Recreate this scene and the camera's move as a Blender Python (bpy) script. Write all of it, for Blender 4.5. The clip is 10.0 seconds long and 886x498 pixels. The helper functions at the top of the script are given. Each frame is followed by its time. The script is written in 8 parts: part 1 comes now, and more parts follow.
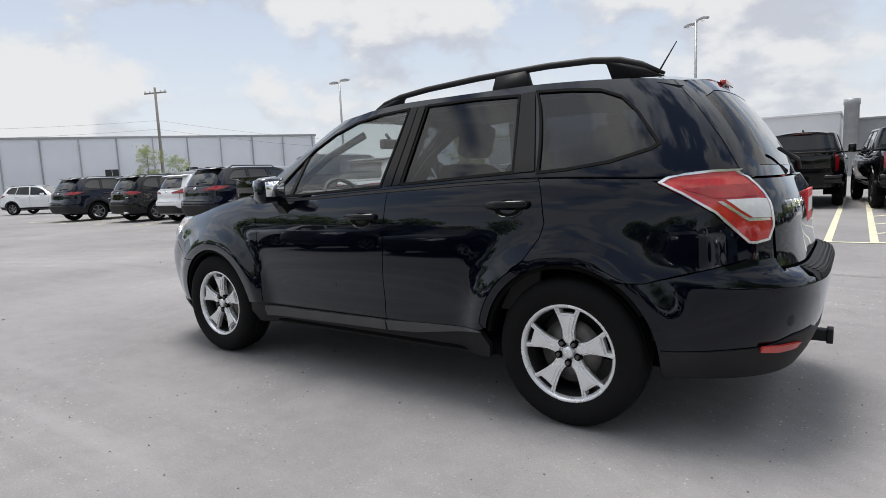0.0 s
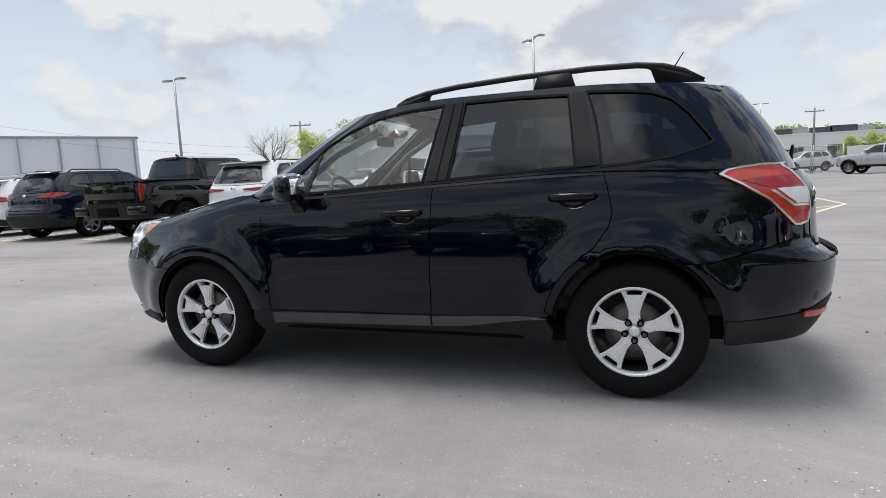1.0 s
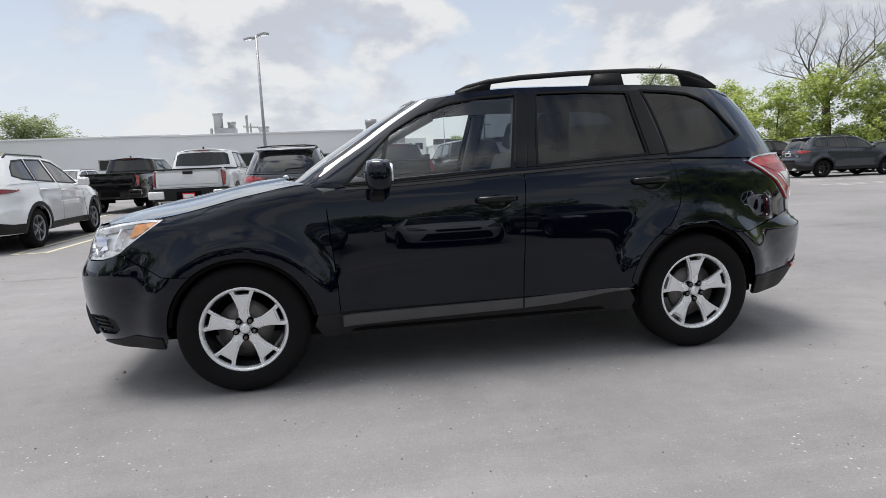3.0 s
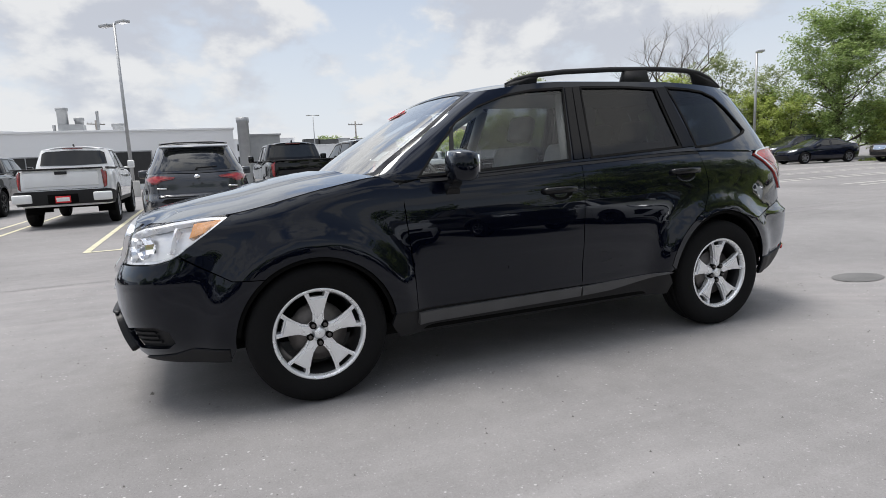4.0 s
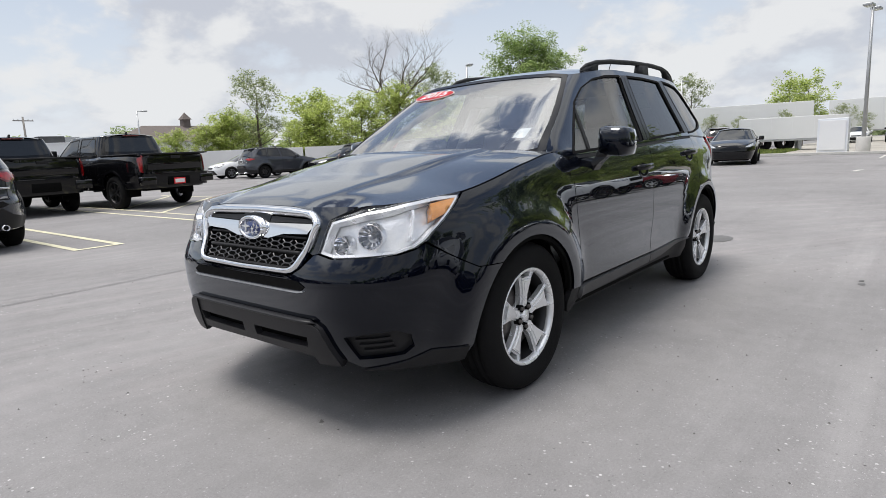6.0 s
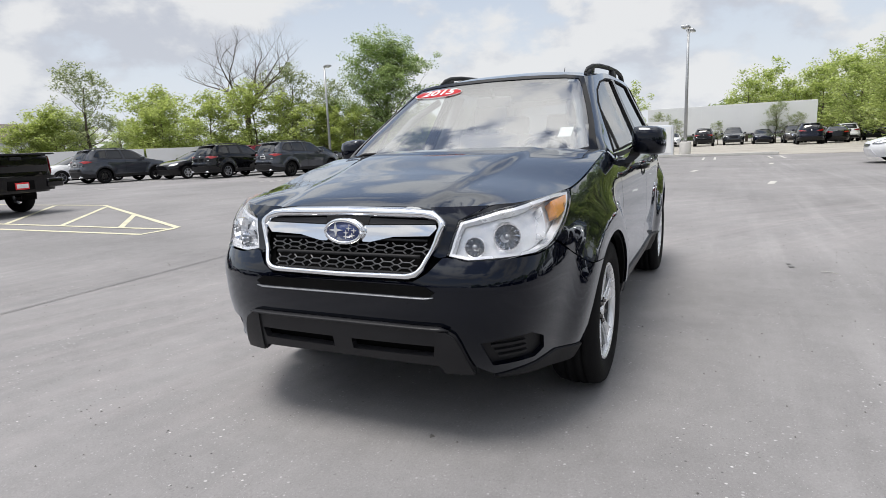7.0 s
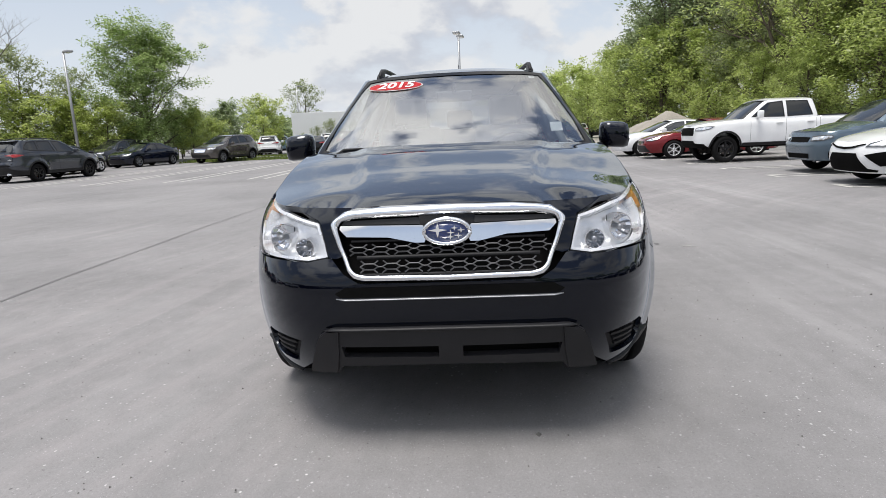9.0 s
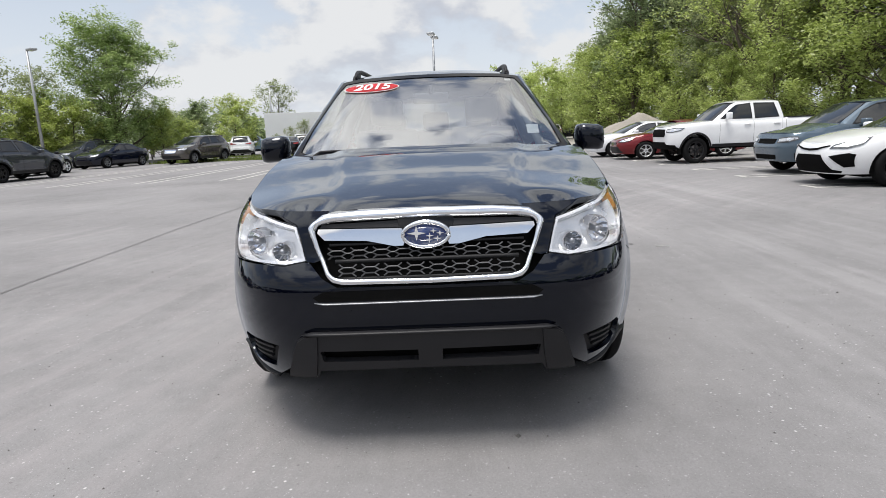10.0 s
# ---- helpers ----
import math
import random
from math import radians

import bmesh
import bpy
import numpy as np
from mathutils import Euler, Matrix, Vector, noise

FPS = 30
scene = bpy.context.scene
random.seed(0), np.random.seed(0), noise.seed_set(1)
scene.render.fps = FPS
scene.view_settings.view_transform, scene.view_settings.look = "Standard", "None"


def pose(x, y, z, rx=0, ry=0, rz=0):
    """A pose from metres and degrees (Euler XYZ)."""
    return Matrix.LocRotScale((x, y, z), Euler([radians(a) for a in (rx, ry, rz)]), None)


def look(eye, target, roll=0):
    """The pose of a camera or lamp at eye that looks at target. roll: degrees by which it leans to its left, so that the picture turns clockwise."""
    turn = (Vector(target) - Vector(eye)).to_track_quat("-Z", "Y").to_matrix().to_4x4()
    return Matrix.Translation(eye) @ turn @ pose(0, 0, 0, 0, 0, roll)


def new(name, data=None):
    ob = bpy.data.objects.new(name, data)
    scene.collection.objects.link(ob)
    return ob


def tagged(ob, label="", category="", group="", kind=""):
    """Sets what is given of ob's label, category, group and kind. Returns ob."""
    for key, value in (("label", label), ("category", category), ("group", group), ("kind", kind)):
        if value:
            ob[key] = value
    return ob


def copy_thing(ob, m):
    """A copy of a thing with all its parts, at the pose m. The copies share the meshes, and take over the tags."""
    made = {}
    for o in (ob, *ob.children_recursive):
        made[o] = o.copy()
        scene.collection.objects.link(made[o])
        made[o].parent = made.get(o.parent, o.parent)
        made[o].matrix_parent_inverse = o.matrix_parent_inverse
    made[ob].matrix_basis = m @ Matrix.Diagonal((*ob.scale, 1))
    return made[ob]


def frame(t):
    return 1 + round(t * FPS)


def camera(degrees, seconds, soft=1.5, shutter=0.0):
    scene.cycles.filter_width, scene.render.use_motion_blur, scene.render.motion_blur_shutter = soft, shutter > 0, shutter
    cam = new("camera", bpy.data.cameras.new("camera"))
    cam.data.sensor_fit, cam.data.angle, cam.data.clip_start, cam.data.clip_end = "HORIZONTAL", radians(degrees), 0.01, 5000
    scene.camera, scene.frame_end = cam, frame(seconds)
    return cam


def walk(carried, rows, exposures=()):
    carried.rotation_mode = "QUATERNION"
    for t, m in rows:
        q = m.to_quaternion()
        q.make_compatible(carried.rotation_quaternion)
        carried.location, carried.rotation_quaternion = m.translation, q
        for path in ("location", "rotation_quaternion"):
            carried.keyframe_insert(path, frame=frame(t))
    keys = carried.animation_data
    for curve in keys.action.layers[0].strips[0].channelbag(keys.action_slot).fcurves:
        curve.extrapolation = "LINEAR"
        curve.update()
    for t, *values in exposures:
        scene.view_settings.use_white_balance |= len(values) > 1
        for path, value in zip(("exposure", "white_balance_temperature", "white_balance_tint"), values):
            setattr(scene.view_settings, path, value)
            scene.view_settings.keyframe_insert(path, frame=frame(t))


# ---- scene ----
cam = camera(73.7, 10.0, soft=0.65)
PATH = [
    (0, (-2.393, 3.344, 1.186), (-1.248, 1.723, 0.939), -2.5),
    (0.5, (-1.897, 3.649, 1.185), (-0.985, 1.886, 0.936), -2.6),
    (1, (-1.396, 3.905, 1.18), (-0.734, 2.034, 0.928), -2.7),
    (1.5, (-0.881, 4.129, 1.179), (-0.477, 2.187, 0.923), -2.7),
    (2, (-0.358, 4.233, 1.175), (-0.207, 2.257, 0.91), -2.8),
    (2.5, (0.206, 4.193, 1.169), (0.111, 2.214, 0.896), -2.8),
    (3.8, (1.609, 3.823, 1.191), (0.942, 1.962, 0.894), -2.4),
    (4, (1.816, 3.736, 1.175), (1.066, 1.906, 0.875), -2.6),
    (4.5, (2.328, 3.455, 1.174), (1.373, 1.725, 0.863), -2.6),
    (5, (2.825, 3.147, 1.171), (1.674, 1.543, 0.849), -2.6),
    (5.5, (3.226, 2.743, 1.165), (1.888, 1.294, 0.835), -2.5),
    (5.7, (3.398, 2.571, 1.143), (1.987, 1.192, 0.812), -2.6),
    (6.8, (4.046, 1.546, 1.145), (2.309, 0.616, 0.8), -2.4),
    (7, (4.124, 1.354, 1.163), (2.343, 0.513, 0.817), -2.4),
    (7.5, (4.237, 0.913, 1.167), (2.367, 0.295, 0.816), -2.4),
    (8, (4.317, 0.529, 1.178), (2.392, 0.123, 0.817), -2.5),
    (8.5, (4.312, 0.267, 1.175), (2.361, 0.037, 0.803), -2.5),
    (9, (4.318, 0.101, 1.194), (2.358, -0.007, 0.81), -2.5),
    (9.5, (4.315, 0.047, 1.197), (2.354, 0.001, 0.809), -2.4),
    (10, (4.313, 0.088, 1.202), (2.351, 0.063, 0.817), -2.4),
]
walk(cam, [(t, look(eye, target, roll)) for t, eye, target, roll in PATH], [(0.0, 0.16), (10.0, 0.16)])

# ---- light ----
SUN = Vector((0.22, -0.15, 1.0)).normalized()
world = bpy.data.worlds.new("sky")
scene.world = world
world.use_nodes = True
wt = world.node_tree
wt.nodes.clear()


def wnode(kind, **values):
    n = wt.nodes.new(kind)
    for key, value in values.items():
        n.inputs[key].default_value = value
    return n


sky = wnode("ShaderNodeTexSky")
sky.sky_type, sky.sun_disc = "NISHITA", False
sky.sun_elevation = math.asin(SUN.z)
sky.sun_rotation = math.atan2(SUN.x, SUN.y)
sky.dust_density, sky.air_density = 1.5, 1.0
coord = wnode("ShaderNodeTexCoord")
split = wnode("ShaderNodeSeparateXYZ")
wt.links.new(coord.outputs["Generated"], split.inputs[0])


def wmath(op, a, b=None, clamp=False):
    n = wt.nodes.new("ShaderNodeMath")
    n.operation, n.use_clamp = op, clamp
    for k, v in enumerate((a, b)):
        if v is None:
            continue
        if isinstance(v, (int, float)):
            n.inputs[k].default_value = v
        else:
            wt.links.new(v, n.inputs[k])
    return n.outputs[0]


up = wmath("MAXIMUM", split.outputs[2], 0.0)
dome = wnode("ShaderNodeCombineXYZ")
wt.links.new(split.outputs[0], dome.inputs[0])
wt.links.new(split.outputs[1], dome.inputs[1])
wt.links.new(wmath("MULTIPLY", wmath("POWER", up, 0.85), 1.55), dome.inputs[2])


def puff(at, scale=3.3):
    n = wnode("ShaderNodeTexNoise", Scale=scale, Detail=12.0, Roughness=0.55, Distortion=0.06)
    wt.links.new(at, n.inputs["Vector"])
    return n.outputs["Fac"]


def wstep(value, lo, hi, a=0.0, b=1.0):
    n = wnode("ShaderNodeMapRange")
    n.interpolation_type = "SMOOTHSTEP"
    for key, v in (("From Min", lo), ("From Max", hi), ("To Min", a), ("To Max", b)):
        n.inputs[key].default_value = v
    wt.links.new(value, n.inputs["Value"])
    return n.outputs[0]


# cumulus: lit on the side that faces up, greyer below; brighter the nearer to the sun
drift = wnode("ShaderNodeVectorMath")
drift.operation = "ADD"
drift.inputs[1].default_value = (1.3, 4.6, 2.1)
wt.links.new(dome.outputs[0], drift.inputs[0])
lifted = wnode("ShaderNodeVectorMath")
lifted.operation = "ADD"
lifted.inputs[1].default_value = (0.02, 0.0, 0.10)
wt.links.new(drift.outputs[0], lifted.inputs[0])
here, above = puff(drift.outputs[0]), puff(lifted.outputs[0])
cover = wstep(wmath("ADD", here, wmath("MULTIPLY", up, 0.045)), 0.455, 0.54)
lit = wstep(wmath("SUBTRACT", here, above), -0.07, 0.05)
tone = wnode("ShaderNodeValToRGB")
tone.color_ramp.elements[0].color, tone.color_ramp.elements[1].color = (0.67, 0.70, 0.78, 1), (1.0, 1.0, 1.0, 1)
wt.links.new(lit, tone.inputs["Fac"])
toward = wnode("ShaderNodeVectorMath")
toward.operation = "DOT_PRODUCT"
toward.inputs[1].default_value = SUN
wt.links.new(coord.outputs["Generated"], toward.inputs[0])
glare = wstep(toward.outputs["Value"], 0.55, 1.0)
haze = wmath("POWER", wmath("SUBTRACT", 1.0, up, True), 5.0)
veil = wmath("ADD", wmath("MULTIPLY", wmath("POWER", wmath("SUBTRACT", 1.0, up, True), 2.0), 0.95), 0.02, True)
clear = wnode("ShaderNodeBackground", Strength=0.115)
wt.links.new(sky.outputs[0], clear.inputs[0])
milky = wnode("ShaderNodeBackground", Strength=0.80)
milky.inputs[0].default_value = (0.88, 0.925, 1.0, 1)
air = wnode("ShaderNodeMixShader")
wt.links.new(veil, air.inputs[0])
wt.links.new(clear.outputs[0], air.inputs[1])
wt.links.new(milky.outputs[0], air.inputs[2])
cloud = wnode("ShaderNodeBackground")
wt.links.new(tone.outputs[0], cloud.inputs[0])
wt.links.new(wmath("ADD", wmath("MULTIPLY", glare, 1.6), 0.745), cloud.inputs[1])
whole = wnode("ShaderNodeMixShader")
wt.links.new(wmath("MULTIPLY", cover, wmath("SUBTRACT", 1.0, wmath("MULTIPLY", haze, 0.45))), whole.inputs[0])
wt.links.new(air.outputs[0], whole.inputs[1])
wt.links.new(cloud.outputs[0], whole.inputs[2])
wout = wnode("ShaderNodeOutputWorld")
wt.links.new(whole.outputs[0], wout.inputs[0])

sun = new("sun", bpy.data.lights.new("sun", "SUN"))
sun.data.energy, sun.data.angle, sun.data.color = 2.7, radians(25), (1.0, 0.95, 0.88)
sun.matrix_world = look(SUN * 60, (0, 0, 0))


# ---- materials ----
def mat(name, base, rough=0.5, metal=0.0, vary=0.0, scale=8.0, bump=0.0, coat=0.0, dark=None, detail=40.0, rvary=0.0, islands=False):
    """A principled material; base varied by two scales of noise, with fine relief."""
    m = bpy.data.materials.new(name)
    m.use_nodes = True
    nt = m.node_tree
    b = nt.nodes["Principled BSDF"]
    b.inputs["Base Color"].default_value = (*base, 1)
    b.inputs["Roughness"].default_value = rough
    b.inputs["Metallic"].default_value = metal
    b.inputs["Coat Weight"].default_value = coat
    b.inputs["Coat Roughness"].default_value = 0.03
    if vary or bump or rvary:
        tc = nt.nodes.new("ShaderNodeTexCoord")
        n1, n2 = (nt.nodes.new("ShaderNodeTexNoise") for _ in range(2))
        n1.inputs["Scale"].default_value, n2.inputs["Scale"].default_value = scale, detail
        n1.inputs["Detail"].default_value = n2.inputs["Detail"].default_value = 6
        for n in (n1, n2):
            nt.links.new(tc.outputs["Object"], n.inputs["Vector"])
        mix = nt.nodes.new("ShaderNodeMath")
        mix.operation = "MULTIPLY_ADD"
        nt.links.new(n1.outputs["Fac"], mix.inputs[0])
        mix.inputs[1].default_value = 0.6
        half = nt.nodes.new("ShaderNodeMath")
        half.operation = "MULTIPLY"
        half.inputs[1].default_value = 0.4
        nt.links.new(n2.outputs["Fac"], half.inputs[0])
        nt.links.new(half.outputs[0], mix.inputs[2])
        fac = mix.outputs[0]
        if islands:
            geo = nt.nodes.new("ShaderNodeNewGeometry")
            blend = nt.nodes.new("ShaderNodeMath")
            blend.operation = "MULTIPLY_ADD"
            blend.inputs[1].default_value = 0.55
            nt.links.new(geo.outputs["Random Per Island"], blend.inputs[0])
            less = nt.nodes.new("ShaderNodeMath")
            less.operation = "MULTIPLY"
            less.inputs[1].default_value = 0.5
            nt.links.new(fac, less.inputs[0])
            nt.links.new(less.outputs[0], blend.inputs[2])
            fac = blend.outputs[0]
        ramp = nt.nodes.new("ShaderNodeValToRGB")
        lo = dark or tuple(max(0, c * (1 - vary)) for c in base)
        hi = tuple(min(1, c * (1 + vary)) for c in base)
        ramp.color_ramp.elements[0].position, ramp.color_ramp.elements[0].color = 0.3, (*lo, 1)
        ramp.color_ramp.elements[1].position, ramp.color_ramp.elements[1].color = 0.7, (*hi, 1)
        nt.links.new(fac, ramp.inputs["Fac"])
        nt.links.new(ramp.outputs[0], b.inputs["Base Color"])
        if rvary:
            rr = nt.nodes.new("ShaderNodeMapRange")
            rr.inputs["To Min"].default_value, rr.inputs["To Max"].default_value = max(0, rough - rvary), rough + rvary
            nt.links.new(n1.outputs["Fac"], rr.inputs["Value"])
            nt.links.new(rr.outputs[0], b.inputs["Roughness"])
        if bump:
            bp = nt.nodes.new("ShaderNodeBump")
            bp.inputs["Strength"].default_value = bump
            bp.inputs["Distance"].default_value = 0.01
            nt.links.new(n2.outputs["Fac"], bp.inputs["Height"])
            nt.links.new(bp.outputs[0], b.inputs["Normal"])
    return m


def glass(name, tint, face=0.07, fall=4.2):
    """Thin pane: it lets light straight through, tinted, and mirrors more the flatter it is seen."""
    m = bpy.data.materials.new(name)
    m.use_nodes = True
    nt = m.node_tree
    nt.nodes.remove(nt.nodes["Principled BSDF"])
    clear_, shine, mix, edge, power, scale_ = (nt.nodes.new(k) for k in ("ShaderNodeBsdfTransparent", "ShaderNodeBsdfGlossy", "ShaderNodeMixShader", "ShaderNodeLayerWeight", "ShaderNodeMath", "ShaderNodeMath"))
    clear_.inputs[0].default_value = (*tint, 1)
    shine.inputs["Roughness"].default_value = 0.0
    shine.inputs[0].default_value = (1, 1, 1, 1)
    edge.inputs["Blend"].default_value = 0.5
    power.operation, power.inputs[1].default_value = "POWER", fall
    scale_.operation, scale_.inputs[1].default_value, scale_.inputs[2].default_value = "MULTIPLY_ADD", 1 - face, face
    nt.links.new(edge.outputs["Facing"], power.inputs[0])
    nt.links.new(power.outputs[0], scale_.inputs[0])
    nt.links.new(scale_.outputs[0], mix.inputs[0])
    nt.links.new(clear_.outputs[0], mix.inputs[1])
    nt.links.new(shine.outputs[0], mix.inputs[2])
    nt.links.new(mix.outputs[0], nt.nodes["Material Output"].inputs[0])
    return m


def paint(name, base, rough=0.16, metal=0.0, face=0.035, coat_tint=(1, 1, 1), fall=3.1):
    """Lacquered paint: a coloured base under a clear coat that mirrors more the flatter it is seen."""
    m = mat(name, base, rough, metal, vary=0.06, scale=3.0, detail=900.0)
    nt = m.node_tree
    b = nt.nodes["Principled BSDF"]
    b.inputs["Specular IOR Level"].default_value = 0.0
    shine, mix, edge, power, lift = (nt.nodes.new(k) for k in ("ShaderNodeBsdfGlossy", "ShaderNodeMixShader", "ShaderNodeLayerWeight", "ShaderNodeMath", "ShaderNodeMath"))
    shine.inputs["Roughness"].default_value = 0.018
    shine.inputs[0].default_value = (*coat_tint, 1)
    edge.inputs["Blend"].default_value = 0.5
    power.operation, power.inputs[1].default_value = "POWER", fall
    lift.operation, lift.inputs[1].default_value, lift.inputs[2].default_value = "MULTIPLY_ADD", 1 - face, face
    nt.links.new(edge.outputs["Facing"], power.inputs[0])
    nt.links.new(power.outputs[0], lift.inputs[0])
    nt.links.new(lift.outputs[0], mix.inputs[0])
    nt.links.new(b.outputs[0], mix.inputs[1])
    nt.links.new(shine.outputs[0], mix.inputs[2])
    nt.links.new(mix.outputs[0], nt.nodes["Material Output"].inputs[0])
    return m


PAINT = paint("paint_blue_black", (0.0012, 0.0018, 0.0055), 0.4, 0.3, face=0.031, coat_tint=(0.90, 0.945, 1.0), fall=2.75)
PLASTIC = mat("dark_plastic", (0.014, 0.014, 0.0155), 0.55, vary=0.25, scale=6, bump=0.12, detail=420)
TRIM = mat("grey_trim_plastic", (0.015, 0.015, 0.017), 0.42, vary=0.2, scale=6, bump=0.1, detail=420)
for m_ in (PLASTIC, TRIM):
    m_.node_tree.nodes["Principled BSDF"].inputs["Specular IOR Level"].default_value = 0.3
SILLGREY = mat("grey_sill_plastic", (0.062, 0.062, 0.065), 0.5, vary=0.2, scale=6, bump=0.1, detail=420)
LAMPDARK = mat("dark_lamp_housing", (0.09, 0.095, 0.10), 0.1, 0.3, coat=1.0, vary=0.3, scale=12)
GLOSS = mat("gloss_black", (0.004, 0.004, 0.005), 0.12, vary=0.1, scale=8)
GLOSS.node_tree.nodes["Principled BSDF"].inputs["Specular IOR Level"].default_value = 0.3
RUBBER = mat("tyre_rubber", (0.0065, 0.0065, 0.007), 0.85, vary=0.3, scale=5, bump=0.25, detail=160, rvary=0.08)
RUBBER.node_tree.nodes["Principled BSDF"].inputs["Specular IOR Level"].default_value = 0.18
ALLOY = mat("machined_alloy", (0.83, 0.84, 0.855), 0.27, 0.5, vary=0.08, scale=9, detail=200, rvary=0.05)
ALLOYGREY = mat("grey_alloy", (0.3, 0.31, 0.33), 0.35, 0.7, vary=0.1, scale=9)
ALLOYBLACK = mat("black_alloy", (0.012, 0.012, 0.013), 0.35, vary=0.2, scale=9)
CHROME = mat("chrome", (0.82, 0.83, 0.85), 0.05, 1.0, vary=0.03, scale=4)
MESHGREY = mat("dark_grille_mesh", (0.075, 0.075, 0.08), 0.38, 0.5, vary=0.15, scale=20)
STEEL = mat("galvanised_steel", (0.42, 0.43, 0.44), 0.45, 0.6, vary=0.15, scale=5, bump=0.05)
# near-black, low gloss: shade of gaps and cavities in the colour; also black parts
BLACKHOLE = mat("cavity_shade_and_black_parts", (0.004, 0.004, 0.004), 0.9, vary=0.3, scale=5)
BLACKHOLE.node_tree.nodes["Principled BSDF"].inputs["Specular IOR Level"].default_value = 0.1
BRAKE = mat("brake_iron", (0.13, 0.12, 0.115), 0.45, 0.7, vary=0.3, scale=14)
CLEAR = glass("clear_glass", (0.92, 0.95, 0.935), 0.065)
SCREEN = glass("windscreen_glass", (0.84, 0.89, 0.89), 0.14, 2.1)
PRIVACY = glass("privacy_glass", (0.125, 0.145, 0.165), 0.045)
LENS = glass("clear_lens", (0.97, 0.97, 0.98), 0.06)
REDLENS = mat("red_lens", (0.46, 0.030, 0.024), 0.12, coat=1.0, vary=0.3, scale=16, detail=90)
REDDEEP = mat("deep_red_lens", (0.30, 0.005, 0.006), 0.12, coat=1.0, vary=0.3, scale=16, detail=90)
AMBER = mat("amber_lens", (0.58, 0.25, 0.06), 0.2, coat=1.0, vary=0.25, scale=30, detail=160)
REFLECT = mat("lamp_reflector", (0.80, 0.81, 0.82), 0.2, 0.8, vary=0.12, scale=22)
LAMPWHITE = mat("bright_lamp_reflector", (0.80, 0.81, 0.82), 0.2, 0.45, vary=0.07, scale=34, bump=0.15, detail=70)
WHITEPL = mat("white_lens", (0.70, 0.71, 0.71), 0.15, coat=1.0, vary=0.1, scale=30)
TAILRED = mat("smoked_red_lens", (0.14, 0.006, 0.008), 0.15, coat=1.0, vary=0.3, scale=16, detail=90)
DARKGLASS = mat("dark_car_glass", (0.012, 0.014, 0.016), 0.03, coat=0.5)
FABRIC = mat("grey_seat_fabric", (0.26, 0.265, 0.27), 0.85, vary=0.2, scale=10, bump=0.3, detail=300)
DASH = mat("dash_plastic", (0.035, 0.035, 0.037), 0.6, vary=0.2, scale=10, bump=0.1, detail=300)
BEIGE = mat("pale_interior_trim", (0.19, 0.195, 0.20), 0.7, vary=0.1, scale=8)
RED = mat("red_sticker", (0.72, 0.03, 0.04), 0.4, vary=0.08, scale=20)
WHITE = mat("white_vinyl", (0.8, 0.8, 0.8), 0.4, vary=0.05, scale=20)
BLUE = mat("blue_enamel", (0.012, 0.03, 0.13), 0.15, coat=1.0, vary=0.1, scale=20)


# ---- mesh helpers ----
def part(name, bm, material, parent=None, label="", smooth=True):
    """Links a bmesh as one mesh object under a thing or a part."""
    me = bpy.data.meshes.new(name)
    bm.to_mesh(me)
    bm.free()
    if smooth:
        me.shade_smooth()
    me.materials.append(material)
    ob = new(name, me)
    if parent is not None:
        ob.parent = parent
    if label:
        tagged(ob, label)
    return ob


def from_lists(verts, faces):
    bm = bmesh.new()
    vs = [bm.verts.new(v) for v in verts]
    for f in faces:
        if len(set(f)) == len(f):
            try:
                bm.faces.new([vs[i] for i in f])
            except ValueError:
                pass
    return bm


def box(bm, x0, x1, y0, y1, z0, z1, m=None, bevel=0.0):
    made = bmesh.ops.create_cube(bm, size=1.0)["verts"]
    for v in made:
        v.co = Vector(((x0 + x1) / 2 + v.co.x * (x1 - x0), (y0 + y1) / 2 + v.co.y * (y1 - y0), (z0 + z1) / 2 + v.co.z * (z1 - z0)))
    if bevel:
        edges = list({e for v in made for e in v.link_edges})
        got = bmesh.ops.bevel(bm, geom=edges, offset=bevel, segments=2, affect="EDGES", profile=0.6)
        made = list({v for f in got["faces"] for v in f.verts} | {v for v in made if v.is_valid})
    if m is not None:
        for v in made:
            v.co = m @ v.co
    return bm


def boxes(*rows, bevel=0.0, m=None):
    bm = bmesh.new()
    for r in rows:
        box(bm, *r, m=m, bevel=bevel)
    return bm


def tube(bm, points, radii, sides=8, caps=True):
    """A tapered tube along points."""
    rings = []
    for i, p in enumerate(points):
        p = Vector(p)
        a = Vector(points[max(0, i - 1)])
        b = Vector(points[min(len(points) - 1, i + 1)])
        d = (b - a).normalized()
        side = d.cross(Vector((0, 0, 1)) if abs(d.z) < 0.9 else Vector((1, 0, 0))).normalized()
        other = d.cross(side)
        r = radii[i] if isinstance(radii, (list, tuple)) else radii
        rings.append([bm.verts.new(p + r * (side * math.cos(k * 2 * math.pi / sides) + other * math.sin(k * 2 * math.pi / sides))) for k in range(sides)])
    for r0, r1 in zip(rings, rings[1:]):
        for k in range(sides):
            bm.faces.new((r0[k], r0[(k + 1) % sides], r1[(k + 1) % sides], r1[k]))
    if caps:
        bm.faces.new(rings[0][::-1])
        bm.faces.new(rings[-1])
    return bm


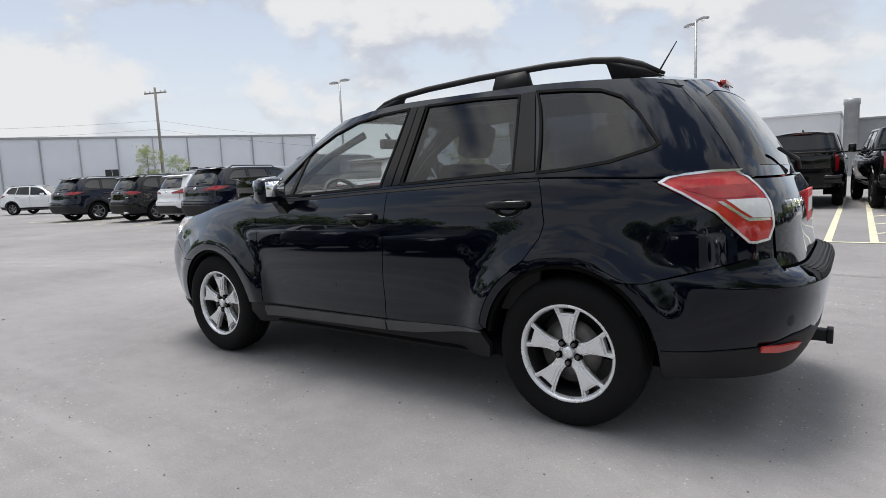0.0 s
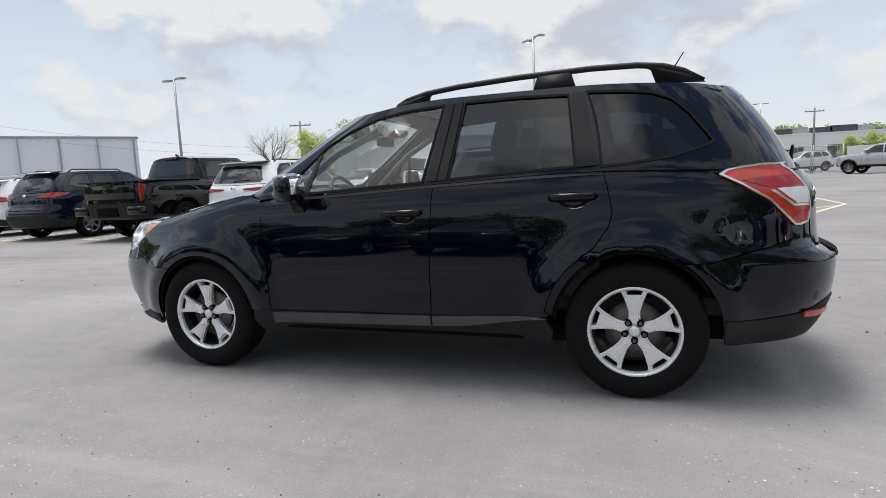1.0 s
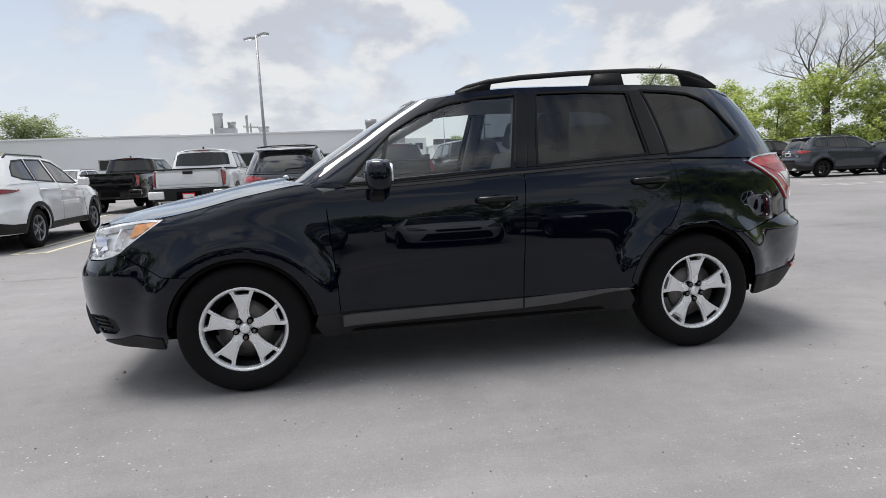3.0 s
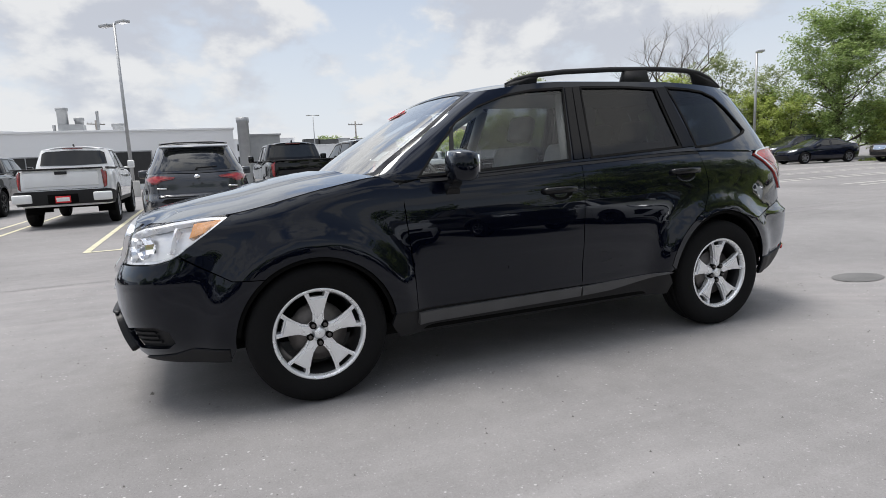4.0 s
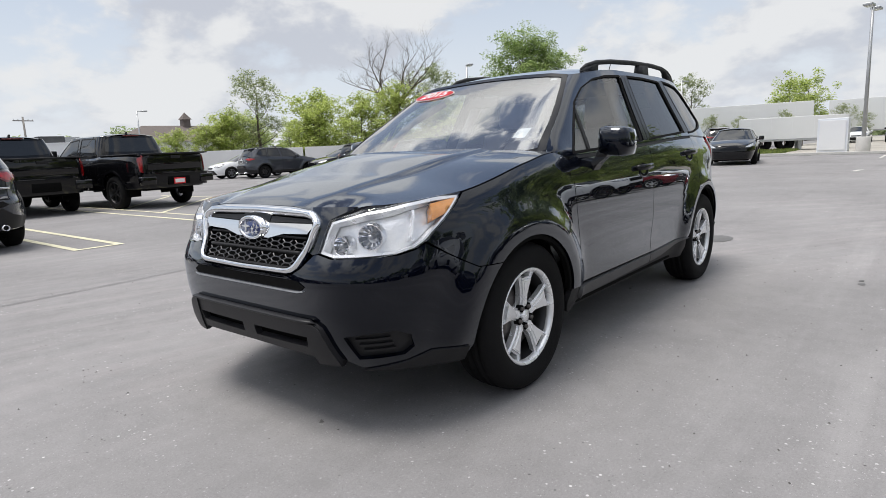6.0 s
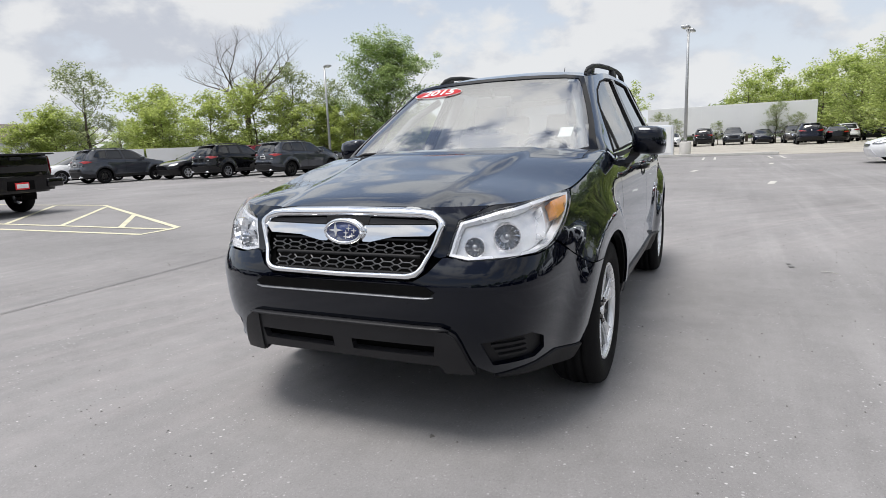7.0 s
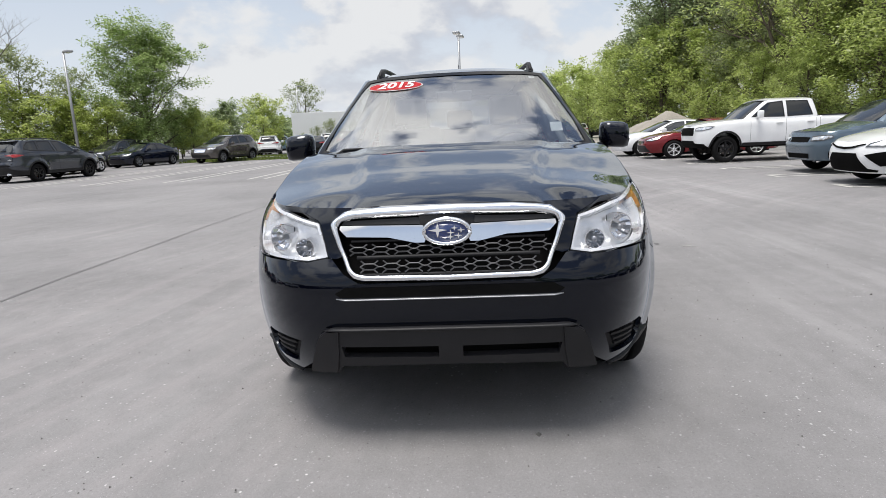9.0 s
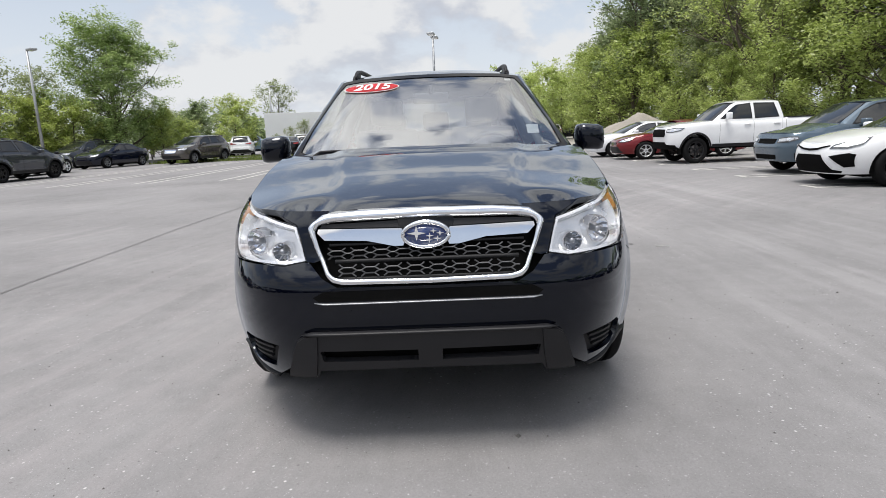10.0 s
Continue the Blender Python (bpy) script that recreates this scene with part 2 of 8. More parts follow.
def lathe(profile, segments=48, axis="y", cap=False):
    """Profile rows of (radius, offset) turned about the axis."""
    bm = bmesh.new()
    rings = []
    for r, o in profile:
        ring = []
        for k in range(segments):
            a = 2 * math.pi * k / segments
            c, s = r * math.cos(a), r * math.sin(a)
            ring.append(bm.verts.new((c, o, s) if axis == "y" else (c, s, o) if axis == "z" else (o, c, s)))
        rings.append(ring)
    for r0, r1 in zip(rings, rings[1:]):
        for k in range(segments):
            bm.faces.new((r0[k], r0[(k + 1) % segments], r1[(k + 1) % segments], r1[k]))
    if cap:
        bm.faces.new(rings[0])
        bm.faces.new(rings[-1][::-1])
    bmesh.ops.recalc_face_normals(bm, faces=bm.faces)
    return bm


def prism(outline, y0, y1, bevel=0.0, plane="xz"):
    """A flat outline, extruded across its plane."""
    bm = bmesh.new()
    put = {"xz": lambda a, b, c: (a, c, b), "xy": lambda a, b, c: (a, b, c), "yz": lambda a, b, c: (c, a, b)}[plane]
    lo = [bm.verts.new(put(a, b, y0)) for a, b in outline]
    hi = [bm.verts.new(put(a, b, y1)) for a, b in outline]
    n = len(lo)
    bm.faces.new(lo)
    top = bm.faces.new(hi[::-1])
    for k in range(n):
        bm.faces.new((lo[k], hi[k], hi[(k + 1) % n], lo[(k + 1) % n]))
    bmesh.ops.recalc_face_normals(bm, faces=bm.faces)
    if bevel:
        bmesh.ops.bevel(bm, geom=list(top.edges), offset=bevel, segments=2, affect="EDGES")
    return bm


def inside(pts, poly):
    """Which of the points lie in the closed polygon."""
    x, y = pts[:, 0], pts[:, 1]
    hit = np.zeros(len(pts), bool)
    for (x0, y0), (x1, y1) in zip(poly, np.roll(poly, -1, 0)):
        if y0 != y1:
            hit ^= ((y0 > y) != (y1 > y)) & (x < (x1 - x0) * (y - y0) / (y1 - y0) + x0)
    return hit


def refine(loop, step):
    out = []
    for a, b in zip(loop, loop[1:] + loop[:1]):
        n = max(1, int(math.hypot(b[0] - a[0], b[1] - a[1]) / step + 0.5))
        out += [(a[0] + (b[0] - a[0]) * k / n, a[1] + (b[1] - a[1]) * k / n) for k in range(n)]
    return out


from mathutils.geometry import delaunay_2d_cdt


def sheet(loops, step, place, lip=0.0, flip=False, mirror=True):
    """A curved panel: the first loop is its outline, the others its holes, all in the flat plan (u, v), which place() lays into space.
    lip: how far its edges turn inward. mirror: also the panel across y = 0, as a second list."""
    loops = [refine([tuple(p) for p in loop], step) for loop in loops]
    flat, edges = [], []
    for loop in loops:
        n0, n = len(flat), len(loop)
        flat += loop
        edges += [(n0 + k, n0 + (k + 1) % n) for k in range(n)]
    rim = np.array(flat)
    outer = np.array(loops[0])
    (u0, v0), (u1, v1) = outer.min(0), outer.max(0)
    nu, nv = max(1, int((u1 - u0) / step)), max(1, int((v1 - v0) / step))
    g = np.stack(np.meshgrid(np.linspace(u0, u1, nu + 1), np.linspace(v0, v1, nv + 1)), -1).reshape(-1, 2)
    keep = inside(g, outer)
    for hole in loops[1:]:
        keep &= ~inside(g, np.array(hole))
    g = g[keep]
    if len(g):
        g = g[np.array([((rim - p) ** 2).sum(1).min() > (0.45 * step) ** 2 for p in g])]
    pts = [Vector(p) for p in flat] + [Vector(p) for p in g]
    vs, es, fs, ov, _, _ = delaunay_2d_cdt(pts, edges, [], 0, 1e-6)
    vs2 = np.array([(v.x, v.y) for v in vs])
    mid = np.array([vs2[list(f)].mean(0) for f in fs]).reshape(-1, 2)
    ok = inside(mid, outer)
    for hole in loops[1:]:
        ok &= ~inside(mid, np.array(hole))
    fs = [tuple(f) for f, k in zip(fs, ok) if k]
    xyz = [Vector(place(v[0], v[1])) for v in vs2]

    def height(f):
        a, b, c = (xyz[i] for i in f[:3])
        return (b - a).cross(c - a).length / max((b - a).length, (c - b).length, (a - c).length, 1e-9)

    return xyz, [f for f in fs if height(f) > 0.0016]


def build_sheet(xyz, fs, lip=0.0, outward=None, both=False, thick=0.0):
    """The panel as a bmesh whose faces look outward (away from the point), with turned-in edges."""
    bm = from_lists(xyz, fs)
    bmesh.ops.recalc_face_normals(bm, faces=bm.faces)
    bm.normal_update()
    c = Vector(outward if outward is not None else (0, 0, 0.7))
    total = sum((f.calc_center_median() - c).dot(f.normal) * f.calc_area() for f in bm.faces)
    if total < 0:
        bmesh.ops.reverse_faces(bm, faces=bm.faces)
    bm.normal_update()
    if lip:
        rim = [e for e in bm.edges if e.is_boundary]
        normal = {v: v.normal.copy() for e in rim for v in e.verts}
        inner = {v: bm.verts.new(v.co - n * lip) for v, n in normal.items()}
        outer = {v: bm.verts.new(v.co) for v in normal}
        for e in rim:
            f = e.link_faces[0]
            a, b = e.verts
            for lp in f.loops:
                if lp.edge == e:
                    a, b = lp.vert, lp.link_loop_next.vert
            bm.faces.new((outer[b], outer[a], inner[a], inner[b]))
    for v in [v for v in bm.verts if not v.link_faces]:
        bm.verts.remove(v)
    return bm


def flipped(xyz):
    return [Vector((p.x, -p.y, p.z)) for p in xyz]


def curve(rows):
    """A smooth function through rows of (x, value)."""
    xs, ys = np.array(sorted(rows), float).T
    slope = np.gradient(ys, xs) if len(xs) > 2 else np.full(2, (ys[-1] - ys[0]) / (xs[-1] - xs[0]))
    d = np.diff(ys) / np.diff(xs)
    for i in range(1, len(xs) - 1):
        if d[i - 1] * d[i] <= 0:
            slope[i] = 0
        else:
            w1, w2 = 2 * (xs[i + 1] - xs[i]) + xs[i] - xs[i - 1], xs[i + 1] - xs[i] + 2 * (xs[i] - xs[i - 1])
            slope[i] = (w1 + w2) / (w1 / d[i - 1] + w2 / d[i])
    slope[0], slope[-1] = d[0], d[-1]
    xs_, ys_, sl = xs.tolist(), ys.tolist(), slope.tolist()

    def at(x):
        if x <= xs_[0]:
            return ys_[0]
        if x >= xs_[-1]:
            return ys_[-1]
        i = 0
        while xs_[i + 1] < x:
            i += 1
        h = xs_[i + 1] - xs_[i]
        t = (x - xs_[i]) / h
        return ((1 + 2 * t) * (1 - t) ** 2 * ys_[i] + t * (1 - t) ** 2 * h * sl[i] + t * t * (3 - 2 * t) * ys_[i + 1] + t * t * (t - 1) * h * sl[i + 1])

    return at


class Shell:
    """A closed band round a vehicle: at each height a plan outline with rounded ends. s runs from the front's middle (0) along the left side to the rear's middle."""

    def __init__(self, x0, front, rear, nf, nr, width, zref, bow_f=0.0, bow_r=0.0):
        self.x0, self.front, self.rear, self.nf, self.nr, self.width = x0, front, rear, nf, nr, width
        self.bow_f, self.bow_r = bow_f, bow_r
        v = np.linspace(0, 1, 1200)
        ease = v**5 / (v**5 + (1 - v) ** 5) * math.pi / 2
        phis = np.r_[ease, math.pi - ease[-2::-1]]
        xyz = np.array([self.at_phi(p, zref) for p in phis])
        step = np.sqrt((np.diff(xyz, axis=0) ** 2).sum(1))
        self.ss = np.r_[0, np.cumsum(step)]
        self.phis, self.length = phis, self.ss[-1]

    def at_phi(self, p, z):
        c, s = math.cos(p), max(0.0, math.sin(p))
        if c >= 0:
            n, a = self.nf(z), self.front(z) - self.x0
            x = self.x0 + a * c ** (2 / n)
            bow = self.bow_f
        else:
            n, a = self.nr(z), self.x0 - self.rear(z)
            x = self.x0 - a * (-c) ** (2 / n)
            bow = -self.bow_r
        y = self.width(x, z) * s ** (2 / n)
        return (x - bow * y * y * c * c, y, z)

    def __call__(self, s, z):
        return self.at_phi(float(np.interp(s, self.ss, self.phis)), z)

    def s_x(self, x, z):
        """s where the outline at height z has this x."""
        lo, hi = 0.0, math.pi
        for _ in range(58):
            m = (lo + hi) / 2
            if self.at_phi(m, z)[0] > x:
                lo = m
            else:
                hi = m
        return float(np.interp((lo + hi) / 2, self.phis, self.ss))

    def s_y(self, y, z, end="f"):
        """s on the front or rear face where the outline has this y."""
        if y <= 1e-6:
            return 0.0 if end == "f" else self.length
        lo, hi = 0.0, math.pi / 2
        for _ in range(58):
            m = (lo + hi) / 2
            if self.at_phi(m if end == "f" else math.pi - m, z)[1] < y:
                lo = m
            else:
                hi = m
        p = (lo + hi) / 2
        return float(np.interp(p if end == "f" else math.pi - p, self.phis, self.ss))

    def plan(self, rows):
        """Rows of ("x" | "f" | "r", value, z) as points of the flat plan; between rows of one kind the line stays straight in space."""
        dense = []
        for k, row in enumerate(rows):
            if k and rows[k - 1][0] == row[0]:
                _, v0, z0 = rows[k - 1]
                n = int(math.hypot(row[1] - v0, row[2] - z0) / 0.06)
                dense += [(row[0], v0 + (row[1] - v0) * j / (n + 1), z0 + (row[2] - z0) * j / (n + 1)) for j in range(1, n + 1)]
            dense.append(row)
        return [((self.s_x(v, z) if k == "x" else self.s_y(v, z, k)), z) for k, v, z in dense]

    def off(self, d):
        """The same band, moved outward by d."""

        def place(s, z):
            p, e = Vector(self(s, z)), 0.004
            lo, hi = max(0.0, s - e), min(self.length, s + e)
            t = Vector(self(hi, z)) - Vector(self(lo, z))
            w = Vector(self(s, z + e)) - Vector(self(s, z - e))
            n = w.cross(t)
            if n.length < 1e-12:
                return p
            n.normalize()
            if n.dot(p - Vector((self.x0 * 0, 0, z))) < 0:
                n = -n
            return p + n * d

        return place


# ---- the black car ----
def inset(loop, d):
    """The closed flat loop, drawn in by d."""
    n = len(loop)
    area = sum(loop[i][0] * loop[(i + 1) % n][1] - loop[(i + 1) % n][0] * loop[i][1] for i in range(n))
    sgn = 1 if area > 0 else -1
    out = []
    for i in range(n):
        p, q, r = (Vector(loop[(i + k) % n]) for k in (-1, 0, 1))
        a, b = (q - p), (r - q)
        if a.length < 1e-9 or b.length < 1e-9:
            out.append(tuple(q))
            continue
        a.normalize(), b.normalize()
        na, nb = Vector((-a.y, a.x)), Vector((-b.y, b.x))
        m = na + nb
        if m.length < 0.3:
            m = na
        m.normalize()
        k = d / max(0.4, m.dot(na))
        out.append(tuple(q + m * k * sgn))
    return out


def arc(cx, cz, r, a0, a1, n=14):
    return [("x", cx + r * math.cos(radians(a0 + (a1 - a0) * k / n)), cz + r * math.sin(radians(a0 + (a1 - a0) * k / n))) for k in range(n + 1)]


def along(f, x0, x1, n=10):
    return [("x", x0 + (x1 - x0) * k / n, f(x0 + (x1 - x0) * k / n)) for k in range(n + 1)]


def skin(name, place, loops, material, parent, step=0.03, lip=0.014, mode="LR", gap=0.0025, outward=(0, 0, 0.6), label=""):
    """Panels of a shell: "LR" one on each side, "W" one across the middle, "L" or "R" one alone."""
    if gap:
        if mode == "W":
            drawn = inset(loops[0], gap)
            loops = [[(p[0] if any(abs(p[0] - e) < 1e-6 for e in mids(loops[0])) else q[0], q[1]) for p, q in zip(loops[0], drawn)]] + list(loops[1:])
        else:
            loops = [inset(loops[0], gap)] + list(loops[1:])
    xyz, fs = sheet(loops, step, place)
    made = []
    if mode == "W":
        both = xyz + flipped(xyz)
        n = len(xyz)
        bm = from_lists(both, fs + [tuple(i + n for i in f)[::-1] for f in fs])
        bmesh.ops.remove_doubles(bm, verts=bm.verts, dist=0.001)
        bm.verts.index_update()
        pts, faces = [v.co.copy() for v in bm.verts], [tuple(v.index for v in f.verts) for f in bm.faces]
        bm.free()
        made.append(part(name, build_sheet(pts, faces, lip, outward), material, parent, label))
    else:
        for side in mode:
            pts = xyz if side == "L" else flipped(xyz)
            made.append(part(name, build_sheet(pts, fs, lip, outward), material, parent, label))
    return made


MIDS = [0.0]


def mids(loop):
    return MIDS


zt = curve([(-2.33, 1.11), (-2.0, 1.13), (-1.7, 1.14), (-1.19, 1.155), (-0.26, 1.122), (0.5, 1.084), (0.74, 1.078), (0.95, 1.103), (1.2, 1.066), (1.68, 0.966), (2.0, 0.932), (2.2, 0.915)])
ze = curve([(-2.0, 1.50), (-1.85, 1.545), (-1.7, 1.568), (-1.5, 1.588), (-1.0, 1.610), (-0.3, 1.607), (-0.03, 1.590), (0.2, 1.558), (0.4, 1.545), (1.2, 1.545)])
base_w = curve([(0.20, 0.79), (0.28, 0.835), (0.34, 0.862), (0.42, 0.878), (0.50, 0.888), (0.60, 0.892), (0.70, 0.891), (0.80, 0.889), (0.90, 0.884), (1.0, 0.874), (1.1, 0.853), (1.2, 0.828)])
tuck = curve([(-2.3, 0.02), (-1.0, 0.018), (0.5, 0.016), (0.95, 0.032), (1.7, 0.042), (2.2, 0.04)])


def lower_width(x, z):
    v = max(0.0, zt(x) - z)
    w = base_w(z) - tuck(x) * math.exp(-v / 0.055)
    for cx in (1.32, -1.32):
        r = math.hypot(x - cx, z - 0.345)
        w += 0.043 * math.exp(-(((r - 0.45) / (0.30 if r < 0.45 else 0.088)) ** 2)) * (1 if z > 0.25 else 0)
    w -= 0.012 * math.exp(-(((z - 0.52) / 0.09) ** 2)) * math.exp(-((x / 0.75) ** 4))
    return w


lower = Shell(
    0.0,
    curve([(0.20, 2.13), (0.30, 2.185), (0.42, 2.222), (0.55, 2.238), (0.65, 2.238), (0.69, 2.226), (0.73, 2.203), (0.765, 2.181), (0.87, 2.150), (0.93, 2.12), (1.0, 2.06)]),
    curve([(0.25, -2.15), (0.40, -2.24), (0.55, -2.287), (0.68, -2.298), (0.718, -2.29), (0.75, -2.222), (0.80, -2.21), (1.0, -2.195), (1.13, -2.135)]),
    curve([(0.25, 5.4), (0.55, 5.7), (0.70, 5.9), (0.80, 6.1), (0.95, 5.8)]),
    curve([(0.25, 5.2), (0.7, 5.2), (0.8, 5.2), (1.1, 5.4)]),
    lower_width,
    0.7,
)
MIDS[:] = [0.0, lower.length]


def upper_width(x, z):
    lo, hi = zt(x), ze(x)
    h = min(1.15, max(0.0, (z - lo) / (hi - lo)))
    return 0.828 - 0.218 * h**1.12 - 0.010 * math.sin(math.pi * min(1, h))


upper = Shell(
    -0.45,
    curve([(1.00, 1.21), (1.07, 1.12), (1.22, 0.915), (1.35, 0.705), (1.5, 0.455), (1.56, 0.345), (1.60, 0.26)]),
    curve([(1.05, -2.15), (1.13, -2.125), (1.19, -2.10), (1.35, -2.01), (1.5, -1.895), (1.6, -1.79)]),
    curve([(1.0, 11.0), (1.6, 11.0)]),
    curve([(1.0, 5.0), (1.6, 6.0)]),
    upper_width,
    1.3,
    bow_f=0.13,
    bow_r=0.08,
)

WHEEL_DATA = {}


def keep_mesh(key, make):
    if key not in WHEEL_DATA:
        bm = make()
        me = bpy.data.meshes.new(key)
        bm.to_mesh(me)
        bm.free()
        WHEEL_DATA[key] = me
    return WHEEL_DATA[key]


def hang(name, me, parent, m=None, material=None, label="", smooth=True):
    if material is not None and not me.materials:
        me.materials.append(material)
        if smooth:
            me.shade_smooth()
    ob = new(name, me)
    ob.parent = parent
    if m is not None:
        ob.matrix_local = m
    if label:
        tagged(ob, label)
    return ob


def bone_spoke():
    """A spoke that widens to two prongs at the rim, with a flat crown, sloping flanks and a sunk notch."""
    o = [(-0.033, 0.035), (-0.028, 0.075), (-0.028, 0.10), (-0.037, 0.135), (-0.051, 0.175), (-0.069, 0.213), (-0.048, 0.220), (-0.034, 0.186), (0.034, 0.186), (0.048, 0.220), (0.069, 0.213), (0.051, 0.175), (0.037, 0.135), (0.028, 0.10), (0.028, 0.075), (0.033, 0.035)]
    bm = prism(o, 0.040, 0.080, 0.010)
    for v in bm.verts:
        r = math.hypot(v.co.x, v.co.z)
        v.co.y += 0.018 * min(1.0, max(0.0, (r - 0.06) / 0.15)) - 0.008
        if abs(v.co.x) > 0.02 and v.co.y < 0.055:
            v.co.x *= 0.86
    ridge = prism([(-0.010, 0.05), (-0.012, 0.11), (-0.030, 0.176), (0.030, 0.176), (0.012, 0.11), (0.010, 0.05)], 0.060, 0.0795, 0.006)
    for v in ridge.verts:
        v.co.y += 0.018 * min(1.0, max(0.0, (math.hypot(v.co.x, v.co.z) - 0.06) / 0.15)) - 0.004
    me_ = bpy.data.meshes.new("ridge")
    ridge.to_mesh(me_)
    ridge.free()
    bm.from_mesh(me_)
    bpy.data.meshes.remove(me_)
    return bm


def plain_spoke():
    bm = prism([(-0.03, 0.04), (-0.018, 0.12), (-0.028, 0.222), (0.028, 0.222), (0.018, 0.12), (0.03, 0.04)], 0.045, 0.085, 0.008)
    return bm


def tyre_mesh():
    return lathe([(0.222, 0.086), (0.231, 0.097), (0.262, 0.1105), (0.30, 0.1125), (0.328, 0.104), (0.343, 0.086), (0.349, 0.062), (0.350, 0.048), (0.341, 0.046), (0.341, 0.037), (0.351, 0.035), (0.352, 0.012), (0.342, 0.010), (0.342, -0.010), (0.352, -0.012), (0.351, -0.035), (0.341, -0.037), (0.341, -0.046), (0.350, -0.048), (0.343, -0.086), (0.325, -0.106), (0.27, -0.11), (0.222, -0.086)], 64)


def plain_tyre():
    return lathe([(0.222, 0.086), (0.262, 0.1105), (0.30, 0.1125), (0.343, 0.086), (0.351, 0.05), (0.352, -0.04), (0.343, -0.086), (0.30, -0.11), (0.222, -0.086)], 36)


def rim_mesh():
    return lathe([(0.229, 0.090), (0.233, 0.096), (0.226, 0.100), (0.217, 0.094), (0.209, 0.074), (0.214, 0.060)], 56)


def wheel(parent, x, y, z=0.35, scale=1.0, spokes=5, style="bone", alloy=None, fat=1.0):
    """A wheel under its vehicle: rim with tyre, spokes, hub, nuts and brake."""
    alloy = alloy or ALLOY
    tag = alloy.name
    turn = pose(x, y, z, 0, 0, 0 if y > 0 else 180) @ Matrix.Diagonal((scale, fat, scale, 1))
    w = hang("wheel", keep_mesh("rim_" + tag, rim_mesh), parent, turn, alloy)
    hang("barrel", keep_mesh("barrel", lambda: lathe([(0.218, 0.08), (0.207, 0.060), (0.196, 0.02), (0.19, -0.05), (0.215, -0.085)], 48)), w, None, ALLOYBLACK)
    hang("tyre", keep_mesh("tyre" if style == "bone" else "plain_tyre", tyre_mesh if style == "bone" else plain_tyre), w, None, RUBBER, "black rubber tyre")
    make = bone_spoke if style == "bone" else plain_spoke
    for k in range(spokes):
        hang("spoke", keep_mesh(f"spoke_{style}_{tag}", make), w, pose(0, 0, 0, 0, 360 / spokes * k, 0), alloy, smooth=False)
    hang("hub_cap", keep_mesh("hub_" + tag, lambda: lathe([(0.001, 0.083), (0.022, 0.082), (0.027, 0.078), (0.028, 0.062), (0.034, 0.058), (0.06, 0.052), (0.064, 0.03), (0.06, 0.0)], 28)), w, None, alloy)
    if style == "bone":
        for k in range(5):
            a = radians(90 + 36 + 72 * k)
            hang("lug_nut", keep_mesh("lug_nut", lambda: lathe([(0.001, 0.086), (0.007, 0.086), (0.0095, 0.083), (0.0095, 0.06)], 12)), w, pose(0.050 * math.cos(a), 0, 0.050 * math.sin(a)), BRAKE)
            # near-black disc round the nut: the pocket's shade as colour, nothing is sunk
            hang("nut_pocket_shade", keep_mesh("nut_pocket_shade", lambda: lathe([(0.001, 0.0725), (0.015, 0.0725), (0.0175, 0.076), (0.0175, 0.05)], 14)), w, pose(0.050 * math.cos(a), 0, 0.050 * math.sin(a)), BLACKHOLE)
    hang("brake_disc", keep_mesh("brake_disc", lambda: lathe([(0.06, 0.03), (0.148, 0.03), (0.148, 0.008), (0.06, 0.008)], 32)), w, None, BRAKE)
    return w


def bead(name, band, outer, inner, d, h, material, parent, label="", n=90, m=9):
    """A bulging moulding between two open lines that start and end in the car's middle, the same on both sides."""
    def even(line):
        pts = np.array(line)
        run = np.r_[0, np.cumsum(np.hypot(*np.diff(pts, axis=0).T))]
        t = np.linspace(0, run[-1], n)
        return np.stack([np.interp(t, run, pts[:, 0]), np.interp(t, run, pts[:, 1])], 1)

    a, b = even(outer), even(inner)
    lifts = [band.off(d + h * math.sin(math.pi * j / (m - 1)) ** 0.6 - (0.03 if j in (0, m - 1) else 0)) for j in range(m)]
    half = [[Vector(lifts[j](*(a[i] + (b[i] - a[i]) * min(1.0, max(0.0, (j - 0.6) / (m - 2.2)))))) for j in range(m)] for i in range(n)]
    rows = [[Vector((p.x, -p.y, p.z)) for p in r] for r in half[:0:-1]] + half
    verts = [p for r in rows for p in r]
    faces = [(i * m + j, i * m + j + 1, (i + 1) * m + j + 1, (i + 1) * m + j) for i in range(len(rows) - 1) for j in range(m - 1)]
    bm = from_lists(verts, faces)
    bmesh.ops.remove_doubles(bm, verts=bm.verts, dist=0.0004)
    bmesh.ops.recalc_face_normals(bm, faces=bm.faces)
    return part(name, bm, material, parent, label)


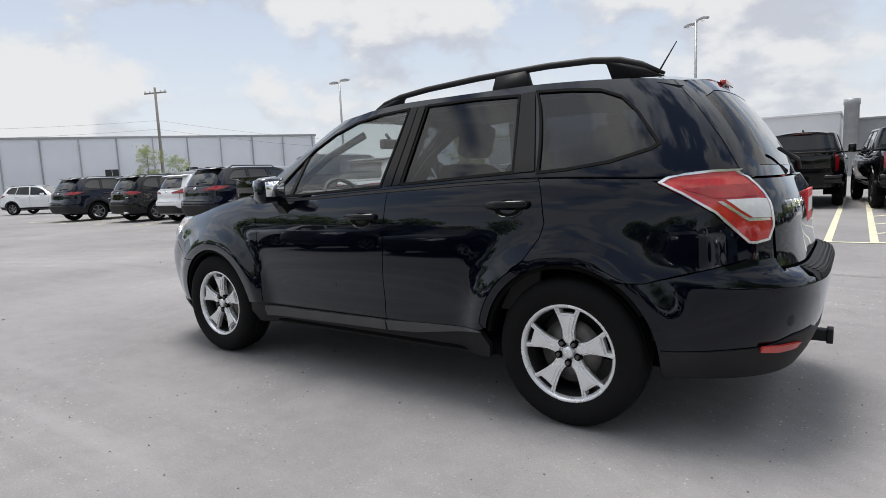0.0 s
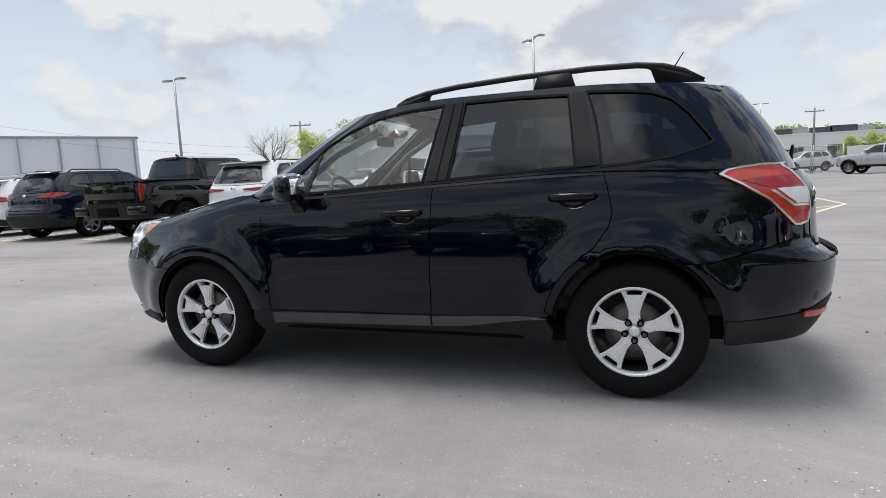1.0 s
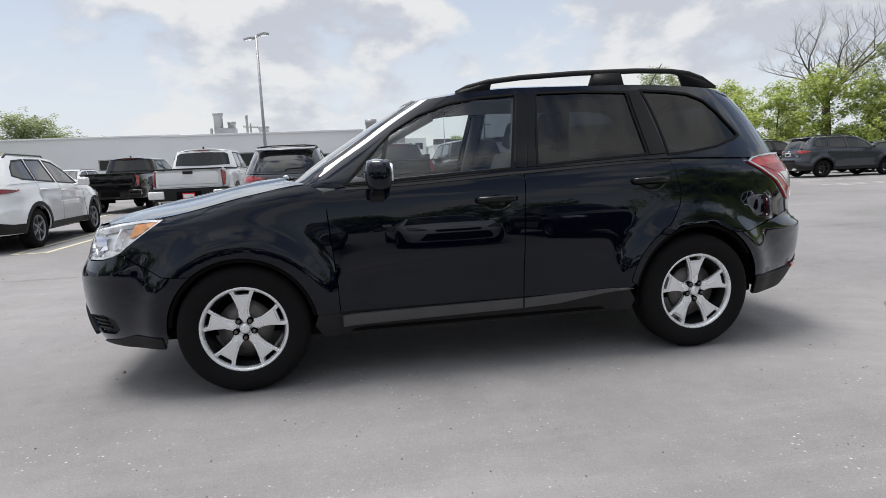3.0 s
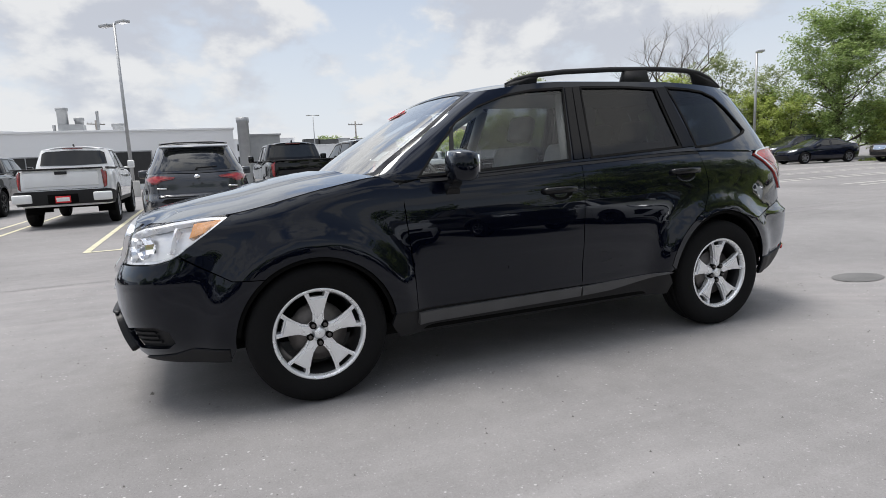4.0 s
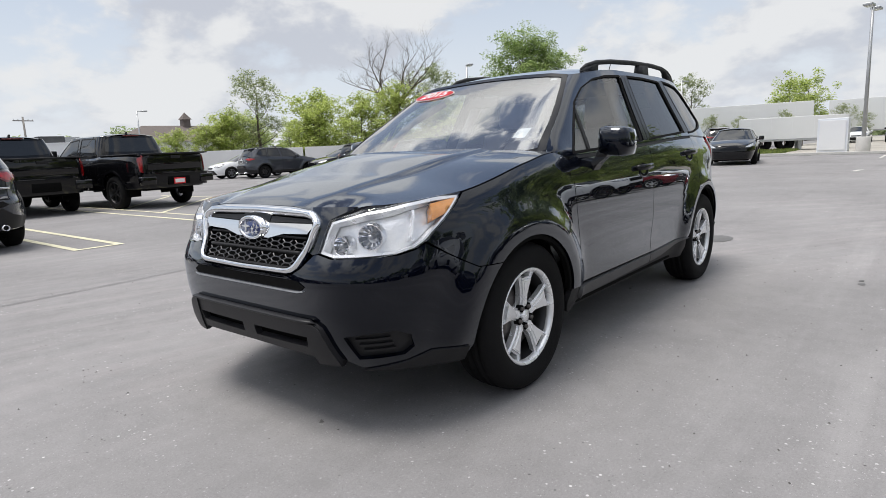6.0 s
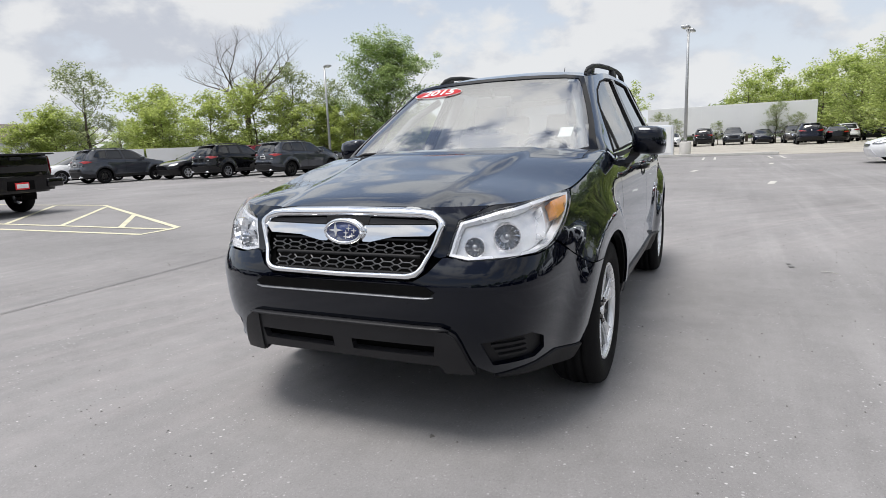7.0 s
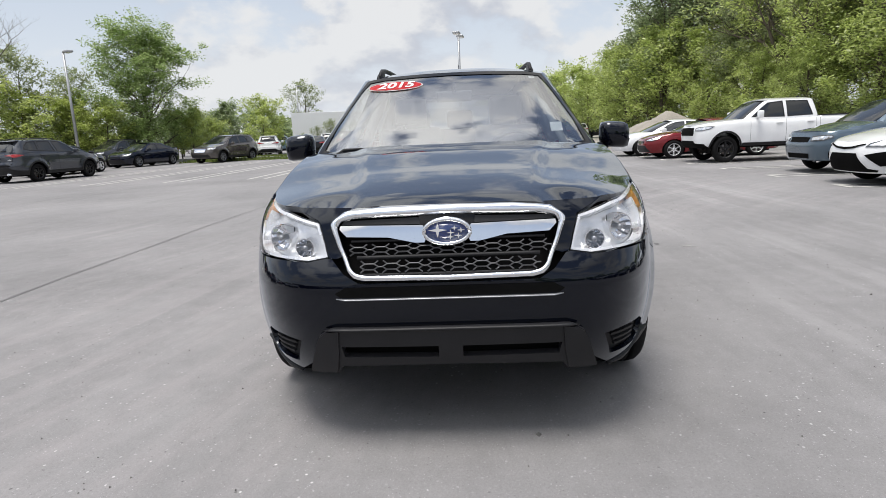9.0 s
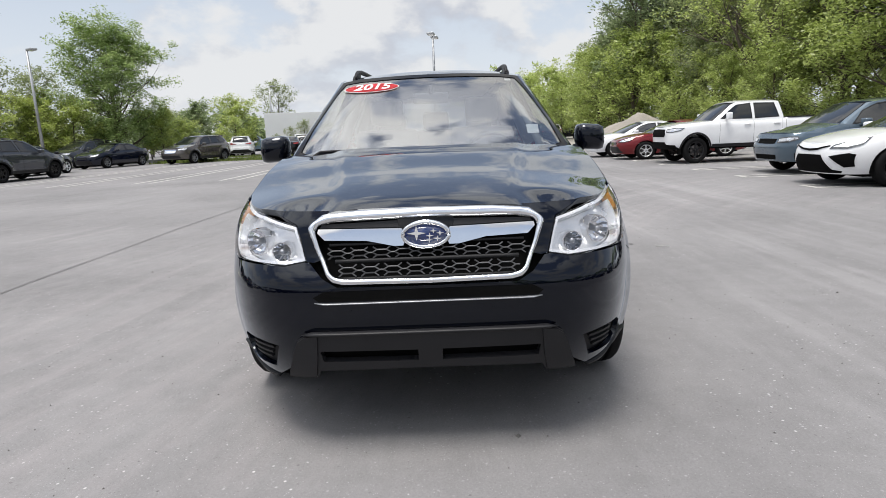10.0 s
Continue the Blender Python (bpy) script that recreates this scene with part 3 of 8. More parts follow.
def hero():
    car = tagged(new("parked_car"), "glossy blue-black compact estate SUV with silver five-spoke alloy wheels on asphalt", "car")
    L = lower.plan
    U = upper.plan
    A_F, A_R = (1.32, 0.345, 0.392), (-1.32, 0.36, 0.408)

    # inner shell, floor and wheel housings, near-black so their colour carries the cavity shade
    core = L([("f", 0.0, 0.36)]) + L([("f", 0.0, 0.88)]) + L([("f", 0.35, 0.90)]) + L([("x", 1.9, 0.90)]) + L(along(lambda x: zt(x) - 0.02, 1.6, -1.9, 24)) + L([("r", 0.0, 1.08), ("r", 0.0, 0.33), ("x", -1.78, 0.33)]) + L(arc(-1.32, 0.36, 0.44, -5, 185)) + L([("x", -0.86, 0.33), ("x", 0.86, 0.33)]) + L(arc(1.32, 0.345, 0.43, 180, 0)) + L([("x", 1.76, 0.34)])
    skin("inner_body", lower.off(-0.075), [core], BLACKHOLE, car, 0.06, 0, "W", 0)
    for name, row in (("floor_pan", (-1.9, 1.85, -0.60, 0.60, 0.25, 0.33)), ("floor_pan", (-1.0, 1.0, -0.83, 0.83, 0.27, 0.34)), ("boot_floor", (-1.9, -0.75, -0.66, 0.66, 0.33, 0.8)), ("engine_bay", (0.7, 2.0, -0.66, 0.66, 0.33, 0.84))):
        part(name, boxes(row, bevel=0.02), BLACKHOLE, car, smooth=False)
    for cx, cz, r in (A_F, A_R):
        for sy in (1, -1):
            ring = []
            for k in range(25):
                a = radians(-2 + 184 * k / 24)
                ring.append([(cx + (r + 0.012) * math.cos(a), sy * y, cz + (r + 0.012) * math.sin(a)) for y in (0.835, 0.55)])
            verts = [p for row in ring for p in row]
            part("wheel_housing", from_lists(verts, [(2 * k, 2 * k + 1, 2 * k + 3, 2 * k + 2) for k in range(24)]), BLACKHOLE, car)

    # front wing, doors, rear wing
    lamp_back = [("x", 1.68, 0.962), ("x", 1.78, 0.895), ("x", 1.88, 0.825), ("x", 1.925, 0.79)]
    seam_f = [("x", 1.925, 0.785), ("x", 1.84, 0.735), ("x", 1.705, 0.66)]
    fender = L([("x", 0.86, 1.062), ("x", 0.90, 1.085)] + along(lambda x: zt(x) - 0.002, 0.95, 1.66, 12) + lamp_back + seam_f[1:] + arc(*A_F, 52, 172, 18) + [("x", 0.92, 0.40), ("x", 0.807, 0.40), ("x", 0.812, 0.55), ("x", 0.845, 0.95)])
    skin("fender", lower, [fender], PAINT, car, 0.028)
    door1 = L([("x", 0.807, 0.40), ("x", -0.236, 0.40), ("x", -0.24, 0.6), ("x", -0.262, 1.0)] + along(lambda x: zt(x) - 0.004, -0.267, 0.76, 12) + [("x", 0.86, 1.058), ("x", 0.845, 0.95), ("x", 0.812, 0.55)])
    for d in skin("front_door", lower, [door1], PAINT, car, 0.028):
        sy = 1 if d.data.vertices[0].co.y > 0 else -1
        grip(d, -0.09, 0.97, sy)
    door2 = L([("x", -0.236, 0.40), ("x", -0.86, 0.40), ("x", -0.905, 0.43)] + arc(-1.32, 0.36, 0.45, 12, 50, 6) + [("x", -1.13, 0.78), ("x", -1.2, 0.88), ("x", -1.219, 0.95), ("x", -1.19, 1.10)] + along(lambda x: zt(x) - 0.004, -1.175, -0.267, 12) + [("x", -0.262, 1.0), ("x", -0.24, 0.6)])
    for d in skin("rear_door", lower, [door2], PAINT, car, 0.028):
        sy = 1 if d.data.vertices[0].co.y > 0 else -1
        grip(d, -1.025, 1.032, sy)
    lamp_front = [("x", -1.705, 1.112), ("x", -1.80, 1.060), ("x", -1.92, 0.985), ("x", -2.0, 0.90), ("x", -2.035, 0.862)]
    quarter = L(along(lambda x: zt(x) - 0.001, -1.175, -1.66, 8) + lamp_front + [("x", -2.04, 0.80), ("x", -1.93, 0.765), ("x", -1.672, 0.70)] + arc(*A_R, 124, 10, 16) + [("x", -0.905, 0.43)] + arc(-1.32, 0.36, 0.45, 12, 50, 6) + [("x", -1.13, 0.78), ("x", -1.2, 0.88), ("x", -1.219, 0.95), ("x", -1.19, 1.10)])
    skin("rear_wing", lower, [quarter], PAINT, car, 0.028)
    # painted return that closes the joint under the side glass
    skin("waist_joint", lower.off(-0.003), [L([("x", x, zt(x) + 0.010) for x in np.linspace(-1.17, -1.97, 14)] + [("x", x, zt(x) - 0.014) for x in np.linspace(-1.97, -1.17, 14)])], PAINT, car, 0.03, 0.0, "LR", 0)
    # arch lining strips, near-black to put the shade inside the arch into colour
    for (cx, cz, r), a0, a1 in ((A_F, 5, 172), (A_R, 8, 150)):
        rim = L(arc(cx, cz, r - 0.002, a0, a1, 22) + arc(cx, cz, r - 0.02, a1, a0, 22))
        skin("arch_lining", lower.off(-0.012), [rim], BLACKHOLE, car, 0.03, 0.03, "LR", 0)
    # sill and its grey cladding
    sill = L([("x", 0.93, 0.398), ("x", -0.88, 0.398), ("x", -0.92, 0.33), ("x", -0.9, 0.25), ("x", 0.9, 0.25), ("x", 0.95, 0.33)])
    skin("sill", lower.off(-0.012), [sill], PLASTIC, car, 0.04, 0.03)
    clad = L([("x", 0.80, 0.385), ("x", -0.232, 0.395), ("x", -0.232, 0.335), ("x", 0.80, 0.318)])
    skin("sill_cladding", lower.off(0.010), [clad], SILLGREY, car, 0.03, 0.02, label="grey plastic sill strip")
    clad = L([("x", -0.238, 0.395), ("x", -0.86, 0.418), ("x", -0.90, 0.41), ("x", -0.45, 0.345), ("x", -0.238, 0.335)])
    skin("sill_cladding", lower.off(0.010), [clad], SILLGREY, car, 0.03, 0.02, label="grey plastic sill strip")

    # front bumper with its openings
    fog = [("f", 0.575, 0.436), ("f", 0.65, 0.450), ("f", 0.735, 0.458), ("f", 0.762, 0.43), ("f", 0.757, 0.375), ("f", 0.73, 0.345), ("f", 0.605, 0.338)]
    bumper = L([("f", 0.0, 0.665), ("f", 0.33, 0.668), ("f", 0.385, 0.70), ("f", 0.432, 0.752), ("f", 0.455, 0.755), ("f", 0.53, 0.742), ("f", 0.62, 0.747), ("x", 2.03, 0.752), ("x", 1.97, 0.765)] + seam_f + arc(*A_F, 52, -3, 8) + [("x", 1.735, 0.27), ("x", 1.95, 0.275), ("f", 0.60, 0.295), ("f", 0.545, 0.335), ("f", 0.3, 0.345), ("f", 0.0, 0.345)])
    low = L([("f", 0.03, 0.44), ("f", 0.425, 0.44), ("f", 0.412, 0.372), ("f", 0.03, 0.368)])
    skin("front_bumper", lower, [bumper, L(fog), low], PAINT, car, 0.026, 0.02, "W", 0.002)
    # no slot is cut: a near-black sheet on the bumper paints its shade
    slot_in = L([("f", 0.0, 0.652), ("f", 0.38, 0.652), ("f", 0.42, 0.63), ("f", 0.40, 0.614), ("f", 0.0, 0.614)])
    skin("bumper_slot_shade", lower.off(0.003), [slot_in], BLACKHOLE, car, 0.03, 0.0, "W", 0)
    for name, z, half, r, m_ in (("slot_edge", 0.607, 0.415, 0.0045, ALLOYGREY), ("skid_edge", 0.495, 0.47, 0.009, TRIM)):
        line = []
        for k in range(25):
            y = half * (k / 12 - 1)
            zz = z + 0.012 * max(0.0, abs(y) / half - 0.94) / 0.06 * (1 if name == "slot_edge" else -1)
            p = lower.off(0.006 if name == "slot_edge" else 0.016)(lower.s_y(abs(y), zz), zz)
            line.append((p[0], math.copysign(p[1], y), zz))
        bm = tube(bmesh.new(), line, [0.004] + [2.1 * r] * 23 + [0.004], 10)
        for v in bm.verts:
            v.co.z = z + (v.co.z - z) * 0.4
        part(name, bm, m_, car)
    # block and sheet behind the intake, near-black: the recess shade is their colour
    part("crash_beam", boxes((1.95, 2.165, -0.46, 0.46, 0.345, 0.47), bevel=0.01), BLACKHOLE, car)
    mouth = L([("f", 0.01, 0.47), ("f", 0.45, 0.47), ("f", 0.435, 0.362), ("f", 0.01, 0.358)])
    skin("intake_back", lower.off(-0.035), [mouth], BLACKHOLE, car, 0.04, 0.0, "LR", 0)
    skid = L([("f", 0.0, 0.497), ("f", 0.40, 0.495), ("f", 0.46, 0.488), ("f", 0.490, 0.470), ("f", 0.508, 0.43), ("f", 0.53, 0.36), ("f", 0.545, 0.318), ("f", 0.43, 0.318), ("f", 0.415, 0.345), ("f", 0.0, 0.348)])
    skin("skid_plate", lower.off(0.018), [skid, L([("f", 0.045, 0.424), ("f", 0.408, 0.427), ("f", 0.400, 0.384), ("f", 0.045, 0.380)])], TRIM, car, 0.022, 0.03, "W", 0, label="grey plastic skid plate trim")
    fang = L([("f", 0.412, 0.492), ("f", 0.458, 0.488), ("f", 0.488, 0.468), ("f", 0.506, 0.43), ("f", 0.528, 0.36), ("f", 0.540, 0.320), ("f", 0.435, 0.320), ("f", 0.420, 0.40)])
    skin("skid_fang", lower.off(0.025), [fang], TRIM, car, 0.018, 0.022, "LR", 0)
    skin("fog_recess", lower.off(-0.024), [L([("f", 0.56, 0.448), ("f", 0.65, 0.464), ("f", 0.745, 0.472), ("f", 0.775, 0.43), ("f", 0.768, 0.37), ("f", 0.735, 0.335), ("f", 0.595, 0.328)])], PLASTIC, car, 0.03, 0.0, "LR", 0)
    for k in range(3):
        z = 0.364 + 0.024 * k
        skin("fog_slat", lower.off(-0.012), [L([("f", 0.632 - 0.010 * k, z), ("f", 0.72, z + 0.004), ("f", 0.72, z + 0.014), ("f", 0.632 - 0.010 * k, z + 0.010)])], PLASTIC, car, 0.03, 0.012, "LR", 0)
    lip_f = L([("x", 1.74, 0.33), ("x", 1.90, 0.345), ("x", 1.99, 0.315), ("f", 0.60, 0.292), ("x", 1.95, 0.268), ("x", 1.735, 0.262)])
    skin("bumper_lip", lower.off(0.008), [lip_f], PLASTIC, car, 0.025, 0.02)

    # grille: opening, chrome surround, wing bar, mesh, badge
    # near-black backing sheet puts the shade behind the mesh into its colour
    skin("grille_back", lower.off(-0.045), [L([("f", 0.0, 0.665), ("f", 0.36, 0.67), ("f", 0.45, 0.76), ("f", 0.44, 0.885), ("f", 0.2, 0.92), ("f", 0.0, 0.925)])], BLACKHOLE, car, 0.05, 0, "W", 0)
    g_out = [("f", 0.0, 0.932), ("f", 0.25, 0.929), ("f", 0.385, 0.917), ("f", 0.432, 0.883), ("f", 0.438, 0.872), ("f", 0.402, 0.775), ("f", 0.370, 0.702), ("f", 0.345, 0.680), ("f", 0.31, 0.672), ("f", 0.0, 0.668)]
    g_in = [("f", 0.0, 0.69), ("f", 0.30, 0.694), ("f", 0.335, 0.70), ("f", 0.352, 0.715), ("f", 0.385, 0.79), ("f", 0.410, 0.862), ("f", 0.395, 0.882), ("f", 0.34, 0.892), ("f", 0.0, 0.898)]
    bead("grille_surround", lower, L(g_out), L(g_in[::-1]), 0.002, 0.018, CHROME, car, "chrome grille surround")
    nose_strip = [("f", 0.36, 0.934), ("f", 0.58, 0.938), ("f", 0.56, 0.925), ("f", 0.481, 0.888), ("f", 0.459, 0.81), ("f", 0.445, 0.757), ("f", 0.42, 0.752), ("f", 0.39, 0.76), ("f", 0.415, 0.87)]
    skin("nose_strip", lower.off(-0.003), [L(nose_strip)], PAINT, car, 0.02, 0.01, "LR", 0)
    wing = [("f", 0.07, 0.836), ("f", 0.09, 0.862), ("f", 0.398, 0.868), ("f", 0.402, 0.855), ("f", 0.375, 0.828), ("f", 0.22, 0.822), ("f", 0.12, 0.80), ("f", 0.085, 0.80)]
    skin("grille_bar", lower.off(0.006), [L(wing)], CHROME, car, 0.014, 0.03, "LR", 0, label="chrome grille bar")
    shade = [("f", 0.10, 0.868), ("f", 0.395, 0.874), ("f", 0.385, 0.886), ("f", 0.10, 0.893)]
    skin("grille_shelf", lower.off(-0.004), [L(shade)], TRIM, car, 0.02, 0.02, "LR", 0)
    skin("badge_mount", lower.off(-0.002), [L([("f", 0.0, 0.90), ("f", 0.105, 0.90), ("f", 0.092, 0.82), ("f", 0.06, 0.795), ("f", 0.0, 0.79)])], GLOSS, car, 0.02, 0.02, "W", 0)
    inner = lower.off(0.0)

    def on_face(y, z):
        p = Vector(inner(lower.s_y(abs(y), z), z))
        return Vector((p.x, math.copysign(p.y, y), p.z))

    pitch, hw, hh = 0.083, 0.034, 0.0095
    for row, zc in enumerate((0.780, 0.722)):
        limit = 0.375 - 0.42 * (0.80 - zc)
        bm = bmesh.new()
        for k in range(-5, 6):
            yc = pitch * (k + (0.5 if row else 0.0))
            if abs(yc) > limit + 0.02:
                continue
            ring_ = [(-hw, 0), (-hw * 0.5, hh), (hw * 0.5, hh), (hw, 0), (hw * 0.5, -hh), (-hw * 0.5, -hh)]
            rods = list(zip(ring_, ring_[1:] + ring_[:1]))
            rods += [((hw, 0), (pitch - hw, 0)), ((-hw * 0.5, hh), (-hw * 0.95, 0.020)), ((hw * 0.5, hh), (hw * 0.95, 0.020)), ((-hw * 0.5, -hh), (-hw * 0.95, -0.020)), ((hw * 0.5, -hh), (hw * 0.95, -0.020))]
            for (y0, z0), (y1, z1) in rods:
                if max(abs(yc + y0), abs(yc + y1)) > limit + 0.035:
                    continue
                tube(bm, [on_face(yc + y0, zc + z0), on_face(yc + y1, zc + z1)], 0.0029, 5)
        part("grille_mesh", bm, MESHGREY, car, "dark silver honeycomb mesh", smooth=False)
    bm = bmesh.new()
    for row, zc in enumerate((0.810, 0.7515, 0.694)):
        line = []
        for k in range(-10, 11):
            y = 0.036 * k * (1 - 0.06 * row)
            p = Vector(inner(lower.s_y(abs(y), zc), zc))
            line.append((p.x - 0.008, math.copysign(p.y, y), zc))
        tube(bm, line, 0.008 if row == 1 else 0.005, 6)
    part("grille_slat", bm, PLASTIC, car)
    nose = lower(0.0, 0.84)[0]
    oval = lambda a, b, n=40: [(a * math.cos(2 * math.pi * k / n), 0.840 + b * math.sin(2 * math.pi * k / n)) for k in range(n)]
    badge = part("badge", prism(oval(0.092, 0.052), nose - 0.02, nose + 0.020, 0.006, "yz"), CHROME, car, "oval chrome badge with a blue field")
    part("badge_field", prism(oval(0.078, 0.040), nose + 0.0, nose + 0.0225, 0.002, "yz"), BLUE, badge)
    part("badge_rim", tube(bmesh.new(), [(nose + 0.020, a, b) for a, b in oval(0.084, 0.0455) + oval(0.084, 0.0455)[:1]], 0.0085, 8), CHROME, badge)
    for yy, zz, r in ((-0.034, 0.846, 0.034), (0.014, 0.836, 0.014), (0.028, 0.853, 0.013), (0.052, 0.845, 0.014), (0.042, 0.825, 0.014), (0.012, 0.820, 0.013)):
        star = [(-yy + (r if k % 2 == 0 else r * 0.27) * math.cos(math.pi * k / 4), zz + (r if k % 2 == 0 else r * 0.27) * math.sin(math.pi * k / 4) * 0.8) for k in range(8)]
        part("badge_star", prism([(-a, b) for a, b in star], nose + 0.02, nose + 0.0255, 0.0, "yz"), ALLOY, badge, smooth=False)

    # headlamps
    lamp = [("f", 0.448, 0.758), ("f", 0.462, 0.81), ("f", 0.484, 0.886), ("x", 2.06, 0.925), ("x", 1.93, 0.947), ("x", 1.80, 0.961), ("x", 1.685, 0.965)] + lamp_back[1:] + [("x", 1.97, 0.768), ("x", 2.03, 0.755), ("f", 0.62, 0.75), ("f", 0.53, 0.746)]
    lp = L(lamp)
    for d, sgn in zip(skin("headlamp", lower.off(-0.058), [lp], LAMPWHITE, car, 0.022, 0.0, "LR", 0.004), (1, -1)):
        xyz, fs = sheet([inset(lp, 0.002)], 0.022, lower.off(0.002))
        part("lens", build_sheet(xyz if sgn > 0 else flipped(xyz), fs, 0.004, (0, 0, 0.6)), LENS, d, "clear plastic lens")
        xyz, fs = sheet([inset(lp, 0.004), inset(lp, 0.013)], 0.012, lower.off(-0.012))
        part("bezel", build_sheet(xyz if sgn > 0 else flipped(xyz), fs, 0.04, (0, 0, 0.6)), ALLOY, d, "bright silver bezel")
        amber = L([("x", 1.715, 0.952), ("x", 1.845, 0.937), ("x", 1.872, 0.87), ("x", 1.80, 0.893)])
        xyz, fs = sheet([amber], 0.02, lower.off(-0.012))
        part("indicator", build_sheet(xyz if sgn > 0 else flipped(xyz), fs, 0.04, (0, 0, 0.6)), AMBER, d, "amber indicator lens")
        for y, z, r in ((0.665, 0.836, 0.048), (0.55, 0.80, 0.036)):
            p, q = (Vector(lower.off(-e)(lower.s_y(y, z), z)) for e in (0.05, 0.0))
            yaw = 0.75 * math.degrees(math.atan2(q.y - p.y, q.x - p.x))
            bowl = lathe([(0.004, -0.012), (r * 0.5, -0.004), (r * 0.85, 0.016), (r, 0.036), (r * 1.08, 0.036), (r * 1.08, -0.01)], 14, "x")
            ob = part("reflector_bowl", bowl, CHROME, d, smooth=False)
            ob.matrix_local = pose(p.x, p.y * sgn, p.z, 0, 0, sgn * yaw)
            bulb = lathe([(0.001, 0.04), (0.010, 0.038), (0.012, 0.03), (0.012, -0.02)], 14, "x")
            ob = part("bulb", bulb, ALLOYGREY, d)
            ob.matrix_local = pose(p.x, p.y * sgn, p.z, 0, 0, sgn * yaw)
        fin = L([("x", 1.918, 0.922), ("x", 1.930, 0.920), ("x", 1.975, 0.80), ("x", 1.963, 0.80)])
        xyz, fs = sheet([fin], 0.02, lower.off(-0.014))
        part("divider", build_sheet(xyz if sgn > 0 else flipped(xyz), fs, 0.05, (0, 0, 0.6)), ALLOY, d)

    # bonnet
    def hood_z(x, y):
        ye = lower(lower.s_x(min(x, 2.02), zt(x) - 0.002), zt(x) - 0.002)[1] + 0.001
        q = min(1.0, abs(y) / ye)
        crown = HOODCROWN(x) * (1 - q**2.4)
        h = max(0.0, min(1.0, (0.34 + 0.15 * (2.1 - x) - abs(y)) / 0.075 + 0.5))
        rib = 0.013 * h * h * (3 - 2 * h) * max(0.0, min(1.0, (2.12 - x) / 0.4))
        d = max(0.0, min(1.0, (x - 1.93) / 0.16))
        droop = 0.042 * d * d * (3 - 2 * d) * math.exp(-(((abs(y) - 0.47) / 0.085) ** 2))
        return zt(x) + crown + rib * (1 - q**6) - 0.015 * max(0.0, (x - 2.02) / 0.13) ** 2 - droop

    hood = [(x, lower(lower.s_x(x, zt(x) - 0.002), zt(x) - 0.002)[1] - 0.004) for x in np.linspace(0.95, 1.67, 16)]
    hood += [(x, lower(lower.s_x(x, 0.955), 0.955)[1] - 0.012) for x in np.linspace(1.70, 2.0, 10)]
    hood += [(2.040, 0.570), (2.070, 0.535), (2.098, 0.490), (2.112, 0.445), (2.116, 0.40), (2.118, 0.3), (2.122, 0.15), (2.124, 0.0), (1.17, 0.0), (1.155, 0.2), (1.11, 0.42), (1.03, 0.62)]
    hood = [(float(a), float(b)) for a, b in hood]
    xyz, fs = sheet([hood], 0.022, lambda x, y: (x, y, hood_z(x, y)))
    n = len(xyz)
    bm = from_lists(xyz + flipped(xyz), fs + [tuple(i + n for i in f)[::-1] for f in fs])
    bmesh.ops.remove_doubles(bm, verts=bm.verts, dist=0.001)
    bm.verts.index_update()
    pts, faces = [v.co.copy() for v in bm.verts], [tuple(v.index for v in f.verts) for f in bm.faces]
    bm.free()
    part("bonnet", build_sheet(pts, faces, 0.024, (1.5, 0, 0.2)), PAINT, car)
    # cowl and wipers
    cowl = [(1.20, 0.0), (1.18, 0.2), (1.13, 0.42), (1.05, 0.62), (0.96, 0.76), (0.90, 0.74), (0.92, 0.5), (0.98, 0.0)]
    xyz, fs = sheet([cowl], 0.05, lambda x, y: (x, y, 1.075 + 0.03 * (1.2 - x) - 0.02 * y * y))
    part("cowl", build_sheet(xyz + flipped(xyz), fs + [tuple(i + len(xyz) for i in f)[::-1] for f in fs], 0, (1, 0, 0)), PLASTIC, car)
    for y0, y1 in ((0.0, 0.58), (-0.64, -0.06)):
        def ws(y, z, d=0.02):
            p = upper.off(d)(upper.s_y(abs(y), z), z)
            return Vector((p[0], math.copysign(p[1], y), p[2]))
        arm = [Vector((1.11, y0, 1.095)), ws(y0 + 0.04, 1.105, 0.026), ws((y0 + y1) / 2, 1.112, 0.022)]
        w = part("wiper", tube(bmesh.new(), arm, [0.010, 0.008, 0.005], 8), PLASTIC, car)
        blade = [ws(y0 + (y1 - y0) * k / 10, 1.098 + 0.010 * math.sin(math.pi * k / 10), 0.010) for k in range(11)]
        part("wiper_blade", tube(bmesh.new(), blade, [0.003] + [0.0052] * 9 + [0.003], 6), PLASTIC, w)

    # glasshouse
    A_EDGE = [("f", 0.782, 1.085), ("f", 0.752, 1.15), ("f", 0.712, 1.25), ("f", 0.662, 1.36), ("f", 0.607, 1.47), ("f", 0.565, 1.548)]
    hatch_edge = [("x", -1.70, 1.565), ("x", -1.80, 1.45), ("x", -1.92, 1.28), ("x", -2.0, 1.14)]
    win_f = [("x", 0.735, 1.092), ("x", 0.60, 1.235), ("x", 0.454, 1.375), ("x", 0.30, 1.462), ("x", 0.12, 1.522), ("x", -0.06, 1.552), ("x", -0.285, 1.566), ("x", -0.20, 1.138), ("x", 0.1, 1.122), ("x", 0.45, 1.103)]
    win_r = [("x", -0.352, 1.148), ("x", -0.415, 1.571), ("x", -0.72, 1.574), ("x", -0.985, 1.564), ("x", -1.035, 1.185), ("x", -0.8, 1.172), ("x", -0.55, 1.158)]
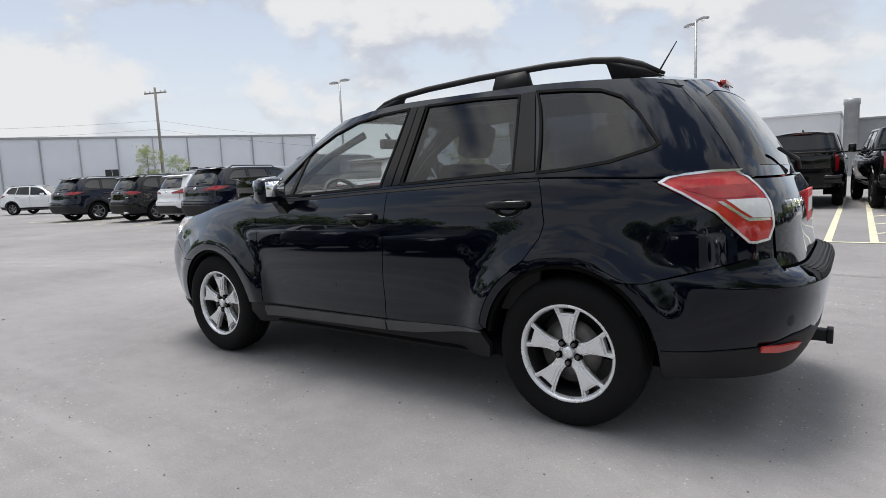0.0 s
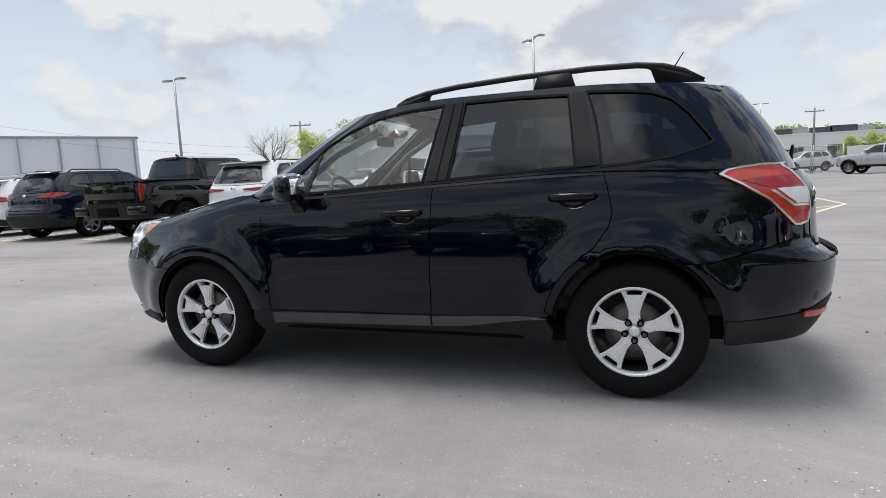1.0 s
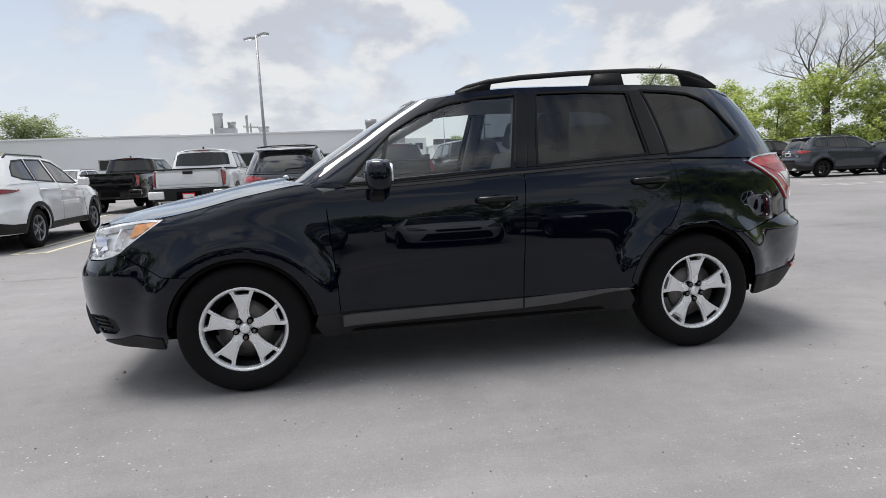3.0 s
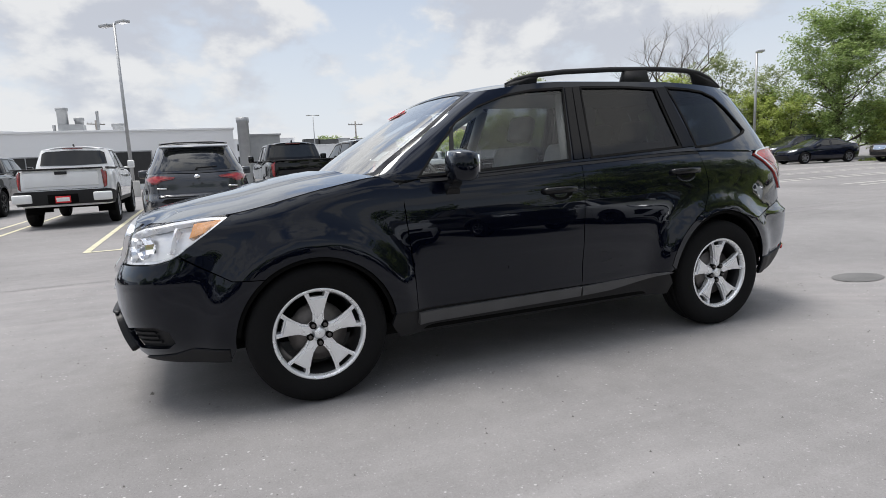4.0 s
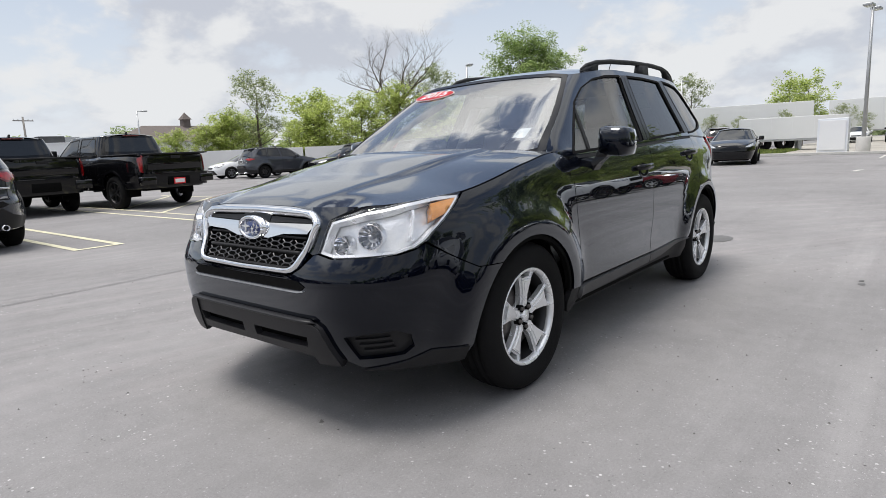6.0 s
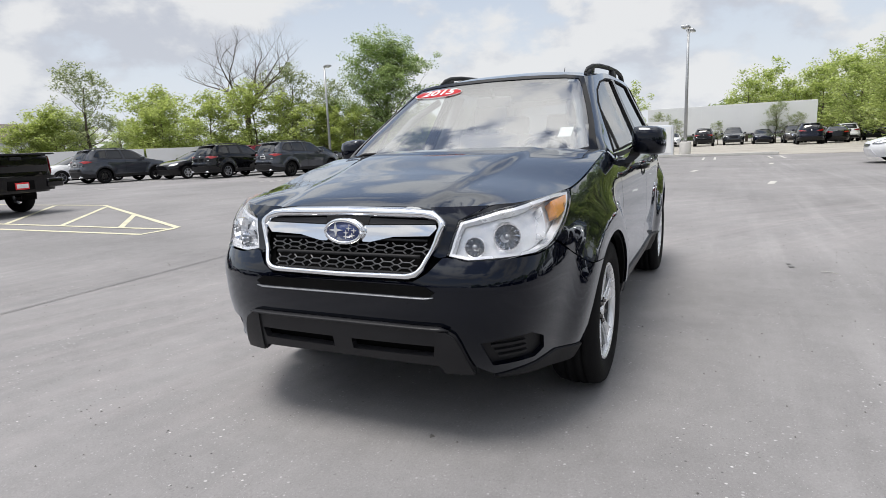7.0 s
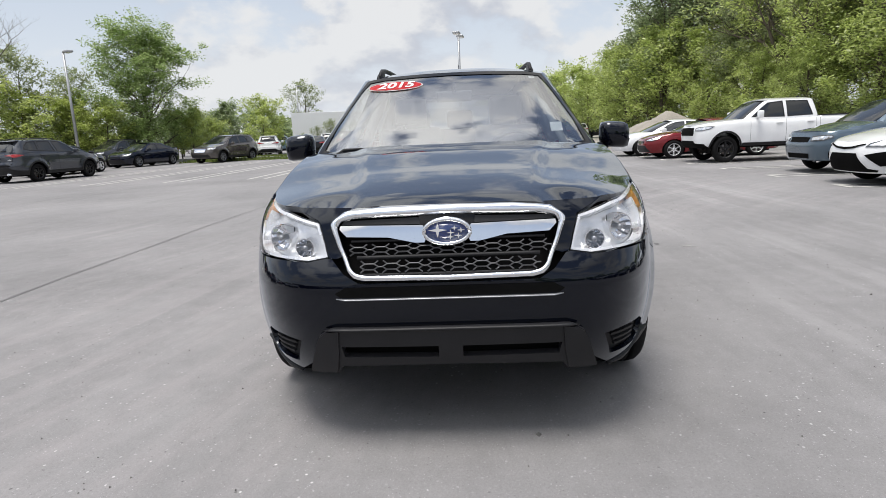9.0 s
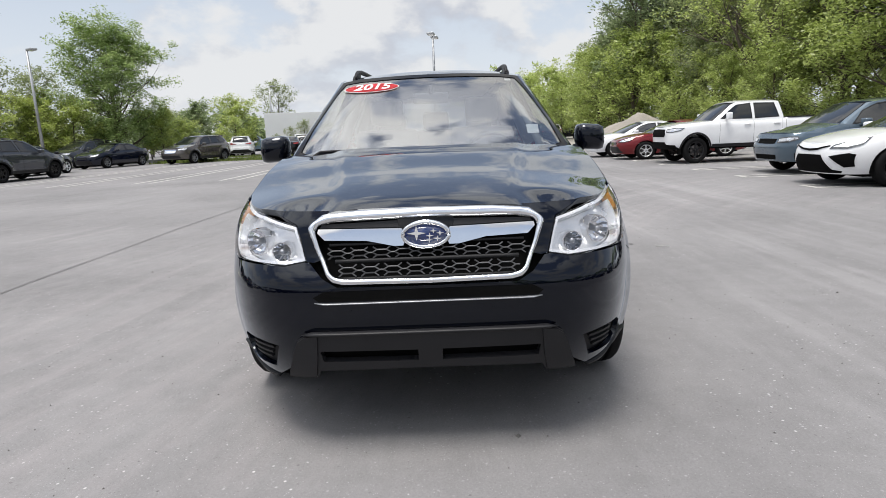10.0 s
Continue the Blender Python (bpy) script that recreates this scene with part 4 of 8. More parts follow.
    win_q = [("x", -1.083, 1.572), ("x", -1.26, 1.562), ("x", -1.40, 1.545), ("x", -1.50, 1.505), ("x", -1.58, 1.43), ("x", -1.665, 1.315), ("x", -1.688, 1.282), ("x", -1.66, 1.262), ("x", -1.5, 1.215), ("x", -1.3, 1.188), ("x", -1.165, 1.180)]
    side = U(A_EDGE) + U(along(lambda x: ze(x) + 0.002, 0.10, -1.62, 24)) + U(hatch_edge) + U(along(lambda x: zt(x) + 0.001, -1.95, 0.72, 30)) + U([("x", 0.80, 1.075), ("x", 0.86, 1.078)])
    skin("body_side", upper, [side, U(win_f), U(win_r), U(win_q)], PAINT, car, 0.02, 0.016, "LR", 0.0015)
    MIDS[:] = [0.0, upper.length]
    skin("front_window", upper.off(-0.006), [inset(U(win_f), 0.001)], CLEAR, car, 0.05, 0.0, "LR", 0)
    skin("rear_window", upper.off(-0.006), [inset(U(win_r), 0.001)], PRIVACY, car, 0.05, 0.0, "LR", 0)
    skin("quarter_window", upper.off(-0.006), [inset(U(win_q), 0.001)], PRIVACY, car, 0.05, 0.0, "LR", 0)
    for w in (win_f, win_r, win_q):
        loop = U(w)
        skin("window_seal", upper.off(0.0045), [inset(loop, -0.007), inset(loop, 0.006)], RUBBER, car, 0.02, 0.008, "LR", 0)
    # gloss black pillars between the windows, sail and divider
    skin("pillar_cover", upper.off(0.0075), [U([("x", -0.225, 1.14), ("x", -0.30, 1.57), ("x", -0.348, 1.572), ("x", -0.283, 1.14)])], GLOSS, car, 0.03, 0.008, "LR", 0)
    skin("pillar_cover", upper.off(0.0075), [U([("x", -0.292, 1.14), ("x", -0.354, 1.572), ("x", -0.402, 1.575), ("x", -0.342, 1.145)])], GLOSS, car, 0.03, 0.008, "LR", 0)
    skin("pillar_cover", upper.off(0.0075), [U([("x", -1.045, 1.18), ("x", -0.997, 1.57), ("x", -1.072, 1.574), ("x", -1.15, 1.185)])], GLOSS, car, 0.03, 0.008, "LR", 0)
    skin("window_divider", upper.off(0.001), [U([("x", 0.535, 1.10), ("x", 0.475, 1.36), ("x", 0.50, 1.345), ("x", 0.565, 1.098)])], PLASTIC, car, 0.03, 0.01, "LR", 0)
    skin("belt_strip", lower.off(0.004), [L([("x", x, zt(x) - 0.003) for x in np.linspace(0.74, -1.17, 20)] + [("x", x, zt(x) - 0.017) for x in np.linspace(-1.17, 0.74, 20)])], PLASTIC, car, 0.03, 0.006, "LR", 0)
    ws = [("f", 0.0, 1.085)] + [("f", 0.35, 1.083), ("f", 0.60, 1.08), ("f", 0.774, 1.088)] + A_EDGE[1:] + [("f", 0.45, 1.567), ("f", 0.25, 1.576), ("f", 0.0, 1.58)]
    skin("windscreen", upper.off(-0.002), [U(ws)], SCREEN, car, 0.04, 0.0, "W", 0.002)
    skin("windscreen_border", upper.off(0.0015), [U([("f", 0.0, 1.58), ("f", 0.25, 1.576), ("f", 0.45, 1.567)] + A_EDGE[::-1] + [("f", 0.60, 1.08), ("f", 0.35, 1.083), ("f", 0.0, 1.085), ("f", 0.0, 1.115), ("f", 0.35, 1.113), ("f", 0.66, 1.11), ("f", 0.728, 1.125), ("f", 0.690, 1.25), ("f", 0.640, 1.36), ("f", 0.585, 1.47), ("f", 0.545, 1.532), ("f", 0.45, 1.545), ("f", 0.25, 1.555), ("f", 0.0, 1.56)])], GLOSS, car, 0.025, 0.0, "W", 0)

    def roof_z(x, y):
        ye = upper(upper.s_x(x, ze(x)), ze(x))[1]
        return ze(x) - 0.003 + (ROOFTOP(x) - ze(x) + 0.003) * (1 - min(1.0, abs(y) / ye) ** 2.6)

    roof = [(x, upper(upper.s_x(x, ze(x)), ze(x))[1] - 0.006) for x in np.linspace(-1.72, 0.14, 24)]
    roof += [(upper(upper.s_y(y, z), z)[0], y) for y, z in ((0.56, 1.552), (0.45, 1.57), (0.25, 1.578), (0.0, 1.582))] + [(-1.80, 0.0), (-1.79, 0.3), (-1.75, 0.5)]
    roof = [(float(a), float(b)) for a, b in roof]
    xyz, fs = sheet([roof], 0.035, lambda x, y: (x, y, roof_z(x, y)))
    n = len(xyz)
    bm = from_lists(xyz + flipped(xyz), fs + [tuple(i + n for i in f)[::-1] for f in fs])
    bmesh.ops.remove_doubles(bm, verts=bm.verts, dist=0.001)
    bm.verts.index_update()
    pts, faces = [v.co.copy() for v in bm.verts], [tuple(v.index for v in f.verts) for f in bm.faces]
    bm.free()
    part("roof", build_sheet(pts, faces, 0.015, (-0.7, 0, 0.5)), PAINT, car)
    part("headliner", boxes((-1.6, -0.06, -0.46, 0.46, 1.545, 1.56), bevel=0.005), BEIGE, car)

    # tailgate, spoiler, rear glass, rear bumper
    MIDS[:] = [0.0, upper.length]
    g = [("r", 0.0, 1.52), ("r", 0.42, 1.51), ("r", 0.50, 1.48), ("r", 0.56, 1.22), ("r", 0.53, 1.175), ("r", 0.0, 1.165)]
    gate_ring = U([("r", 0.0, 1.575)]) + U(hatch_edge) + U([("r", 0.6, 1.125), ("r", 0.3, 1.122), ("r", 0.0, 1.12), ("r", 0.0, 1.165)]) + U(g[::-1][1:-1]) + U([("r", 0.0, 1.52)])
    skin("tailgate_top", upper, [gate_ring], PAINT, car, 0.018, 0.014, "W", 0.003)
    skin("rear_glass", upper.off(-0.002), [U(g)], PRIVACY, car, 0.05, 0.0, "W", 0)
    MIDS[:] = [0.0, lower.length]
    gate_low = L([("r", 0.0, 1.118), ("r", 0.3, 1.12), ("r", 0.635, 1.12), ("r", 0.635, 0.90), ("r", 0.635, 0.76), ("r", 0.0, 0.757)])
    gate = skin("tailgate", lower, [gate_low], PAINT, car, 0.03, 0.014, "W", 0.002)[0]
    tl_back = lower.off(0.004)
    for z, y0, y1, h in ((0.995, 0.30, 0.57, 0.03), (0.955, 0.40, 0.57, 0.014)):
        for k in range(6 if h > 0.02 else 1):
            w = (y1 - y0) / (6 if h > 0.02 else 1)
            a = y0 + k * w
            bar = L([("r", a + 0.006, z), ("r", a + w - 0.008, z), ("r", a + w - 0.008, z + h), ("r", a + 0.006, z + h)])
            part("lettering_bar", build_sheet(*sheet([bar], 0.02, tl_back), 0.004, (0, 0, 0.9)), CHROME, gate)
    plate_box = boxes((-2.203, -2.19, -0.15, 0.15, 0.90, 1.05), bevel=0.002)
    part("licence_plate", plate_box, RED, gate, "red and white dealer plate")
    part("plate_print", boxes((-2.2045, -2.20, -0.11, 0.11, 0.945, 1.01), bevel=0.0005), WHITE, gate)
    lampr = L([("x", -1.700, 1.112), ("x", -1.74, 1.136), ("x", -1.80, 1.150), ("x", -1.90, 1.160), ("x", -2.0, 1.160), ("r", 0.665, 1.150), ("r", 0.65, 1.125), ("r", 0.645, 1.06), ("r", 0.645, 0.93), ("r", 0.665, 0.872), ("x", -2.06, 0.86)] + lamp_front[::-1][:-1])
    for d, sgn in zip(skin("tail_lamp", lower.off(0.012), [lampr], REDLENS, car, 0.02, 0.03, "LR", 0.003, label="red and clear tail lamp"), (1, -1)):
        edge_ = [inset(lampr, 0.001), inset(lampr, 0.011)]
        xyz, fs = sheet(edge_, 0.012, lower.off(0.0155))
        part("lamp_edge", build_sheet(xyz if sgn > 0 else flipped(xyz), fs, 0.006, (0, 0, 0.9)), REFLECT, d)
        for rows, m_ in (([("x", -1.955, 1.036), ("x", -2.045, 0.966), ("r", 0.655, 0.964), ("r", 0.655, 1.034), ("x", -2.06, 1.038)], WHITEPL), ([("x", -1.925, 1.03), ("x", -1.945, 1.03), ("x", -2.03, 0.966), ("r", 0.66, 0.962), ("r", 0.66, 0.952), ("x", -2.03, 0.952)], REFLECT), ([("x", -1.80, 1.082), ("x", -1.90, 1.092), ("x", -2.04, 1.094), ("r", 0.665, 1.088), ("r", 0.662, 1.05), ("x", -2.04, 1.046), ("x", -1.92, 1.042)], REDDEEP)):
            xyz, fs = sheet([L(rows)], 0.02, lower.off(0.0152))
            part("lamp_segment", build_sheet(xyz if sgn > 0 else flipped(xyz), fs, 0.003, (0, 0, 0.9)), m_, d)
    skin("corner_panel", lower, [L([("x", -2.03, 0.866), ("x", -2.06, 0.860), ("r", 0.665, 0.872), ("r", 0.645, 0.90), ("r", 0.645, 0.79), ("r", 0.665, 0.795), ("x", -2.04, 0.795)])], PAINT, car, 0.02, 0.012, "LR", 0)
    rb = L([("x", -2.04, 0.80), ("r", 0.64, 0.80), ("r", 0.625, 0.752), ("r", 0.3, 0.748), ("r", 0.0, 0.748), ("r", 0.0, 0.33), ("r", 0.5, 0.32), ("x", -1.9, 0.295), ("x", -1.735, 0.30)] + arc(*A_R, 184, 124, 8)[0:] + [("x", -1.672, 0.70), ("x", -1.93, 0.765)])
    skin("rear_bumper", lower, [rb], PAINT, car, 0.028, 0.016, "W", 0.002)
    apron = L([("r", 0.0, 0.46), ("r", 0.40, 0.47), ("r", 0.50, 0.50), ("r", 0.62, 0.485), ("x", -2.1, 0.44), ("x", -1.9, 0.415), ("x", -1.735, 0.415), ("x", -1.735, 0.295), ("x", -1.9, 0.29), ("r", 0.5, 0.315), ("r", 0.0, 0.325)])
    skin("bumper_apron", lower.off(0.008), [apron], PLASTIC, car, 0.03, 0.02, "W", 0)
    skin("bumper_pad", lower.off(0.005), [L([("r", 0.0, 0.747), ("r", 0.50, 0.748), ("r", 0.54, 0.722), ("r", 0.52, 0.69), ("r", 0.0, 0.688)])], PLASTIC, car, 0.03, 0.006, "W", 0, label="ribbed black bumper step pad")
    for k in range(9):
        z = 0.694 + 0.0058 * k
        skin("pad_rib", lower.off(0.009), [L([("r", 0.0, z), ("r", 0.49, z), ("r", 0.49, z + 0.0025), ("r", 0.0, z + 0.0025)])], PLASTIC, car, 0.04, 0.004, "W", 0)
    skin("rear_reflector", lower.off(0.02), [L([("r", 0.585, 0.455), ("r", 0.66, 0.452), ("r", 0.715, 0.448), ("r", 0.712, 0.425), ("r", 0.66, 0.42), ("r", 0.595, 0.430)])], REDLENS, car, 0.02, 0.01, "LR", 0, label="red rear reflector")
    part("tow_hitch", boxes((-2.31, -2.1, -0.03, 0.03, 0.31, 0.365), (-2.318, -2.29, -0.036, 0.036, 0.302, 0.373), bevel=0.005), PLASTIC, car)
    sp = [(-1.58, 0.0), (-1.58, 0.555), (-1.64, 0.565), (-1.735, 0.545), (-1.80, 0.40), (-1.83, 0.0)]
    top = lambda x, y: (x, y, roof_z(max(x, -1.75), min(abs(y), 0.54)) + 0.006 - 0.16 * max(0.0, -1.66 - x) - 0.02 * (abs(y) / 0.55) ** 4)
    xyz, fs = sheet([sp], 0.035, top)
    bm = build_sheet(xyz + flipped(xyz), fs + [tuple(i + len(xyz) for i in f)[::-1] for f in fs], 0.035, (-1.8, 0, 1.2))
    part("spoiler", bm, PAINT, car)
    part("brake_light", boxes((-1.842, -1.815, -0.11, 0.11, 1.57, 1.592), bevel=0.004), REDLENS, car)
    part("rear_wiper", tube(bmesh.new(), [(-2.15, 0.02, 1.15), (-2.15, 0.05, 1.19), (-2.10, 0.34, 1.24)], [0.018, 0.012, 0.008]), PLASTIC, car)

    # roof rails and aerial
    for sgn in (1, -1):
        pts = [(0.05, 1.60), (-0.02, 1.628), (-0.15, 1.656), (-0.35, 1.676), (-0.7, 1.694), (-1.1, 1.703), (-1.33, 1.698), (-1.46, 1.682), (-1.56, 1.650), (-1.66, 1.598)]
        bm = bmesh.new()
        ringpts = [(x, sgn * (0.545 - 0.02 * ((x + 0.8) / 0.8) ** 2), z) for x, z in pts]
        tube(bm, ringpts, [0.008, 0.014, 0.016, 0.0165, 0.0165, 0.0165, 0.0165, 0.0165, 0.015, 0.008], 10)
        rail = part("roof_rail", bm, PLASTIC, car, "matt black roof rail")
        for side in ([(0.10, 1.570), (0.02, 1.612), (-0.10, 1.645), (-0.19, 1.658), (-0.165, 1.635), (-0.155, 1.585)], [(-0.78, 1.60), (-0.81, 1.690), (-0.99, 1.698), (-1.02, 1.60)], [(-1.665, 1.585), (-1.56, 1.640), (-1.46, 1.674), (-1.35, 1.694), (-1.40, 1.668), (-1.425, 1.60)]):
            x = sum(p[0] for p in side) / len(side)
            y = sgn * (0.545 - 0.02 * ((x + 0.8) / 0.8) ** 2)
            part("rail_foot", prism(side, y - 0.0145, y + 0.0145, 0.005), PLASTIC, rail)
    ant = part("aerial", tube(bmesh.new(), [(-1.46, 0, 1.632), (-1.475, 0, 1.655), (-1.585, 0, 1.83)], [0.016, 0.006, 0.003]), PLASTIC, car)

    # door mirrors
    for sgn in (1, -1):
        bm = bmesh.new()
        box(bm, 0.50, 0.635, 0.885, 1.085, 1.072, 1.228, bevel=0.048)
        for v in bm.verts:
            q = (v.co.x - 0.50) / 0.135
            v.co.y = 0.885 + (v.co.y - 0.885) * (1 - 0.22 * q) + 0.015 * q
            v.co.z -= 0.012 * (v.co.y - 0.9) / 0.14
            v.co.y *= sgn
        if sgn < 0:
            bmesh.ops.reverse_faces(bm, faces=bm.faces)
        mir = part("door_mirror", bm, PAINT, car)
        bm = prism([(0.918, 1.10), (1.05, 1.105), (1.052, 1.19), (0.92, 1.198)], 0.494, 0.505, 0.0, "yz")
        for v in bm.verts:
            v.co.y *= sgn
        bmesh.ops.recalc_face_normals(bm, faces=bm.faces)
        part("mirror_glass", bm, CHROME, mir)
        rings = [(0.62, 0.520, 0.815, 0.868, 0.985), (0.62, 0.525, 0.830, 0.892, 1.02), (0.605, 0.528, 0.868, 0.935, 1.06), (0.60, 0.53, 0.885, 0.965, 1.10)]
        verts = [(x, sgn * y, z) for x0, x1, y0, y1, z in rings for x, y in ((x0, y0 + 0.01), (x0 - 0.012, y1), (x1 + 0.012, y1), (x1, y0))]
        bm = from_lists(verts, [(4 * k + j, 4 * k + (j + 1) % 4, 4 * k + 4 + (j + 1) % 4, 4 * k + 4 + j) for k in range(3) for j in range(4)] + [(0, 1, 2, 3), (12, 13, 14, 15)])
        bmesh.ops.recalc_face_normals(bm, faces=bm.faces)
        part("mirror_stalk", bm, GLOSS, mir, smooth=False)

    # wheels
    for x in (1.32, -1.32):
        for y in (0.788, -0.788):
            wheel(car, x, y)
    interior(car)
    return car


def grip(door, x, z, sgn):
    """Handle, with a flush near-black patch that paints the shade of its recess cup."""
    y = lower(lower.s_x(x, z), z)[1]
    bm = lathe([(0.001, -0.002), (0.03, -0.001), (0.045, 0.001), (0.05, 0.002)], 28)
    face = lower.off(0.0)
    for v in bm.verts:
        d, xx, zz = v.co.y, x - 0.005 + v.co.x * 1.55, z - 0.016 + v.co.z * 0.86
        p = face(lower.s_x(xx, zz), zz)
        v.co = Vector((xx, sgn * (p[1] + 0.001 + d), zz))
    part("handle_cup_shade", bm, BLACKHOLE, door)
    line = []
    for k in range(15):
        g = radians(195 + 150 * k / 14)
        xx, zz = x - 0.005 + 0.0765 * math.cos(g), z - 0.016 + 0.0425 * math.sin(g)
        line.append((xx, sgn * (face(lower.s_x(xx, zz), zz)[1] + 0.001), zz))
    part("cup_lip", tube(bmesh.new(), line, [0.001] + [0.0045] * 13 + [0.001], 6), PAINT, door)
    pts = [(x + 0.115, sgn * (y - 0.004), z), (x + 0.095, sgn * (y + 0.022), z + 0.002), (x, sgn * (y + 0.034), z + 0.004), (x - 0.095, sgn * (y + 0.022), z + 0.004), (x - 0.115, sgn * (y - 0.004), z + 0.002)]
    bm = tube(bmesh.new(), pts, [0.013, 0.015, 0.015, 0.015, 0.012], 10)
    for v in bm.verts:
        v.co.z = z + (v.co.z - z) * 1.25
    # gloss black stands in for body paint here, to tone down the sky's reflection
    part("handle", bm, GLOSS, door)


HOODCROWN = curve([(0.9, 0.03), (1.1, 0.05), (1.5, 0.069), (1.8, 0.061), (2.0, 0.042), (2.14, 0.022)])
ROOFTOP = curve([(-2.0, 1.55), (-1.8, 1.592), (-1.5, 1.63), (-1.0, 1.655), (-0.4, 1.658), (0.0, 1.632), (0.3, 1.582), (0.4, 1.56)])


def cushion(name, rows, parent, material=None, bevel=0.05):
    return part(name, boxes(rows, bevel=bevel), material or FABRIC, parent)


def interior(car):
    part("dashboard", prism([(0.62, 0.70), (0.62, 0.95), (0.72, 1.05), (0.98, 1.07), (1.08, 1.0), (1.05, 0.7)], -0.68, 0.68, 0.03), DASH, car)
    part("instrument_hood", boxes((0.60, 0.80, 0.22, 0.56, 1.02, 1.12), bevel=0.04), DASH, car)
    ob = part("steering_wheel", lathe([(0.185 + 0.014 * math.cos(a), 0.014 * math.sin(a)) for a in [2 * math.pi * k / 8 for k in range(9)]], 40, "x"), DASH, car)
    ob.matrix_local = pose(0.50, 0.38, 1.02, 0, 24, 0)
    bm = boxes((-0.02, 0.02, -0.05, 0.05, -0.05, 0.05), (-0.01, 0.01, -0.18, 0.18, -0.018, 0.018), (-0.01, 0.01, -0.018, 0.018, -0.18, 0.0), bevel=0.006)
    part("wheel_spokes", bm, DASH, ob)
    for x, y, w in ((-0.08, 0.38, 0.25), (-0.08, -0.38, 0.25)):
        s = cushion("front_seat", (x - 0.27, x + 0.27, y - w, y + w, 0.52, 0.74), car)
        m = pose(x - 0.30, y, 0.68, 0, -16, 0)
        b = part("seat_back", boxes((-0.075, 0.075, -w, w, 0.0, 0.58), bevel=0.06, m=m), FABRIC, s)
        part("headrest", boxes((-0.05, 0.06, -0.13, 0.13, 0.62, 0.82), bevel=0.05, m=m), FABRIC, s)
    s = cushion("rear_seat", (-1.12, -0.60, -0.62, 0.62, 0.52, 0.74), car)
    m = pose(-1.15, 0, 0.70, 0, -18, 0)
    part("seat_back", boxes((-0.08, 0.08, -0.62, 0.62, 0.0, 0.55), bevel=0.06, m=m), FABRIC, s)
    for y in (0.40, 0.0, -0.40):
        part("headrest", boxes((-0.05, 0.05, y - 0.12, y + 0.12, 0.56, 0.73), bevel=0.045, m=m), FABRIC, s)
    part("cabin_floor", boxes((-2.0, 0.75, -0.7, 0.7, 0.40, 0.5), bevel=0.02), DASH, car)
    for sgn in (1, -1):
        part("door_trim", boxes((-1.15, 0.7, sgn * 0.76 - 0.015, sgn * 0.76 + 0.015, 0.5, 1.08), bevel=0.01), DASH, car)
        part("pillar_trim", tube(bmesh.new(), [(-0.25, sgn * 0.72, 1.1), (-0.33, sgn * 0.54, 1.53)], 0.04, 8), BEIGE, car)
        part("pillar_trim", tube(bmesh.new(), [(0.78, sgn * 0.66, 1.08), (0.46, sgn * 0.57, 1.33), (0.20, sgn * 0.485, 1.46)], 0.024, 8), BEIGE, car)
        part("pillar_trim", tube(bmesh.new(), [(-1.10, sgn * 0.70, 1.15), (-1.05, sgn * 0.54, 1.53)], 0.042, 8), DASH, car)
    part("cabin_mirror", boxes((0.36, 0.40, -0.115, 0.115, 1.39, 1.46), bevel=0.015), DASH, car)
    part("mirror_stem", tube(bmesh.new(), [(0.39, 0, 1.45), (0.43, 0, 1.50)], 0.012), DASH, car)


def screen_frame(y, z, d):
    """Place, right and up on the windscreen, seen from the front."""
    def at(yy, zz):
        p = upper.off(d)(upper.s_y(abs(yy), zz), zz)
        return Vector((p[0], math.copysign(p[1], yy), p[2]))
    p = at(y, z)
    r = (at(y + 0.02, z) - at(y - 0.02, z)).normalized()
    u = (at(y, z + 0.02) - at(y, z - 0.02)).normalized()
    return p, r, u


